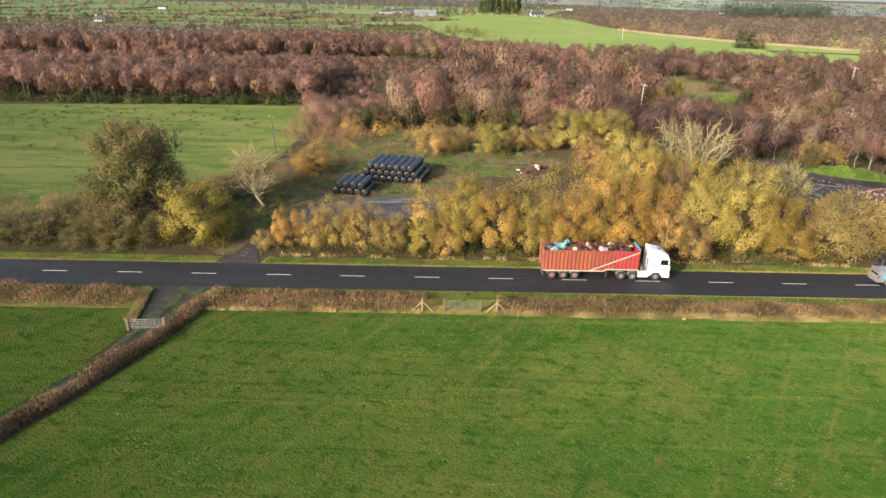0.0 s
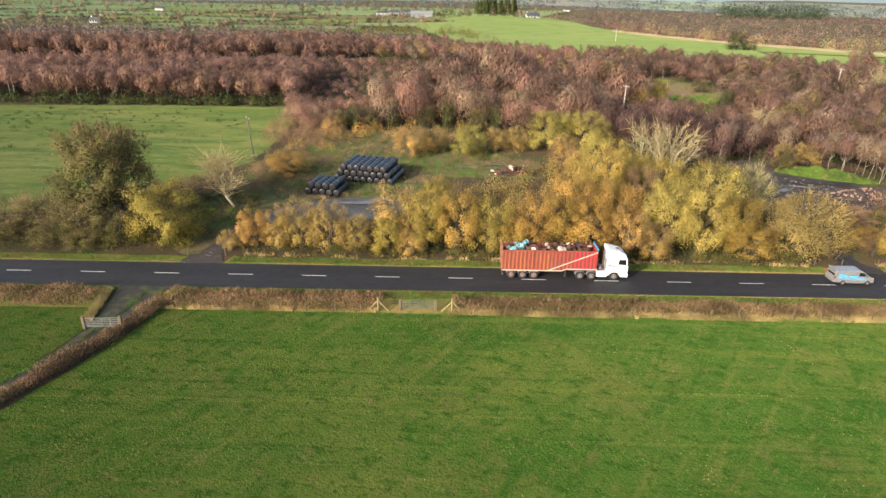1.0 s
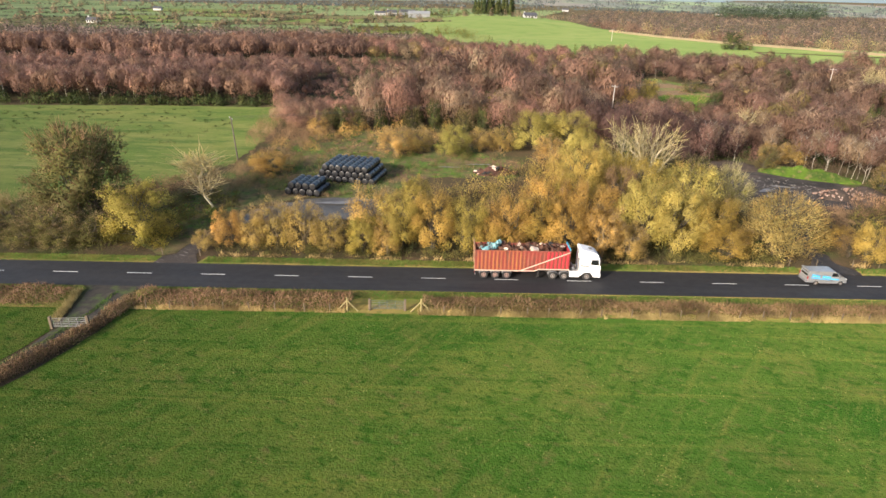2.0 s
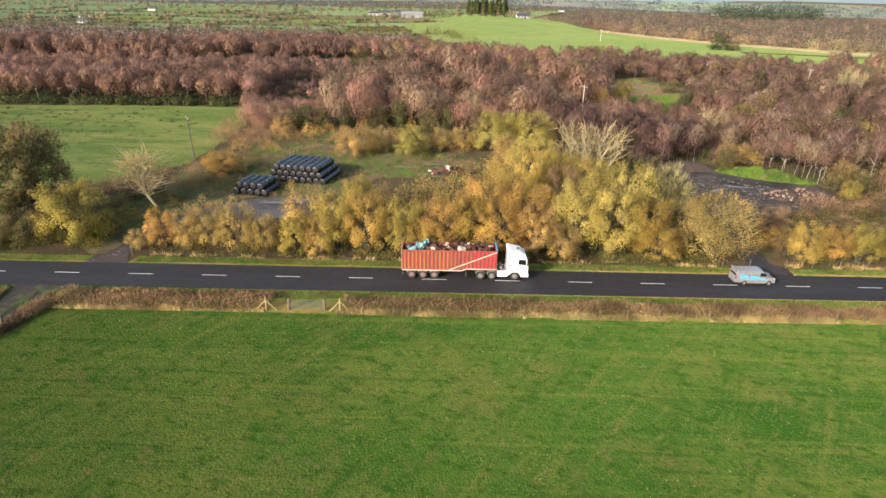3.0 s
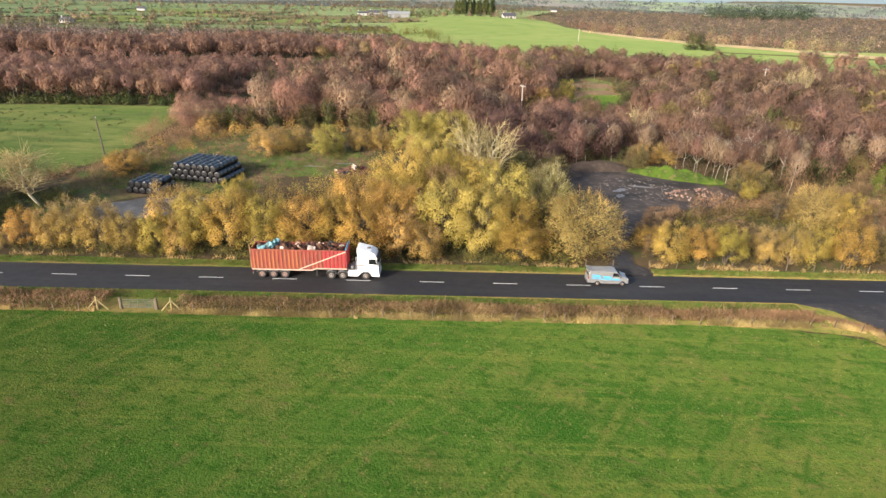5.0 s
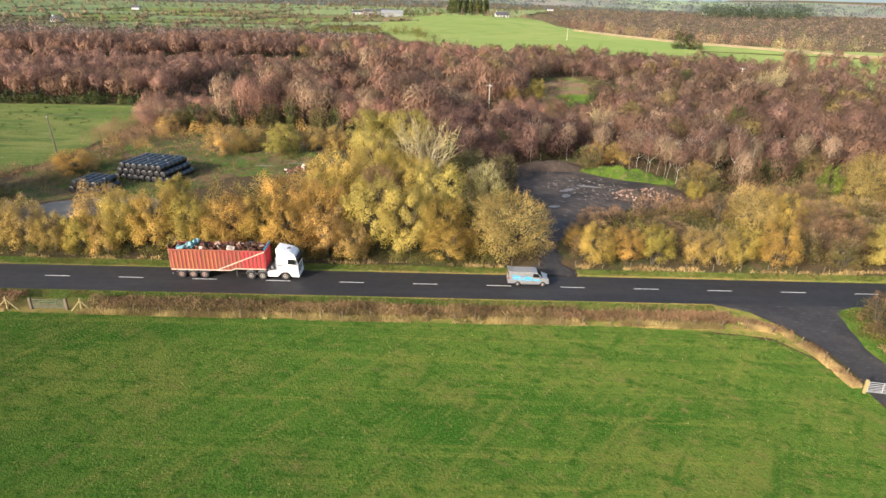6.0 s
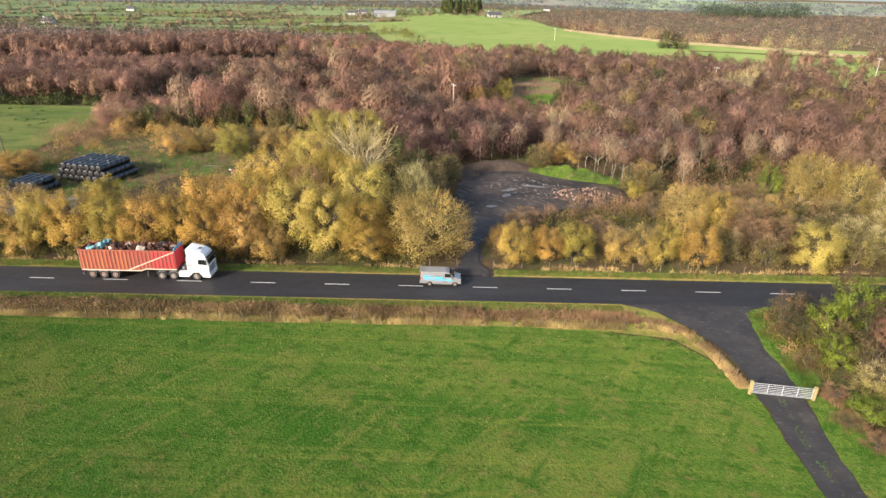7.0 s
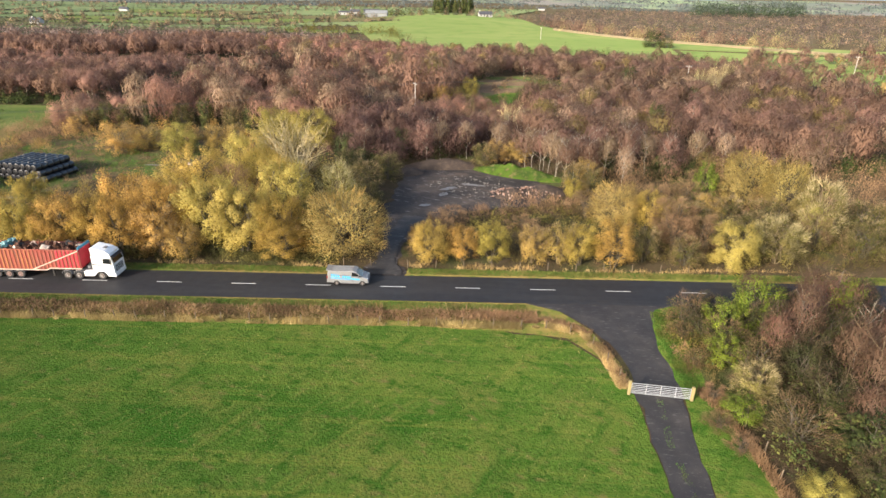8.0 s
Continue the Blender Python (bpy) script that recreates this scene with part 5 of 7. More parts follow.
bushes("brown_scrub", [(101, 24), (118, 26), (124, 36), (112, 33.5), (103, 29)], 2.0, (1.2, 2.6), (1.8, 3.0), RUST_TWIG, 170, 0.2, "rusty scrub before the rubble heaps", 145, 0.75, 0.8)
bushes("brown_scrub", [(78, 32), (82, 30), (84, 52), (76, 58), (72, 46)], 2.4, (1.5, 4.0), (2.0, 3.4), OLIVE_LEAF, 170, 0.2, "dark olive scrub beside the yard", 146, 0.8, 0.5)

bushes("brown_scrub", [(120, 9), (170, 8), (178, 30), (150, 40), (124, 36)], 3.2, (1.6, 4.0), (2.4, 4.2), RUST_TWIG, 150, 0.22, "brown scrub between willows", 154, 0.6, 0.8)
bushes("olive_shrubs", [(120, 8), (172, 7), (180, 34), (150, 44), (126, 42)], 4.2, (1.8, 4.4), (2.6, 4.4), OLIVE_LEAF, 170, 0.22, "olive scrub between willows", 155, 0.6, 0.35)
bushes("dark_wood_floor", [(104, 58), (112, 54), (118, 46), (128, 44), (140, 47), (140, 54), (118, 60)], 2.4, (1.0, 3.0), (2.0, 3.4), DARK_TWIG, 160, 0.24, "dark brush below white birch stems", 156, 0.85, 0.6)
bushes("dark_wood_floor", [(70, 62), (84, 56), (112, 60), (118, 70), (104, 84), (84, 92), (70, 84)], 3.2, (1.5, 4.5), (2.4, 4.2), PURPLE_TWIG, 220, 0.24, "dark purple-brown brush under the birches", 151, 0.8, 0.8)
bushes("olive_shrubs", [(2, 60), (14, 56), (34, 66), (56, 62), (60, 76), (34, 86), (6, 82)], 5.0, (1.8, 4.2), (3.0, 5.0), TAN_LEAF, 420, 0.22, "tan rounded shrubs scattered over the clearing", 152, 0.45, 0.35)
bushes("olive_shrubs", [(6, 44), (12, 52), (34, 52), (52, 40), (58, 56), (36, 64), (6, 60)], 5.5, (1.0, 2.6), (2.4, 4.2), OLIVE_LEAF, 300, 0.2, "low olive shrubs in the rough clearing", 153, 0.35, 0.4, [[(15, 35), (31, 35), (31, 49), (15, 49)]])
bushes("rough_grass", [(-16, 22), (-12, 14), (1, 9), (4, 12), (6, 20), (4, 26), (-1, 32), (-6, 30)], 1.5, (0.2, 0.7), (0.9, 2.0), GREEN_BLADE, 30, 0.28, "rough green grass beside the farm track", 144, 0.5, 0.6, (), "grass")
bushes("brown_scrub", [(-22, 22), (-14, 13), (-3, 10), (0, 16), (-3, 28), (-8, 30)], 2.2, (0.8, 2.4), (1.6, 2.8), BRAMBLE_LEAF, 110, 0.2, "olive-brown scrub beside the farm track", 145, 0.6, 0.5)
bushes("glade_scrub", [(98, 122), (120, 116), (134, 142), (135, 164), (126, 188), (117, 186), (108, 158)], 5.5, (1.0, 2.6), (2.0, 3.6), RUST_TWIG, 60, 0.4, "brown scrub in the glade", 146, 0.5, 0.5)

# ---- solid shapes ----


def box(bm, x0, x1, y0, y1, z0, z1, bev=0.0):
    g = bmesh.ops.create_cube(bm, size=1, matrix=Matrix.Translation(((x0 + x1) / 2, (y0 + y1) / 2, (z0 + z1) / 2)) @ Matrix.Diagonal((x1 - x0, y1 - y0, z1 - z0, 1)))
    if bev:
        es = {e for v in g["verts"] for e in v.link_edges}
        bmesh.ops.bevel(bm, geom=list(es), offset=bev, segments=2, affect="EDGES", profile=0.5)
    return bm


def boxed(*a, bev=0.0):
    return box(bmesh.new(), *a, bev=bev)


def profile(pts, y0, y1, bev=0.0, taper=0.0, zref=1.0):
    """A side outline of (x, z) drawn out from y0 to y1; taper leans the sides in above zref."""
    bm = bmesh.new()
    rows = []
    for y, s in ((y0, 1), (y1, -1)):
        rows.append([bm.verts.new((x, y + s * taper * max(0.0, z - zref), z)) for x, z in pts])
    n = len(pts)
    bm.faces.new(rows[0])
    bm.faces.new(rows[1][::-1])
    for i in range(n):
        bm.faces.new((rows[0][i], rows[1][i], rows[1][(i + 1) % n], rows[0][(i + 1) % n]))
    if bev:
        bmesh.ops.bevel(bm, geom=bm.edges[:], offset=bev, segments=2, affect="EDGES", profile=0.5)
    return bm


def cyl(r1, depth, at=(0, 0, 0), axis="y", seg=20, r2=None, bm=None, bev=0.0):
    bm = bm or bmesh.new()
    turn = {"x": pose(0, 0, 0, 0, 90), "y": pose(0, 0, 0, 90), "z": pose(0, 0, 0)}[axis]
    g = bmesh.ops.create_cone(bm, cap_ends=True, segments=seg, radius1=r1, radius2=r1 if r2 is None else r2, depth=depth, matrix=Matrix.Translation(at) @ turn)
    if bev:
        rims = {e for v in g["verts"] for e in v.link_edges if any(len(f.verts) > 4 for f in e.link_faces)}
        bmesh.ops.bevel(bm, geom=list(rims), offset=bev, segments=2, affect="EDGES", profile=0.5)
    return bm


def rod(a, b, r, seg=6):
    """A straight round bar from a to b."""
    a, b = Vector(a), Vector(b)
    bm = bmesh.new()
    q = (b - a).to_track_quat("Z", "Y").to_matrix().to_4x4()
    bmesh.ops.create_cone(bm, cap_ends=True, segments=seg, radius1=r, radius2=r, depth=(b - a).length, matrix=Matrix.Translation((a + b) / 2) @ q)
    return bm


RED = surface("red_steel", [(0.265, 0.050, 0.036), ((0.225, 0.080, 0.052), 0.7, 0.42, 0.62), ((0.12, 0.040, 0.03), 2.5, 0.50, 0.70, (1, 1, 0.25)), ((0.33, 0.13, 0.09), 5, 0.58, 0.8, (1, 1, 0.2)), ((0.30, 0.105, 0.040), 0.55, 0.50, 0.66, (1, 1, 0.35)), ((0.20, 0.060, 0.032), 2.5, 0.60, 0.74, (1, 1, 0.25))], 0.6, 0.0, 0.4, (8, 0.2, 0.01))
# darker red that paints the shade in the recesses between the ribs
RECESS_RED = surface("red_steel_recess_shade", [(0.20, 0.042, 0.032), ((0.125, 0.050, 0.036), 1.6, 0.45, 0.65, (1, 1, 0.3))], 0.75)
PALE_RUST = surface("pale_rusty_steel", [(0.26, 0.17, 0.10), ((0.15, 0.08, 0.05), 3, 0.48, 0.68)], 0.8)
BRIGHT_RED = surface("fresh_red_steel", [(0.45, 0.030, 0.045), ((0.34, 0.05, 0.045), 0.9, 0.5, 0.7), ((0.28, 0.05, 0.04), 4, 0.6, 0.8, (1, 1, 0.25))], 0.5, 0, 0.4)
RUST = surface("rusty_steel", [(0.085, 0.042, 0.030), ((0.17, 0.075, 0.045), 3, 0.45, 0.7), ((0.07, 0.04, 0.03), 1.5, 0.5, 0.7)], 0.85, 0.2, 0.3, (12, 0.5, 0.02), 0, 0.25)
CREAM = surface("cream_paint", [(0.54, 0.43, 0.35), ((0.42, 0.28, 0.20), 3, 0.5, 0.75)], 0.6)
WHITE = surface("white_paint", [(0.80, 0.80, 0.80), ((0.66, 0.65, 0.62), 1.8, 0.52, 0.78), ((0.52, 0.49, 0.45), 6, 0.66, 0.85)], 0.32, 0, 0.5)
GREY = surface("grey_plastic", [(0.16, 0.16, 0.17), ((0.10, 0.10, 0.10), 4, 0.5, 0.7)], 0.6)
CHASSIS = surface("chassis_black", [(0.030, 0.029, 0.028), ((0.07, 0.055, 0.045), 3, 0.5, 0.72)], 0.7)
RUBBER = surface("tyre_rubber", [(0.022, 0.022, 0.023), ((0.06, 0.055, 0.05), 6, 0.5, 0.75)], 0.85)
WHEEL_DISH = surface("shaded_grimy_wheel_dish", [(0.085, 0.060, 0.052), ((0.14, 0.07, 0.055), 6, 0.48, 0.7)], 0.7)
RIM = surface("wheel_rim", [(0.30, 0.29, 0.275), ((0.14, 0.11, 0.09), 5, 0.48, 0.7)], 0.55, 0.4)
RED_HUB = surface("red_hub", [(0.24, 0.15, 0.13), ((0.34, 0.27, 0.25), 6, 0.5, 0.7)], 0.6)
GLASS = surface("dark_glass", [(0.012, 0.014, 0.016)], 0.06, 0, 0.8)
LAMP = surface("lamp_lens", [(0.75, 0.76, 0.78)], 0.15, 0, 0.6)
TAIL_LAMP = surface("tail_lamp", [(0.30, 0.02, 0.015)], 0.25, 0, 0.5)
TEAL = surface("teal_paint", [(0.17, 0.36, 0.38), ((0.30, 0.40, 0.42), 3.0, 0.50, 0.62), ((0.05, 0.09, 0.11), 2.2, 0.48, 0.62), ((0.20, 0.10, 0.06), 4, 0.60, 0.75)], 0.5)
BLUE = surface("blue_paint", [(0.06, 0.25, 0.36), ((0.04, 0.16, 0.24), 3, 0.5, 0.7)], 0.5)
SILVER = surface("silver_paint", [(0.35, 0.355, 0.36), ((0.26, 0.265, 0.27), 1.5, 0.5, 0.75)], 0.32, 0.55, 0.5)
DECAL = surface("sky_blue_vinyl", [(0.05, 0.36, 0.66), ((0.07, 0.42, 0.70), 2, 0.45, 0.7)], 0.4)
DECAL_GREY = surface("grey_vinyl", [(0.22, 0.23, 0.26), ((0.30, 0.31, 0.33), 3, 0.5, 0.7)], 0.4)
GALV = surface("galvanised_steel", [(0.48, 0.50, 0.52), ((0.34, 0.36, 0.38), 4, 0.48, 0.7)], 0.5, 0.35)
DULL_GALV = surface("dull_galvanised_steel", [(0.26, 0.26, 0.25), ((0.18, 0.18, 0.17), 4, 0.48, 0.7)], 0.6, 0.3)
GREEN_GALV = surface("weathered_gate_steel", [(0.11, 0.13, 0.11), ((0.17, 0.18, 0.165), 4, 0.48, 0.7)], 0.6, 0.2)
POST = surface("weathered_timber", [(0.13, 0.10, 0.07), ((0.08, 0.065, 0.045), 4, 0.48, 0.7, (1, 1, 0.3)), ((0.19, 0.155, 0.11), 9, 0.55, 0.8)], 0.85)
FRESH_POST = surface("pale_timber", [(0.27, 0.22, 0.10), ((0.20, 0.165, 0.08), 4, 0.48, 0.7, (1, 1, 0.3))], 0.8)
POLE = surface("pole_timber", [(0.085, 0.070, 0.058), ((0.14, 0.12, 0.10), 3, 0.45, 0.7, (1, 1, 0.2))], 0.85)
# lit copy of the pole timber: sunlight is painted into its colour
SUNLIT_POLE = surface("sunlit_pole_timber", [(0.50, 0.45, 0.40), ((0.36, 0.32, 0.28), 3, 0.45, 0.7, (1, 1, 0.2))], 0.8)
WIRE = surface("wire", [(0.10, 0.10, 0.10)], 0.5, 0.6)
WRAP = surface("black_bale_wrap", [(0.011, 0.011, 0.013), ((0.022, 0.023, 0.027), 1.5, 0.5, 0.7), ((0.05, 0.05, 0.055), 6, 0.62, 0.8)], 0.33, 0, 0.6, (3.5, 0.6, 0.06), 0.1, 0.25)
EARTH = surface("bare_earth", [(0.060, 0.044, 0.034), ((0.095, 0.068, 0.050), 1.2, 0.45, 0.7), ((0.05, 0.04, 0.035), 4, 0.5, 0.75)], 0.9, 0, 0.2, (8, 0.8, 0.08))
BRICK = surface("broken_brick", [(0.21, 0.12, 0.085), ((0.30, 0.25, 0.22), 1.3, 0.45, 0.65), ((0.28, 0.20, 0.17), 3, 0.5, 0.7)], 0.9, 0, 0.2, None, 0, 0.35)
BRIGHT_GRASS = surface("lush_grass", [(0.062, 0.105, 0.014), ((0.034, 0.060, 0.012), 0.5, 0.42, 0.60), ((0.13, 0.11, 0.045), 1.1, 0.52, 0.72)], 0.95, 0, 0.1, (6, 0.9, 0.15))


def wheel(parent, x, y, r, width, rim_mat, out):
    """A road wheel: tyre with a rim dished into its outer face."""
    tyre = part("wheel", cyl(r, width, (0, 0, 0), "y", 24, bev=0.05), RUBBER, parent, smooth=False)
    tyre.location = (x, y, r)
    part("rim", cyl(r * 0.56, 0.03, (0, out * (width / 2 + 0.008), 0), "y", 18, bev=0.008), rim_mat, tyre)
    # flat dark disc paints the shade inside the dished, grimy rim
    part("rim_dish", cyl(r * 0.44, 0.03, (0, out * (width / 2 + 0.014), 0), "y", 18), WHEEL_DISH, tyre, "grimy inner rim with the dish's shade painted in")
    part("hub", cyl(r * 0.24, 0.10, (0, out * (width / 2 + 0.04), 0), "y", 12, bev=0.015), rim_mat, tyre)
    return tyre


def crumple(seed, sx, sy, sz, amount, cuts=3):
    """A crushed panel box."""
    bm = bmesh.new()
    bmesh.ops.create_cube(bm, size=1)
    bmesh.ops.subdivide_edges(bm, edges=bm.edges[:], cuts=cuts, use_grid_fill=True)
    for v in bm.verts:
        n = noise.noise_vector((v.co * 2.3) + Vector((seed * 3.7, seed, 0)))
        v.co = Vector((v.co.x * sx, v.co.y * sy, v.co.z * sz)) + n * amount
    return bm


def articulated_lorry(x, y):
    t = empty("articulated_lorry", "white cab lorry hauling a red ribbed scrap trailer", "lorry")
    L, W = 11.55, 1.25
    low, top, step = 1.22, 3.72, 7.8
    side = [(0.05, low), (step - 0.5, low), (step, low + 0.24), (L, low + 0.24), (L, top), (0.05, top)]
    for s in (-1, 1):
        w = part("side_wall", profile(side, s * W, s * (W - 0.06), 0.0), RECESS_RED, t)
        for k in range(24):
            xx = 0.33 + k * 0.475
            z0 = low + (0.26 if xx > step else 0.02)
            m = RED if xx < 8.7 else BRIGHT_RED
            part("rib", boxed(xx - 0.11, xx + 0.11, s * (W + 0.002), s * (W + 0.055), z0, top - 0.03, bev=0.02), m, w)
        part("top_rail", boxed(0.0, L + 0.02, s * (W - 0.07), s * (W + 0.075), top, top + 0.09, bev=0.02), RED, w)
        part("bottom_rail", profile([(0.0, low - 0.10), (step - 0.5, low - 0.10), (step, low + 0.14), (L, low + 0.14), (L, low + 0.235), (step - 0.03, low + 0.235), (step - 0.53, low - 0.003), (0.0, low - 0.003)],
                                     s * (W - 0.05), s * (W + 0.09)), CREAM, w, "dirty cream lower rail")
        brace = bmesh.new()
        a, b = Vector((5.7, 0, low + 0.02)), Vector((L - 0.05, 0, top - 0.02))
        d = (b - a).normalized()
        nrm = Vector((-d.z, 0, d.x)) * 0.055
        pts = [a - nrm, b - nrm, b + nrm, a + nrm]
        brace.free()
        part("brace", profile([(p.x, p.z) for p in pts], s * (W + 0.058), s * (W + 0.085)), CREAM, w, "pale diagonal brace")
    part("floor_panel", boxed(0.06, L - 0.02, -W + 0.07, W - 0.07, low + 0.25, low + 0.31), RUST, t)
    part("front_wall", boxed(L - 0.06, L + 0.01, -W + 0.065, W - 0.065, low + 0.25, top + 0.02), BRIGHT_RED, t)
    part("headboard", boxed(L - 0.1, L + 0.03, -W + 0.0, W - 0.0, top + 0.095, top + 0.42, bev=0.03), BLUE, t, "faded blue headboard")
    tg = part("tailgate", boxed(-0.03, 0.045, -W, W, low, top + 0.02, bev=0.02), RED, t)
    for yy in (-W + 0.05, W - 0.05):
        part("tailgate_post", rod((-0.06, yy, low), (-0.10, yy, top + 0.66), 0.055, 8), PALE_RUST, tg)
    part("tailgate_bar", rod((-0.10, -W + 0.05, top + 0.60), (-0.10, W - 0.05, top + 0.64), 0.05, 8), PALE_RUST, tg)
    for o in t.children:
        o.location.x = 0.78
    # running gear
    for s in (-0.42, 0.42):
        part("chassis_beam", boxed(1.1, 10.9, s - 0.07, s + 0.07, 0.82, low - 0.105), CHASSIS, t)
    part("underframe", boxed(5.9, 7.6, -0.9, 0.9, 0.88, 1.10, bev=0.03), BRIGHT_RED, t, "red underframe locker")
    for xx in (1.9, 3.3, 4.7):
        part("axle", cyl(0.07, 2.0, (xx, 0, 0.52), "y", 10), CHASSIS, t)
        for s in (-1, 1):
            wheel(t, xx, s * 1.04, 0.52, 0.36, RED_HUB, s)
            part("mudguard", profile([(xx - 0.62, 0.78), (xx - 0.4, 1.02), (xx + 0.4, 1.02), (xx + 0.62, 0.78), (xx + 0.60, 0.76), (xx + 0.38, 0.98), (xx - 0.38, 0.98), (xx - 0.60, 0.76)], s * 0.84, s * 1.24), GREY, t)
    for s in (-1, 1):
        leg = part("landing_leg", boxed(8.52, 8.68, s * 0.82, s * 0.98, 0.32, 1.4), CHASSIS, t)
        part("foot", boxed(8.44, 8.76, s * 0.74, s * 1.06, 0.28, 0.33), CHASSIS, leg)
    part("rear_bumper", boxed(0.78, 0.88, -1.2, 1.2, 0.5, 0.64, bev=0.01), GREY, t)
    for s in (-1, 1):
        part("tail_light", boxed(0.75, 0.778, s * 0.75, s * 1.15, 0.68, 0.82), TAIL_LAMP, t)
    # tractor
    for s in (-0.42, 0.42):
        part("tractor_beam", boxed(9.7, 15.4, s - 0.05, s + 0.05, 0.62, 0.812), CHASSIS, t)
    part("fifth_wheel", boxed(10.3, 11.5, -0.5, 0.5, 0.92, 1.08, bev=0.03), CHASSIS, t)
    for xx in (10.4, 11.8):
        part("axle", cyl(0.08, 1.9, (xx, 0, 0.52), "y", 10), CHASSIS, t)
        for s in (-1, 1):
            wheel(t, xx, s * 1.02, 0.52, 0.42, RIM, s)
            part("mudguard", profile([(xx - 0.64, 0.70), (xx - 0.5, 1.0), (xx - 0.2, 1.12), (xx + 0.2, 1.12), (xx + 0.5, 1.0), (xx + 0.64, 0.70), (xx + 0.60, 0.70), (xx + 0.47, 0.97), (xx + 0.19, 1.08), (xx - 0.19, 1.08), (xx - 0.47, 0.97), (xx - 0.60, 0.70)], s * 0.80, s * 1.25), GREY, t)
    for s in (-1, 1):
        wheel(t, 14.6, s * 1.06, 0.52, 0.34, RIM, s)
        part("fuel_tank", boxed(12.45, 13.7, s * 0.62, s * 1.20, 0.40, 1.04, bev=0.06), WHITE, t, "white side tank panel")
    part("catwalk", boxed(12.0, 13.5, -0.75, 0.75, 1.06, 1.12), GREY, t)
    part("air_tank", cyl(0.2, 1.5, (12.9, 0, 1.4), "y", 14, bev=0.03), GREY, t)
    out = [(13.65, 1.02), (13.62, 3.05), (15.92, 3.05), (16.02, 2.75), (16.20, 2.0), (16.22, 0.42), (15.35, 0.42), (15.22, 0.85), (14.95, 1.12), (14.25, 1.12), (13.95, 0.85), (13.92, 0.62), (13.66, 0.62)]
    cab = part("cab", profile(out, -1.24, 1.24, 0.05, 0.06, 1.9), WHITE, t)
    part("roof_fairing", profile([(13.66, 3.06), (13.55, 3.96), (13.75, 4.0), (15.3, 3.62), (15.85, 3.30), (15.88, 3.06)], -1.14, 1.14, 0.07, 0.10, 3.05), WHITE, t)
    part("roof_hatch", boxed(14.75, 15.15, -0.3, 0.3, 3.74, 3.80, bev=0.02), GREY, t)
    part("windscreen", profile([(16.045, 2.86), (16.215, 2.10), (16.23, 2.10), (16.06, 2.86)], -1.05, 1.05), GLASS, cab)
    part("sun_visor", profile([(15.95, 2.92), (16.28, 2.78), (16.28, 2.88), (15.97, 3.04)], -1.08, 1.08, 0.01), CHASSIS, cab, "dark sun visor")
    part("grille", boxed(16.19, 16.235, -0.85, 0.85, 0.95, 1.75, bev=0.01), CHASSIS, cab)
    for k in range(4):
        part("grille_bar", boxed(16.236, 16.25, -0.82, 0.82, 1.04 + k * 0.19, 1.09 + k * 0.19), WHITE, cab)
    part("bumper", boxed(16.0, 16.30, -1.22, 1.22, 0.38, 0.86, bev=0.06), WHITE, cab)
    for s in (-1, 1):
        sy = lambda v: s * v
        part("side_window", profile([(14.95, 2.10), (15.95, 2.02), (15.86, 2.74), (15.02, 2.74)], sy(1.222), sy(1.185), 0.0), GLASS, cab)
        part("door_line", boxed(14.84, 14.87, sy(1.236), sy(1.246), 1.2, 2.1), GREY, cab)
        part("door_step", boxed(14.75, 15.35, sy(1.1), sy(1.25), 0.55, 0.62), CHASSIS, cab)
        part("door_lettering", boxed(14.05, 14.75, sy(1.239), sy(1.247), 1.62, 1.74), DECAL_GREY, cab, "grey sign-written bar")
        part("door_lettering", boxed(14.98, 15.75, sy(1.239), sy(1.247), 1.48, 1.62), DECAL_GREY, cab, "grey sign-written bar")
        part("cab_stripe", profile([(13.70, 2.05), (14.8, 1.92), (14.8, 1.84), (13.70, 1.88)], sy(1.241), sy(1.248)), CHASSIS, cab, "dark swoosh stripe")
        part("headlight", boxed(16.10, 16.315, sy(0.80), sy(1.18), 0.58, 0.80, bev=0.03), LAMP, cab)
        m = part("mirror", boxed(15.98, 16.12, sy(1.34), sy(1.52), 2.05, 2.75, bev=0.04), CHASSIS, cab)
        part("mirror_arm", rod((15.95, sy(1.15), 2.78), (16.05, sy(1.43), 2.72), 0.025), CHASSIS, m)
    part("exhaust_stack", cyl(0.08, 1.7, (13.45, -0.85, 2.0), "z", 12), GREY, t)
    t.matrix_basis = pose(x, y, 0.05)
    return t


LORRY_X, LORRY_Y = 41.8, 1.45
articulated_lorry(LORRY_X, LORRY_Y)
# scrap in the trailer
r = random.Random(17)


def scrap(name, bm, material, label, at, rot):
    ob = part(name, bm, material)
    tagged(ob, label, "scrap metal", "scrap load in the trailer")
    ob.matrix_basis = pose(LORRY_X + at[0], LORRY_Y + at[1], at[2] + 0.05, *rot)
    return ob


for k in range(26):
    scrap("scrap_chunk", crumple(k + 5, r.uniform(0.7, 1.3), r.uniform(0.5, 0.8), r.uniform(0.4, 0.8), 0.26), RUST, "rusty crushed steel scrap in the trailer",
          (1.7 + (k % 13) * 0.80, -0.42 if k < 13 else 0.42, 2.75 + r.uniform(-0.1, 0.2) + (0.62 if k % 2 else 0.4)), (r.uniform(-25, 25), r.uniform(-25, 25), r.uniform(0, 360)))
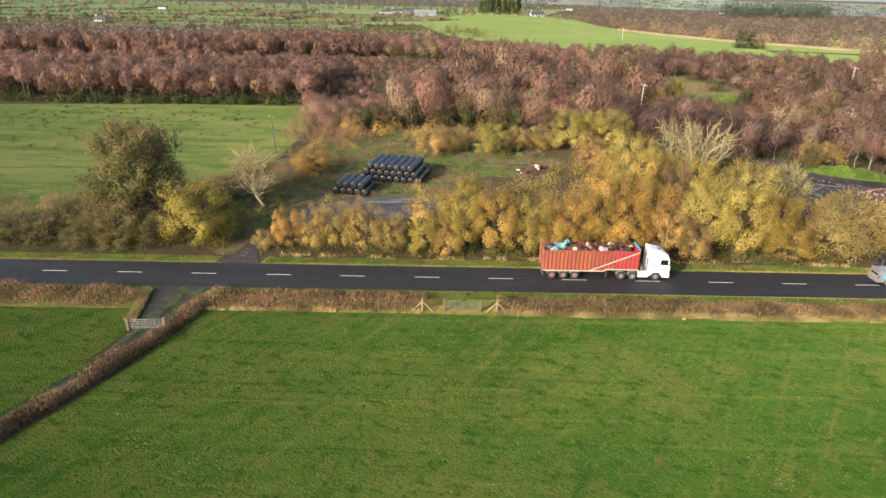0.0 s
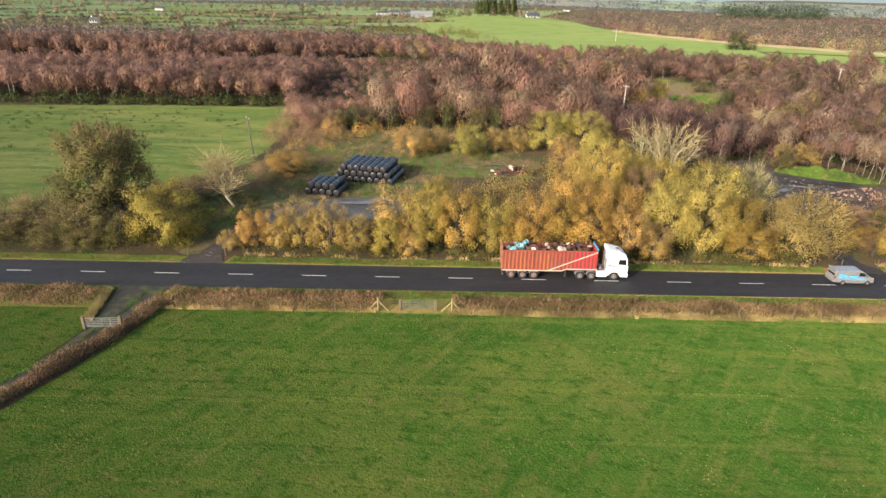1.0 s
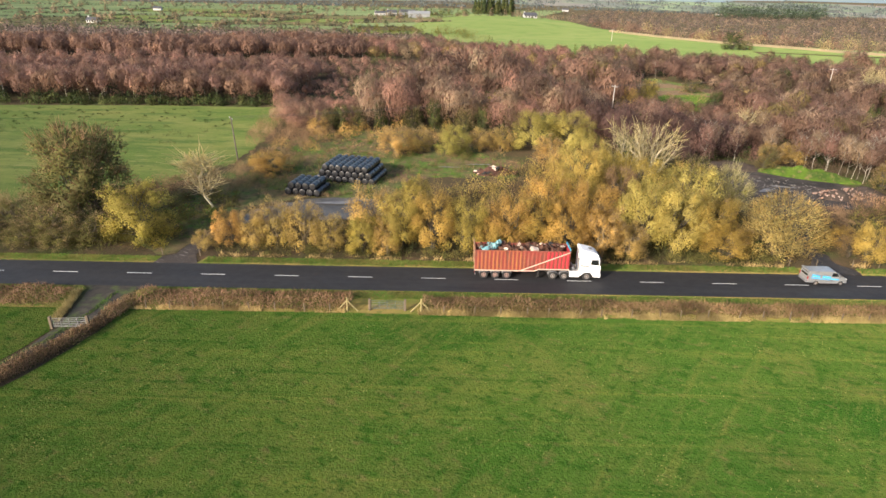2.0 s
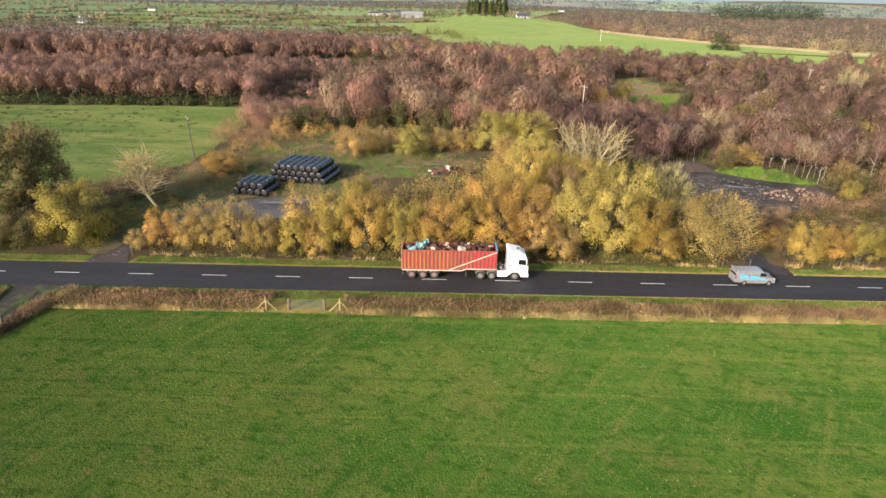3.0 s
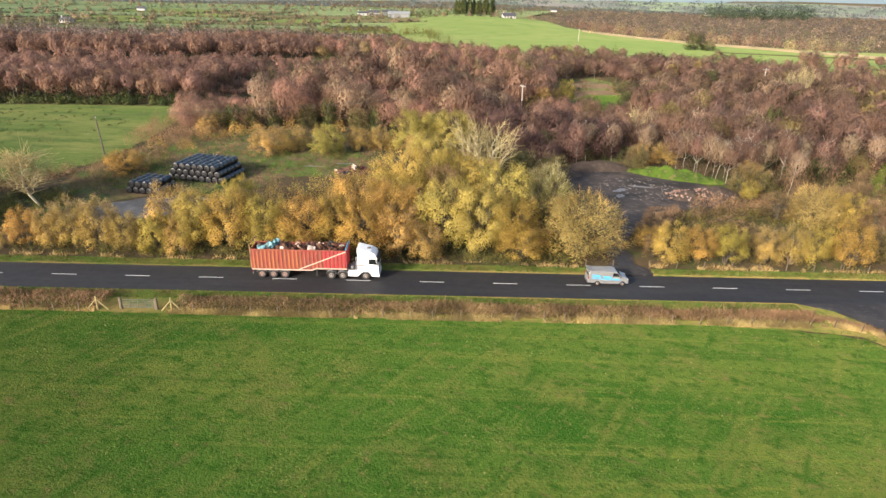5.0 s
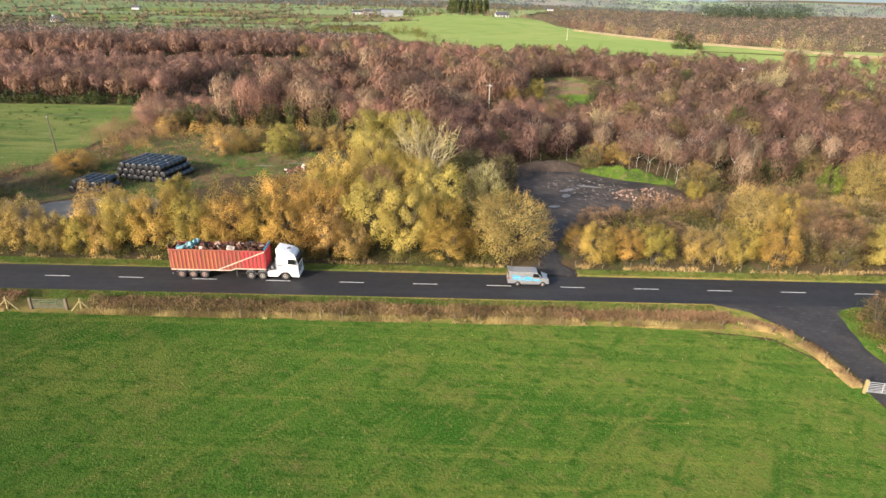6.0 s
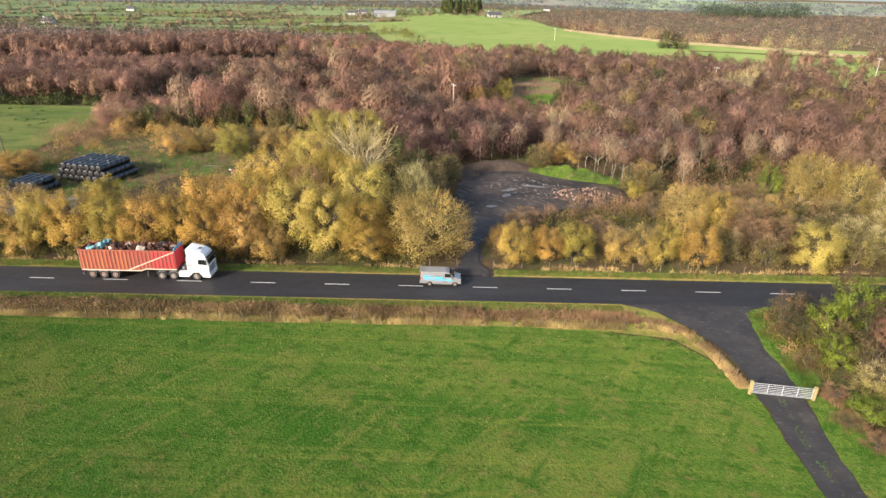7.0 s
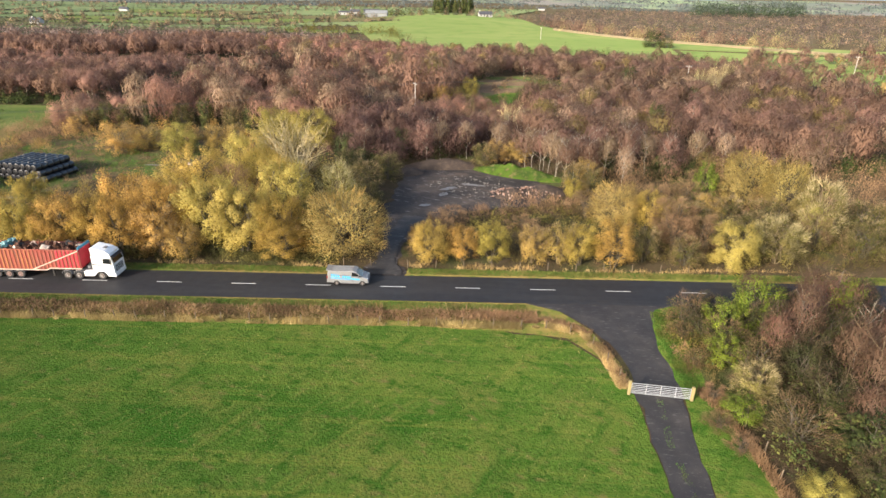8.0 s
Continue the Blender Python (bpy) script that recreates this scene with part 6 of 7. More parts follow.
for k in range(18):
    scrap("scrap_plate", crumple(k + 85, r.uniform(0.5, 1.0), r.uniform(0.3, 0.7), 0.06, 0.18, 4), (RUST, RUST, CHASSIS, RUST, RUST, CREAM)[k % 6], "bent steel plate sticking out of the load",
          (4.2 + k * 0.43, r.uniform(-0.7, 0.7), 3.80 + r.uniform(0, 0.22)), (r.uniform(-60, 60), r.uniform(-60, 60), r.uniform(0, 360)))
for k in range(12):
    scrap("scrap_chunk", crumple(k + 55, 1.3, 1.75, 1.3, 0.22), RUST, "rusty crushed steel scrap in the trailer", (1.75 + k * 0.88, 0.0, 2.45), (0, r.uniform(-8, 8), r.uniform(-15, 15)))
for k, (sx, sy, sz, at, rot) in enumerate(((1.2, 0.8, 0.35, (2.2, -0.5, 3.72), (10, -8, 15)), (0.8, 0.6, 0.5, (3.1, -0.2, 3.85), (35, 20, 50)), (1.0, 0.5, 0.3, (2.7, 0.5, 3.85), (-25, 15, 110)))):
    scrap("crushed_car", crumple(41 + 7 * k, sx, sy, sz, 0.38, 6), TEAL, "crushed pale teal car body on the load", at, rot)
scrap("crushed_car", crumple(44, 0.7, 0.35, 0.6, 0.42, 5), TEAL, "crumpled teal car bodywork on the load", (3.6, 0.2, 4.15), (20, -30, 40))
scrap("steel_funnel", cyl(0.62, 0.75, (0, 0, 0), "z", 4, 0.05), RUST, "rusty pyramid-shaped steel hopper", (9.0, 0.1, 3.95), (8, 6, 20))
scrap("white_appliance", crumple(47, 0.9, 0.7, 0.5, 0.12), CREAM, "dented cream appliance casing", (8.0, -0.6, 3.68), (12, 10, 15))
scrap("white_appliance", crumple(48, 0.7, 0.6, 0.45, 0.12), CREAM, "dented cream appliance casing", (4.6, -0.6, 3.62), (-12, 20, 65))
for k in range(70):
    a = Vector((r.uniform(1.7, 11.6), r.uniform(-1.0, 1.0), r.uniform(3.4, 3.8)))
    b = a + Vector((r.uniform(-1.1, 1.1), r.uniform(-0.7, 0.7), r.uniform(0.1, 0.8)))
    b = Vector((min(max(b.x, 1.3), 12.0), min(max(b.y, -1.05), 1.05), b.z))
    scrap("scrap_pipe", rod(a, b, r.uniform(0.025, 0.06), 7), RUST, "rusty bent steel pipe on the load", (0, 0, 0), (0, 0, 0))


def panel_van(x, y):
    t = empty("panel_van", "silver panel van with sky blue side lettering", "van")
    body = [(0.02, 0.42), (0.0, 0.95), (0.10, 1.75), (0.22, 1.98), (3.35, 1.98), (3.75, 1.86), (4.48, 1.22), (5.12, 1.04), (5.28, 0.86), (5.32, 0.42), (4.98, 0.34), (4.92, 0.52), (4.76, 0.70), (4.42, 0.72), (4.20, 0.54), (4.16, 0.32),
            (1.66, 0.32), (1.62, 0.52), (1.44, 0.70), (1.10, 0.72), (0.90, 0.56), (0.86, 0.36)]
    b = part("body", profile(body, -0.98, 0.98, 0.045, 0.11, 1.0), SILVER, t)
    part("windscreen", profile([(3.80, 1.815), (4.44, 1.255), (4.46, 1.275), (3.82, 1.835)], -0.84, 0.84), GLASS, b)
    part("bonnet_line", boxed(4.6, 5.05, -0.01, 0.01, 1.10, 1.13), SILVER, b)
    part("bumper", boxed(5.18, 5.36, -0.94, 0.94, 0.34, 0.66, bev=0.05), GREY, b)
    part("rear_bumper", boxed(-0.06, 0.10, -0.94, 0.94, 0.36, 0.58, bev=0.04), GREY, b)
    part("roof_spoiler", profile([(-0.08, 2.00), (0.55, 1.985), (0.58, 2.02), (-0.10, 2.12)], -0.80, 0.80, 0.015), SILVER, b, "pale roof spoiler")
    for k in range(3):
        part("roof_rib", boxed(0.7, 3.2, -0.5 + k * 0.5 - 0.03, -0.5 + k * 0.5 + 0.03, 1.975, 2.0, bev=0.008), SILVER, b)
    part("rear_window", profile([(0.055, 1.25), (0.125, 1.76), (0.105, 1.77), (0.035, 1.25)], -0.7, 0.7), GLASS, b)
    for s in (-1, 1):
        def sl(z):
            return s * (0.985 - 0.11 * max(0.0, z - 1.0))
        w = bmesh.new()
        for pts in ([(3.18, 1.30), (4.30, 1.28), (3.82, 1.74), (3.25, 1.80)],):
            f = [w.verts.new((px, sl(pz) + s * 0.004, pz)) for px, pz in pts] + [w.verts.new((px, sl(pz) - s * 0.03, pz)) for px, pz in pts]
            n = 4
            w.faces.new(f[:4]), w.faces.new(f[4:][::-1])
            for i in range(n):
                w.faces.new((f[i], f[(i + 1) % n], f[n + (i + 1) % n], f[n + i]))
        part("side_window", w, GLASS, b)
        letters = [([(0.55 + k * 0.29, 1.22 - k * 0.030), (0.76 + k * 0.29, 1.20 - k * 0.030), (0.76 + k * 0.29, 1.56 - k * 0.034), (0.55 + k * 0.29, 1.58 - k * 0.034)], DECAL, "sky blue lettering bar") for k in range(9) if k != 4]
        for pts, mt, lb in (*letters, ([(0.45, 1.02), (2.95, 0.78), (3.05, 0.86), (0.42, 1.12)], DECAL, "sky blue lettering band"), ([(0.55, 0.80), (1.0, 0.77), (1.0, 0.85), (0.55, 0.89)], DECAL_GREY, "grey lettering bar"),
                            ([(3.2, 0.86), (4.2, 0.80), (4.2, 0.95), (3.2, 1.05)], DECAL, "sky blue door flash")):
            w = bmesh.new()
            f = [w.verts.new((px, sl(pz) + s * 0.004, pz)) for px, pz in pts] + [w.verts.new((px, sl(pz) - s * 0.03, pz)) for px, pz in pts]
            w.faces.new(f[:4]), w.faces.new(f[4:][::-1])
            for i in range(4):
                w.faces.new((f[i], f[(i + 1) % 4], f[4 + (i + 1) % 4], f[4 + i]))
            part("side_lettering", w, mt, b, lb)
        part("sliding_rail", boxed(0.5, 2.6, s * 0.955, s * 0.99, 1.40, 1.43), GREY, b)
        part("sill", boxed(1.75, 4.1, s * 0.93, s * 0.995, 0.30, 0.42), GREY, b)
        part("headlight", boxed(4.98, 5.27, s * 0.66, s * 0.93, 0.84, 1.0, bev=0.03), LAMP, b)
        part("tail_light", boxed(-0.02, 0.09, s * 0.84, s * 0.97, 0.95, 1.28, bev=0.02), TAIL_LAMP, b)
        part("mirror", boxed(4.05, 4.18, s * 1.0, s * 1.2, 1.22, 1.48, bev=0.03), GREY, b)
        part("door_handle", boxed(3.0, 3.18, s * 0.98, s * 1.0, 1.14, 1.18), GREY, b)
        for xx in (1.26, 4.56):
            wheel(t, xx, s * 0.87, 0.33, 0.22, RIM, s)
    t.matrix_basis = pose(x, y, 0.05) @ Matrix.Diagonal((0.93, 0.95, 0.93, 1))
    return t


panel_van(83.6, 0.95)

# ---- wrapped bales ----


def silage_bale():
    bm = bmesh.new()
    bmesh.ops.create_cone(bm, cap_ends=True, segments=14, radius1=0.62, radius2=0.62, depth=1.22, matrix=pose(0, 0, 0, 90))
    rims = [e for e in bm.edges if any(len(f.verts) > 4 for f in e.link_faces)]
    bmesh.ops.bevel(bm, geom=rims, offset=0.14, segments=2, affect="EDGES", profile=0.6)
    for v in bm.verts:
        v.co += noise.noise_vector(v.co * 2.2) * 0.05
    return tagged(part("silage_bale", bm, WRAP, smooth=True), "black plastic wrapped silage bale in a stack", "silage bale", "stack of silage bales")


bale0 = silage_bale()
placed = 0
r = random.Random(4)


def stack(origin, turn, across, deep, layers, drop=0):
    """Bales lying end to end in rows, each layer nested in the one below."""
    global placed
    ux = Vector((math.cos(turn), math.sin(turn), 0))
    uy = Vector((-math.sin(turn), math.cos(turn), 0))
    for k in range(layers):
        for i in range(across - k):
            for j in range(deep - (1 if k == layers - 1 and drop and i < drop else 0)):
                p = Vector(origin) + ux * ((i + 0.5 * k) * 1.26 + r.uniform(-0.05, 0.05)) + uy * (j * 1.28 + r.uniform(-0.08, 0.08))
                m = Matrix.LocRotScale((p.x, p.y, 0.66 + k * 1.06), Euler((0, r.uniform(0, 6.28), turn + r.uniform(-0.06, 0.06)), "YXZ"), None)
                if placed == 0:
                    bale0.matrix_basis = m
                else:
                    copy_thing(bale0, m)
                placed += 1


stack((16.2, 40.4, 0), -0.22, 9, 6, 3)
stack((12.5, 32.2, 0), -0.2, 5, 4, 2)

# ---- poles and wires ----


def power_pole(x, y, h, material, lean=(0, 0), turn=0.55, label="dark timber power pole with a crossarm"):
    t = empty("power_pole", label, "power pole", "power line poles")
    part("shaft", cyl(0.16, h, (0, 0, h / 2), "z", 10, 0.11), material, t)
    arm = part("crossarm", boxed(-0.06, 0.06, -1.15, 1.15, h - 0.55, h - 0.42, bev=0.01), material, t)
    for yy in (-1.05, 0, 1.05):
        part("insulator", cyl(0.06, 0.28, (0, yy, h - 0.28), "z", 8, 0.04), GALV, arm)
    t.matrix_basis = pose(x, y, 0, lean[0], lean[1], 0) @ pose(0, 0, 0, 0, 0, math.degrees(turn))
    return t


POLES = [(-96, -3, 8.8), (-3.0, 53.6, 8.8), (87.8, 111.1, 8.7), (186.5, 171.5, 8.4), (280, 222, 8.4), (372, 276, 8.4)]
for k, (x, y, h) in enumerate(POLES[1:5]):
    power_pole(x, y, h, POLE if k == 0 else SUNLIT_POLE, (0, -3.0) if k == 0 else (0, 0), label="dark timber power pole with a crossarm" if k == 0 else "pale power pole above the birches with painted-in sunlight")
for (xa, ya, ha), (xb, yb, hb) in zip(POLES[1:], POLES[2:]):
    for o in (-1.05, 0, 1.05):
        d = Vector((xb - xa, yb - ya, 0)).normalized()
        sdx, sdy = -d.y * o, d.x * o
        s = np.linspace(0, 1, 13)
        pts = np.stack([xa + (xb - xa) * s + sdx, ya + (yb - ya) * s + sdy, ha + (hb - ha) * s - 0.15 - 4 * 1.3 * s * (1 - s)], 1)
        tagged(part("overhead_wire", tri_mesh("overhead_wire", *tube(pts, np.full(13, 0.018), 4), WIRE)), "thin dark overhead power wire", "wire", "power line wires")
power_pole(162, 402, 9, SUNLIT_POLE, label="far pale power pole")


def lattice_pylon(x, y, h):
    t = empty("lattice_pylon", "grey steel lattice pylon beyond the wood", "pylon")
    for sx in (-1, 1):
        for sy_ in (-1, 1):
            part("leg", rod((sx * h * 0.12, sy_ * h * 0.12, -0.2), (sx * 0.35, sy_ * 0.35, h), 0.06, 5), POLE, t)
    for k in range(6):
        z0, z1 = h * k / 6, h * (k + 1) / 6
        w0, w1 = h * 0.12 * (1 - k / 6) + 0.35 * k / 6, h * 0.12 * (1 - (k + 1) / 6) + 0.35 * (k + 1) / 6
        for s in (-1, 1):
            part("brace", rod((-w0, s * w0, z0), (w1, s * w1, z1), 0.035, 4), POLE, t)
            part("brace", rod((w0, s * w0, z0), (-w1, s * w1, z1), 0.035, 4), POLE, t)
    for z in (0.8, 0.97):
        part("crossarm", rod((-h * 0.2, 0, h * z), (h * 0.2, 0, h * z), 0.07, 5), POLE, t)
    t.matrix_basis = pose(x, y, 0)


lattice_pylon(300, 300, 14)

# ---- gates and fences ----


def field_gate(a, b, bars, material, label, h=1.15, post_mat=None):
    """A tubular field gate hung between two posts."""
    a, b = Vector(a), Vector(b)
    L = (b - a).length
    t = empty("field_gate", label, "gate")
    for xx in (0.0, L):
        part("gate_post", boxed(xx - 0.13, xx + 0.13, -0.13, 0.13, -0.05, h + 0.22, bev=0.03), post_mat or POST, t)
    for k in range(bars):
        z = 0.18 + (h - 0.18) * (k / (bars - 1)) ** 1.15
        part("bar", rod((0.18, 0, z), (L - 0.18, 0, z), 0.028, 6), material, t)
    for k in range(5):
        xx = 0.18 + (L - 0.36) * k / 4
        part("upright", rod((xx, -0.03, 0.16), (xx, -0.03, h + 0.02), 0.026, 6), material, t)
    t.matrix_basis = pose(a.x, a.y, 0.05, 0, 0, math.degrees(math.atan2(b.y - a.y, b.x - a.x)))
    return t


field_gate((114.4, -20.3, 0), (119.7, -21.1, 0), 7, GALV, "galvanised seven-bar gate across the side lane", 1.2, FRESH_POST)
field_gate((-1.3, -13.4, 0), (2.3, -13.1, 0), 6, DULL_GALV, "galvanised steel gate across the farm lane", 1.15)
field_gate((30.6, -8.3, 0), (34.5, -8.3, 0), 6, GREEN_GALV, "weathered grey-green field gate in the hedge", 1.15)


def strainer(x, y):
    t = empty("strainer_post", "pale timber strainer post with two struts", "fence post", "field fence")
    part("post", cyl(0.11, 1.7, (0, 0, 0.80), "z", 9, 0.10), FRESH_POST, t)
    for s in (-1, 1):
        part("strut", rod((s * 1.15, 0, 0.02), (s * 0.06, 0, 1.25), 0.075, 7), FRESH_POST, t)
    t.location = (x, y, 0.03)


strainer(28.2, -8.6), strainer(36.3, -8.6)
fence_post = tagged(part("fence_post", cyl(0.06, 1.10, (0, 0, 0.48), "z", 7, 0.055), POST), "weathered round timber fence post", "fence post", "field fence")
r = random.Random(6)
spots = [(x + r.uniform(-0.4, 0.4), -8.9 + r.uniform(-0.12, 0.12)) for x in np.arange(6, 27, 2.9)] + [(x + r.uniform(-0.4, 0.4), -8.95 + r.uniform(-0.12, 0.12)) for x in np.arange(39, 106, 2.9)]
spots += [(108.6, -9.1), (111, -10.0), (112.9, -12.2), (113.7, -15.2), (114.2, -17.8)]
spots += [(88.2, 5.8), (84.6, 5.9)] + [(x, 5.7 + r.uniform(-0.1, 0.1)) for x in np.arange(92.9, 134, 3.6)]
spots += [(122.6, -21.8), (123.0, -24.4), (123.2, -27.4), (122.9, -30.4), (122.6, -33.4)] + [(6.9, 5.6), (2.0, 5.6)]
for k, (x, y) in enumerate(spots):
    m = pose(x, y, 0.03, r.uniform(-5, 5), r.uniform(-5, 5), r.uniform(0, 90))
    if k == 0:
        fence_post.matrix_basis = m
    else:
        copy_thing(fence_post, m)

# ---- yard heaps ----


def mound(name, cx, cy, rx, ry, h, turn, material, label, seed, rough=0.25):
    n, m = 28, 10
    bm = bmesh.new()
    rows = []
    for i in range(m + 1):
        s = i / m
        rows.append([bm.verts.new((math.cos(a) * rx * s, math.sin(a) * ry * s, h * (1 - s * s) ** 1.2 - 0.12 * s)) for a in [2 * math.pi * j / n for j in range(n)]])
    for i in range(m):
        for j in range(n):
            try:
                bm.faces.new((rows[i][j], rows[i][(j + 1) % n], rows[i + 1][(j + 1) % n], rows[i + 1][j]))
            except ValueError:
                pass
    bmesh.ops.remove_doubles(bm, verts=bm.verts, dist=0.001)
    for v in bm.verts:
        k = max(0.0, v.co.z / h)
        v.co.z += rough * h * k * (noise.noise((v.co.x * 0.5 + seed, v.co.y * 0.5, 0)) + 0.5 * noise.noise((v.co.x * 1.6, v.co.y * 1.6, seed)))
    ob = part(name, bm, material, smooth=True)
    ob.matrix_basis = pose(cx, cy, 0.08, 0, 0, turn)
    return tagged(ob, label, "mound")


mound("grassy_mound", 111, 50.0, 10.0, 3.6, 1.5, -26, BRIGHT_GRASS, "bright green grassed earth mound behind the yard", 1, 0.5)
mound("earth_mound", 97, 54.5, 8.5, 3.2, 1.5, 3, EARTH, "brown bare earth bank behind the yard", 2)
mound("earth_mound", 90, 49.5, 3.5, 3.0, 0.9, 20, EARTH, "brown bare earth bank beside the yard", 3)
mound("earth_heap", 109.5, 36.5, 4.2, 2.6, 1.3, 30, EARTH, "heap of earth under brick rubble", 4)
mound("earth_heap", 114.5, 38.0, 5.2, 2.6, 1.4, 10, EARTH, "grey heap of earth and rubble", 5)
mound("scrap_heap", 48.8, 46.6, 4.2, 1.8, 1.3, 10, RUST, "dark rusty scrap heap in the clearing", 6, 0.6)
brick = tagged(part("rubble_lump", crumple(3, 0.42, 0.30, 0.22, 0.07, 1), BRICK), "broken pinkish brick lump on the heap", "rubble", "brick rubble")
r = random.Random(12)
for k in range(180):
    a, s = r.uniform(0, 6.28), r.uniform(0, 1) ** 0.6
    cx, cy, rx, ry = (108.6, 36.2, 4.2, 2.4) if k < 120 else (112.5, 37.5, 5.5, 2.6)
    x, y = cx + math.cos(a) * rx * s, cy + math.sin(a) * ry * s
    z = 0.12 + 1.15 * max(0.0, 1 - s * s)
    m = Matrix.LocRotScale((x, y, z), Euler((r.uniform(0, 6), r.uniform(0, 6), r.uniform(0, 6))), (r.uniform(0.35, 0.9),) * 3)
    if k == 0:
        brick.matrix_basis = m
    else:
        copy_thing(brick, m @ Matrix.Diagonal([1 / v for v in brick.scale] + [1]))
for k in range(26):
    a, q = r.uniform(0, 6.28), r.uniform(0, 1) ** 0.6
    x, y = 48.8 + math.cos(a) * 4.0 * q, 46.6 + math.sin(a) * 1.7 * q
    ob = tagged(part("scrap_sheet", crumple(k + 160, r.uniform(0.6, 1.6), r.uniform(0.4, 0.9), r.uniform(0.08, 0.4), 0.22), (RUST, RUST, CHASSIS, RUST, CREAM)[k % 5]), "bent rusty panel on the scrap heap", "scrap metal", "scrap heap panels")
    ob.matrix_basis = pose(x, y, 0.2 + 1.2 * (1 - q * q), r.uniform(-40, 40), r.uniform(-40, 40), r.uniform(0, 360))
STONE = surface("grey_stone", [(0.15, 0.135, 0.12), ((0.24, 0.22, 0.20), 2, 0.45, 0.7)], 0.9, 0, 0.2, None, 0, 0.3)
stone = tagged(part("stone", crumple(8, 0.5, 0.28, 0.12, 0.06, 1), STONE), "grey stone lying on the dirt yard", "stone", "stones on the yard")
for k in range(110):
    a, s = r.uniform(0, 6.28), r.uniform(0, 1) ** 0.5
    m = Matrix.LocRotScale((101.5 + math.cos(a) * 7.5 * s, 40.5 + math.sin(a) * 7.0 * s, 0.2), Euler((0, 0, r.uniform(0, 6))), (r.uniform(0.3, 1.0), r.uniform(0.3, 0.8), 0.6))
    if k == 0:
        stone.matrix_basis = m
    else:
        copy_thing(stone, m @ Matrix.Diagonal([1 / v for v in stone.scale] + [1]))
PUDDLE = surface("puddle", [(0.16, 0.15, 0.14), ((0.09, 0.08, 0.075), 0.7, 0.5, 0.7)], 0.4, 0, 0.5)
for cx, cy, rx, ry, tn in ((98, 39.5, 1.8, 0.7, 32), (102.5, 41.8, 2.2, 0.6, -15), (97, 36.0, 1.2, 0.6, 60), (94, 30, 1.0, 0.5, 30), (22, 27.5, 3.5, 0.6, 8), (25, 29.0, 2.5, 0.4, 8), (46, 53.0, 2.6, 0.4, 5), (40, 50.6, 2.2, 0.35, 0)):
    pts = []
    for j in range(26):
        a = 2 * math.pi * j / 26
        k = 1 + 0.45 * noise.noise((math.cos(a) * 1.7 + cx, math.sin(a) * 1.7, cy)) + 0.2 * noise.noise((math.cos(a) * 5, math.sin(a) * 5 + cx, cy))
        p = pose(cx, cy, 0, 0, 0, tn) @ Vector((math.cos(a) * rx * k, math.sin(a) * ry * k, 0))
        pts.append((p.x, p.y))
    sheet("puddle", pts, 0.16 if cx > 80 else 0.24, PUDDLE, "shallow grey puddle on muddy ground", None, 0, "water")

# ---- copse beside the side lane ----
KINDS["K"] = [broadleaf(s, IVY_LEAF, 3600, 0.26, DARK_TWIG, 700, BARK, 0.08, 3, 0, "tree", "dark ivy-clad tree at the wood's edge", "ivy_tree") for s in (111, 112)]
KINDS["N"] = []
for k in range(3):
    t = empty("birch_tree", "bare reddish-brown birch in the copse", "tree")
    (wv, wf), (tv, tf, tn) = birch_chunks(np.random.default_rng(k + 340), 8.0, 6.2, 2400, 0.24, 12, 0.22)
    part("trunk", tri_mesh("trunk", wv, wf, TAN_BARK), None, t)
    part("crown", tri_mesh("crown", tv, tf, tn, COPSE_TWIG), None, t)
    KINDS["N"].append(t)
KINDS["S"] = [broadleaf(s, DEEP_OLIVE, 1800, 0.16, HEDGE_TWIG, 1700, BARK, 0.05, 8, 0, "shrub", "brown half-bare sallow shrub in the copse", "sallow_shrub") for s in (97, 98)]
KINDS["D"] = [broadleaf(99, DEEP_OLIVE, 5200, 0.18, DARK_TWIG, 1800, BARK, 0.04, 6, 300, "shrub", "olive and brown thicket shrub in the copse", "thicket_shrub")]
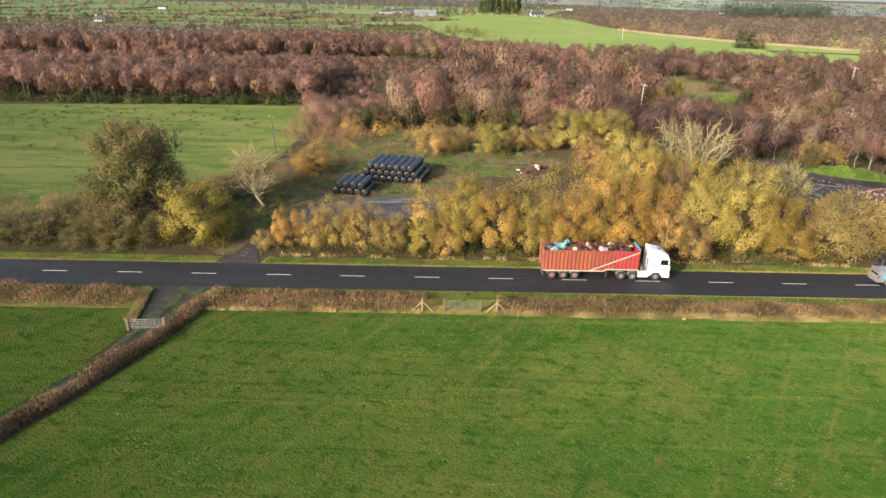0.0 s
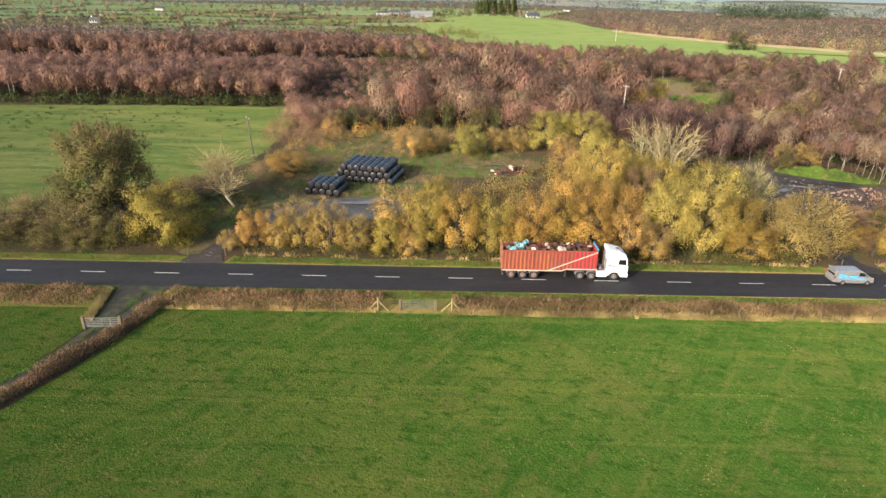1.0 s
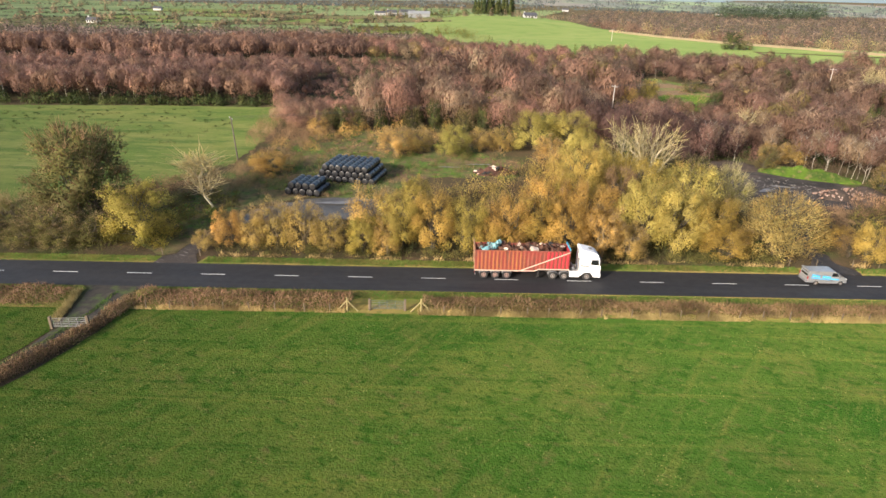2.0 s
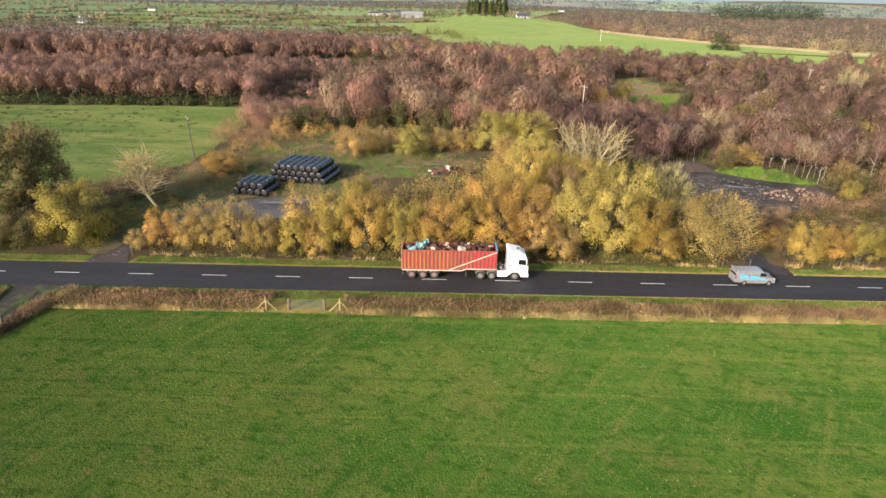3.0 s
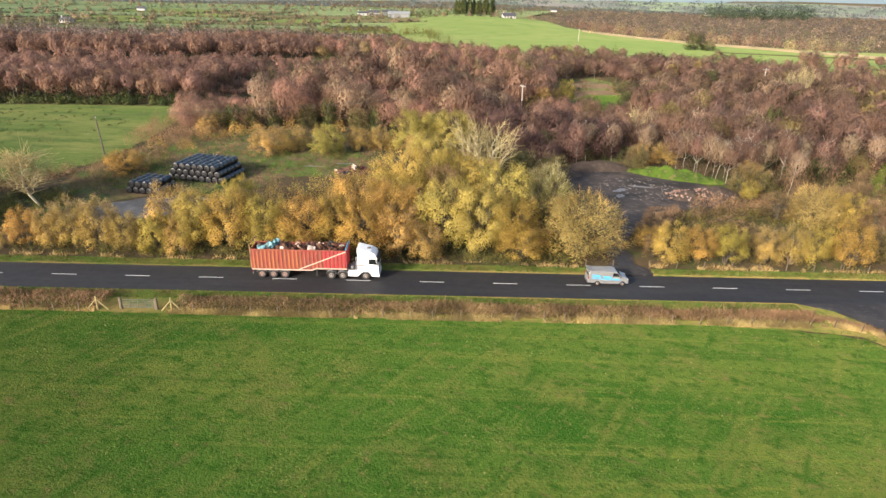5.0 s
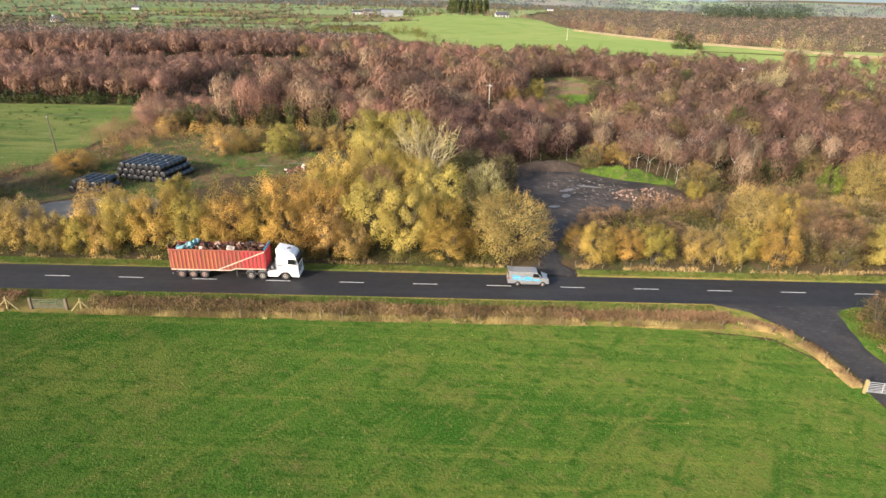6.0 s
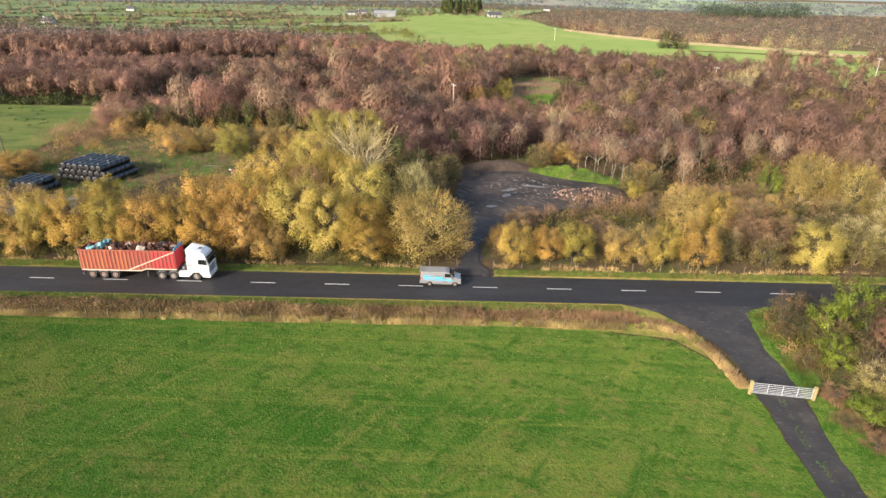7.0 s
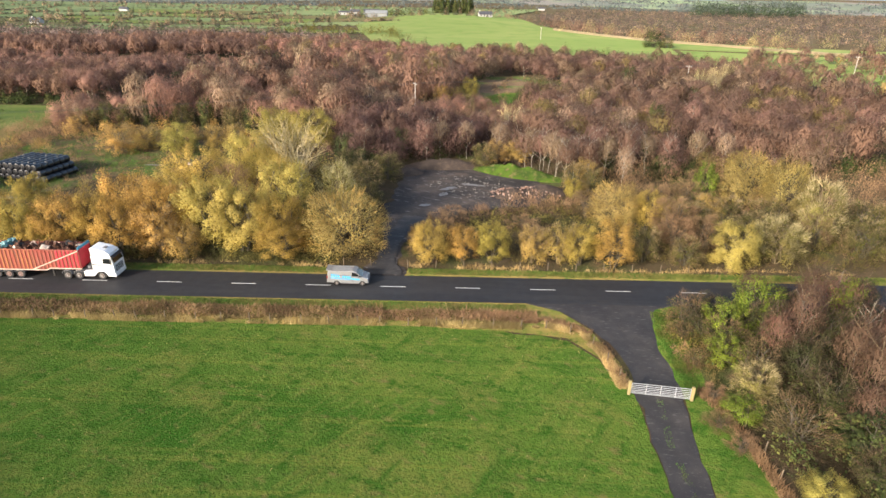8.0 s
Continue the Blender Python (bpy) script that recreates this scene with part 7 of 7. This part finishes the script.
for row in (("L", 126.4, -11.0, 5.0, 4.8), ("L", 130.4, -8.8, 6.6, 5.2), ("L", 124.8, -15.2, 3.6, 4.0), ("L", 140.5, -7.0, 6.0, 3.6), ("L", 123.0, -23.6, 2.6, 3.4), ("S", 123.7, -7.6, 4.0, 4.2), ("S", 125.4, -13.5, 4.2, 4.6), ("S", 126.4, -18.5, 4.6, 5.0), ("S", 125.8, -26.5, 4.4, 5.6),
            ("D", 129.0, -37.5, 4.6, 5.6), ("K", 131.0, -29, 5.0, 5.6), ("N", 132.5, -14.0, 8.4, 5.2), ("N", 137.5, -7, 6.6, 5.6), ("N", 137.0, -17.0, 6.8, 5.6), ("N", 142.0, -6.5, 6.0, 5.4), ("N", 142.5, -13.0, 6.0, 5.8),
            ("N", 134.0, -23.0, 8.0, 5.2), ("N", 147.5, -6.0, 7, 5.4), ("N", 140.0, -25, 6.0, 5.8), ("N", 146.0, -17, 7, 5.8), ("N", 131.5, -4.9, 5.6, 4.0), ("N", 137.8, -4.6, 6.6, 4.6), ("K", 146.0, -30, 7.6, 6), ("K", 154.0, -6, 6.6, 6),
            ("K", 156.0, -20, 9, 6), ("N", 136.0, -33, 7.6, 5.6), ("P", 124.8, -33.0, 2.8, 3.8), ("Q", 125.2, -20.6, 3.8, 4.2), ("K", 130.8, -25.8, 3.4, 5.0), ("K", 129.8, -33.5, 3.6, 5.0), ("R", 122.4, -10.2, 1.7, 3.0), ("R", 122.2, -15.4, 1.6, 2.8), ("R", 121.7, -20.8, 1.5, 2.6), ("R", 120.7, -24.6, 1.3, 2.8), ("R", 121.4, -27.4, 1.4, 2.8), ("D", 124.4, -10.5, 3.4, 4.2), ("D", 130.4, -11.5, 5.2, 5.0), ("D", 131.0, -17.5, 5.0, 5.4),
            ("D", 130.5, -22.5, 4.6, 5.2), ("D", 135.5, -12.5, 5.0, 5.2), ("D", 139.6, -20.5, 5.2, 6.0), ("D", 134.5, -28, 4.6, 5.6), ("D", 141.0, -10, 4.6, 5.2), ("D", 145.5, -22, 5.2, 6.0), ("D", 129.0, -32, 4.2, 5.0),
            ("N", 134.6, -18.5, 7.6, 5.0), ("N", 129.5, -15.5, 6.6, 4.2), ("N", 132.0, -26.0, 5.6, 4.8), ("D", 126.3, -5.6, 3.0, 3.4), ("D", 135.4, -4.9, 3.6, 4.0), ("D", 143.5, -4.8, 4.4, 5.0), ("D", 150.0, -12, 5, 6)):
    plant(*row)
for k, (x, y, h) in enumerate(((132.6, -12.8, 7.5), (139.5, -6.2, 7.0), (137.2, -15.5, 8.0))):
    rr = np.random.default_rng(k + 300)
    t = empty("birch_tree", "slender white-stemmed bare birch in the copse", "tree")
    (wv, wf), (tv, tf, tn) = birch_chunks(rr, h, 3.4, 420, 0.22, 7)
    part("trunk", tri_mesh("trunk", wv, wf, PALE_BARK), None, t)
    part("crown", tri_mesh("crown", tv, tf, tn, BIRCH_TWIG), None, t)
    t.matrix_basis = pose(x, y, 0)
bushes("copse_undergrowth", [(122.8, -5.2), (170, -4.6), (170, -70), (126, -70), (123.6, -34), (123.8, -24), (122.2, -16)], 2.0, (1.2, 3.4), (1.8, 3.4), IVY_LEAF, 80, 0.24, "dark bramble on the copse floor", 131, 0.75, 0.4)
bushes("bank_bramble", [(122.0, -4.9), (125.5, -4.6), (124.4, -14), (123.0, -20), (121.0, -18), (120.9, -10)], 1.1, (0.5, 1.7), (1.1, 2.0), BRAMBLE_LEAF, 90, 0.15, "olive-brown bramble on the lane's bank", 135, 0.75, 0.4)
bushes("bank_bramble", [(122.2, -4.9), (125.5, -4.6), (124.4, -14), (123.0, -20), (121.2, -18), (121.1, -10)], 1.6, (0.6, 1.9), (1.2, 2.2), OLIVE_LEAF, 100, 0.15, "green-yellow bramble on the lane's bank", 136, 0.6, 0.2)
bushes("dead_bracken", [(120.8, -12.4), (122.6, -12.2), (122.4, -17.0), (120.8, -17.2)], 0.9, (0.4, 1.0), (0.9, 1.6), HEDGE_TWIG, 90, 0.14, "red-brown dead bracken on the lane's bank", 137, 0.8, 0.6)
tufts("lane_bank_grass", [(121.6, -5.2), (120.9, -9), (120.7, -14), (120.5, -20)], 0.8, 5000, (0.1, 0.35), GREEN_BLADE, "green grass on the lane's bank", 132)
tufts("dead_bracken", [(120.8, -19.6), (122.0, -23), (122.4, -27), (122.6, -36)], 0.55, 2000, (0.3, 0.8), RUST_TWIG, "rusty dead bracken beside the gate", 133, 0.06)
tufts("lane_grass", [(116.9, -21), (116.0, -27), (116.0, -40)], 0.3, 800, (0.06, 0.16), GREEN_BLADE, "thin grass along the lane's middle", 134, 0.05, "grass", 0.5, 0.02)

KINDS["W"] = []
for k in range(4):
    t = empty("birch_tree", "slender white-stemmed bare birch at the wood's edge", "tree")
    (wv, wf), (tv, tf, tn) = birch_chunks(np.random.default_rng(k + 320), 8.0, 4.6, 1000, 0.30, 10, 0.36, 0.048)
    part("trunk", tri_mesh("trunk", wv, wf, WHITE_BARK), None, t)
    part("crown", tri_mesh("crown", tv, tf, tn, GREY_WOOD if k % 2 else PURPLE_TWIG), None, t)
    KINDS["W"].append(t)
for x, y, h in ((112.4, 56.4, 8.2), (114.6, 54.0, 9.0), (115.8, 51.6, 8.6), (117.0, 49.4, 9.4), (118.2, 47.0, 8.8), (119.6, 45.4, 8.2), (121.6, 47.6, 9.2), (124.4, 46.8, 8.6), (127.6, 47.8, 9.0), (131.4, 48.0, 11.2), (132.4, 49.6, 9.6), (136.0, 50.2, 8.8), (140.5, 50.0, 8.8), (126.0, 52.0, 10.0),
                (113.2, 54.8, 7.6), (116.6, 52.6, 8.0), (118.4, 49.0, 7.4), (120.4, 48.4, 8.2), (123.0, 49.4, 8.8), (93.4, 57.2, 9.6), (96.0, 60.4, 8.8), (101.6, 61.0, 8.6), (146.0, 52.5, 9.4), (152.0, 52.0, 9.2), (108.0, 60.2, 8.8)):
    plant("W", x, y, h, 7.0)

# ---- willows, ivied and white-stemmed trees standing among the birches ----
for row in (("Y", 104.0, 128.8, 8.7, 6.0), ("G", 98.9, 126.2, 6.0, 7.0), ("G", 95.2, 119.9, 7.7, 5.7), ("K", 160.5, 157.0, 9.8, 7.2), ("K", 138.0, 141.9, 5.9, 5.6), ("G", 150.4, 96.4, 5.6, 9.0), ("L", 174.8, 140.0, 5.5, 6.3),
            ("G", 184.9, 136.9, 5.2, 8.1), ("G", 190.6, 135.5, 5.4, 8.0), ("O", 153.5, 146.2, 5.4, 4.2), ("H", 120.5, 41.0, 4.9, 5.1), ("G", 120.2, 36.4, 3.1, 4.0), ("H", 123.3, 38.9, 4.7, 4.0), ("H", 104.9, 53.7, 5.4, 5.0),
            ("B", 182.9, 136.7, 12.2, 7.3), ("B", 177.9, 136.0, 11.4, 6.2), ("G", 145.4, 108.9, 6.4, 6.4), ("K", 155.8, 110.1, 6.0, 4.8), ("H", 127.8, 88.6, 6.0, 4.6), ("K", 136.1, 83.0, 6.0, 4.6), ("H", 129.5, 159.1, 5.0, 8.1), ("G", 88.3, 141.0, 7.5, 7.5)):
    plant(*row)
for x, y, h in ((128.3, 39.2, 9.0), (114.8, 78.0, 8.6), (122.8, 88.1, 9.0), (126.3, 82.1, 8.6), (131.9, 76.7, 8.8), (150.6, 109.5, 9.0), (152.7, 132.9, 9.6)):
    plant("W", x, y, h, 6.4)

# ---- ivied trees at the wood's edge ----
for row in ((13.5, 84, 7.0, 4.6), (23, 87, 7.4, 4.6), (36.5, 88, 8.0, 4.4), (49, 85, 6.6, 4.6), (64, 80, 6.4, 4.6),
            (77, 57, 6.4, 5.0), (80.5, 48, 5.6, 4.6), (88, 62, 6.4, 4.6), (121, 60, 6.0, 5.0), (128, 50, 5.0, 4.4), (139, 48, 5.4, 4.6), (118, 112, 8.0, 5.6), (74, 120, 8.6, 5.4), (52, 104, 8.0, 5.0), (150, 90, 8.2, 5.4), (170, 120, 8.4, 5.4)):
    plant("K", *row)
for row in ((79.2, 13.4, 5.4, 4.8), (80.6, 9.6, 3.0, 3.8), (71.8, 27.0, 6.6, 5.0), (77.6, 15.6, 6.0, 5.0), (68.0, 27.0, 5.4, 4.6)):
    plant("K", *row)

# ---- farm, bungalow and conifers far off ----
SLATE = surface("dark_slate", [(0.06, 0.06, 0.07), ((0.09, 0.09, 0.10), 0.6, 0.45, 0.7)], 0.7)
RENDER = surface("white_render", [(0.45, 0.44, 0.42), ((0.36, 0.35, 0.33), 0.5, 0.5, 0.75)], 0.8)
SHEETING = surface("barn_sheeting", [(0.22, 0.23, 0.23), ((0.17, 0.17, 0.17), 0.3, 0.45, 0.7)], 0.6)


def house(x, y, l, w, eaves, ridge, wall_mat, roof_mat, label, turn=0, windows=4, name="farmhouse"):
    t = empty(name, label, "house")
    part("wall", profile([(-w / 2, 0), (w / 2, 0), (w / 2, eaves), (0, ridge), (-w / 2, eaves)], -l / 2, l / 2), wall_mat, t)
    for s in (-1, 1):
        part("roof", profile([(0, ridge + 0.02), (s * (w / 2 + 0.5), eaves - 0.3), (s * (w / 2 + 0.5), eaves - 0.05), (0, ridge + 0.3)], -l / 2 - 0.4, l / 2 + 0.4), roof_mat, t)
    for k in range(windows):
        yy = -l / 2 + l * (k + 0.5) / windows
        part("window", boxed(w / 2 + 0.002, w / 2 + 0.06, yy - 0.6, yy + 0.6, 1.0, 2.2), GLASS, t)
    if windows:
        part("chimney", boxed(-0.5, 0.5, -l / 2 + 0.3, -l / 2 + 1.3, ridge, ridge + 1.3), wall_mat, t)
    t.matrix_basis = pose(x, y, float(hill(x, y)), 0, 0, turn - 90)
    return t


house(-26, 762, 12, 7, 4.5, 7, RENDER, SLATE, "white two-storey farmhouse among distant fields")
house(-42, 775, 14, 8, 3.5, 5, RENDER, SLATE, "low white farm building", 12, 3, "farm_building")
house(12, 672, 24, 12, 4.5, 7, SHEETING, SHEETING, "long grey sheeted barn", 0, 0, "barn")
house(-8, 785, 20, 12, 5, 7, SHEETING, SLATE, "grey farm shed behind the house", 8, 0, "barn")
house(133, 640, 14, 8, 2.8, 5.5, RENDER, SLATE, "low bungalow with a dark roof on the hill", 10, 4, "bungalow")
house(-262, 492, 9, 6, 2.6, 4.6, RENDER, SLATE, "white cottage among far hedges", -5, 4, "cottage")
for hx, hy in ((250, 1060), (520, 1070), (-330, 780)):
    house(hx, hy, 10, 6, 3, 5, RENDER, SLATE, "small white house far off in haze", 0, 0, "cottage")


def conifer(h, w, seed):
    rr = np.random.default_rng(seed)
    t = empty("conifer_tree", "tall dark conifer on the hilltop", "conifer", "hilltop conifers")
    part("trunk", tri_mesh("trunk", *tube([(0, 0, -0.3), (0, 0, h * 0.5), (0, 0, h)], [0.4, 0.25, 0.05], 6), BARK), None, t)
    n = 900
    z = rr.uniform(0.06, 1, n)
    a = rr.uniform(0, 6.28, n)
    rad = w / 2 * (1 - z) ** 0.65 * rr.uniform(0.5, 1.05, n) + 0.1
    p = np.stack([np.cos(a) * rad, np.sin(a) * rad, z * h], 1)
    part("crown", tri_mesh("crown", *leaves(rr, p, p * np.array((1, 1, 0)) + np.array((0, 0, 0.4)), 1.1), IVY_LEAF), None, t)
    return t


con = [conifer(21, 9, 1), conifer(19, 8, 2)]
r = random.Random(2)
for k in range(13):
    x, y = 76 + k * 3.6 + r.uniform(-1, 1), 690 + r.uniform(-8, 14)
    m = Matrix.LocRotScale((x, y, float(hill(x, y))), Euler((0, 0, r.uniform(0, 6))), (1, 1, r.uniform(0.8, 1.05)))
    if k < 2:
        con[k].matrix_basis = m
    else:
        copy_thing(con[k % 2], m @ Matrix.Diagonal([1 / v for v in con[k % 2].scale] + [1]))
plant("K", 228, 352, 12, 13, 0.0)
plant("H", 236, 350, 7, 10, 0.0)

# ---- rising land far off and hills on the horizon ----


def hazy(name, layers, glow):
    """A plain distance material; haze of the air in front is painted in as glow."""
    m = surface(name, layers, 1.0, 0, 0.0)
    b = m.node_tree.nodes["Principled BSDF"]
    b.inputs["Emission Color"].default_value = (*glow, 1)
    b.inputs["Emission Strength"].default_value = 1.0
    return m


# the glow colours stand in for haze over slopes, trees and hills
HAZE_NEAR = hazy("far_slopes_painted_haze", [(0.062, 0.072, 0.046), ((0.100, 0.130, 0.060), 0.007, 0.50, 0.58, (1, 0.5, 1)), ((0.070, 0.072, 0.058), 0.013, 0.50, 0.60, (0.6, 0.4, 1)), ((0.100, 0.082, 0.072), 0.004, 0.50, 0.60, (1, 0.4, 1))], (0.066, 0.080, 0.088))
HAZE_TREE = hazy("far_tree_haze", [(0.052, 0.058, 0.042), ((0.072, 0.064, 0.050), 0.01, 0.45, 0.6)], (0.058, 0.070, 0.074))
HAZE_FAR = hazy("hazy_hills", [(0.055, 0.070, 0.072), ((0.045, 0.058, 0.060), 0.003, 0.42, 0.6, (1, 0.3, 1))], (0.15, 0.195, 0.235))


def crest(x, lo, hi, seed):
    return lo + (hi - lo) * (0.5 + 0.5 * noise.noise((x * 0.0014, seed, 0)) + 0.25 * noise.noise((x * 0.006, seed, 4)))


def ridge(y0, y1, lo, hi, material, label, seed):
    bm = bmesh.new()
    prev = None
    for k in range(161):
        x = -3600 + k * 48
        top = crest(x, lo, hi, seed)
        row = [bm.verts.new((x, y0 + (y1 - y0) * j / 4, -1 + (top + 1) * (j / 4) ** 1.2)) for j in range(5)] + [bm.verts.new((x, y1 + 300, -2))]
        if prev:
            for j in range(5):
                bm.faces.new((prev[j], row[j], row[j + 1], prev[j + 1]))
        prev = row
    tagged(part("backdrop", bm, material, smooth=True), label, "hills", "", "structure")


ridge(1080, 1750, 11, 21, HAZE_NEAR, "grey-green far slopes of hedged country with painted haze", 2.0)
ridge(2200, 3300, 30, 95, HAZE_FAR, "pale blue-grey horizon hills with haze painted as glow", 5.0)
r = np.random.default_rng(77)
pts = []
for k in range(2400):
    y = 1090 + 640 * r.uniform() ** 1.3
    x = r.uniform(-1.15, 1.35) * y
    if noise.noise((x * 0.006, y * 0.02, 3)) + 0.6 * math.sin(y * 0.06 + x * 0.004) > 0.15:
        pts.append((x, y, -1 + (crest(x, 11, 21, 2.0) + 1) * ((y - 1080) / 670) ** 1.2))
pts = np.array(pts)
n = len(pts)
d3 = unit(r.normal(size=(n, 22, 3)))
d3[..., 2] = np.abs(d3[..., 2])
p = d3 * np.stack([r.uniform(8, 24, n), r.uniform(5, 10, n), r.uniform(4, 9, n)], -1)[:, None] + pts[:, None]
tagged(new("distant_trees", tri_mesh("distant_trees", *leaves(r, p.reshape(-1, 3), d3.reshape(-1, 3), 4.0), HAZE_TREE)), "grey-green far hedgerow trees with painted haze", "woodland", "", "stuff")
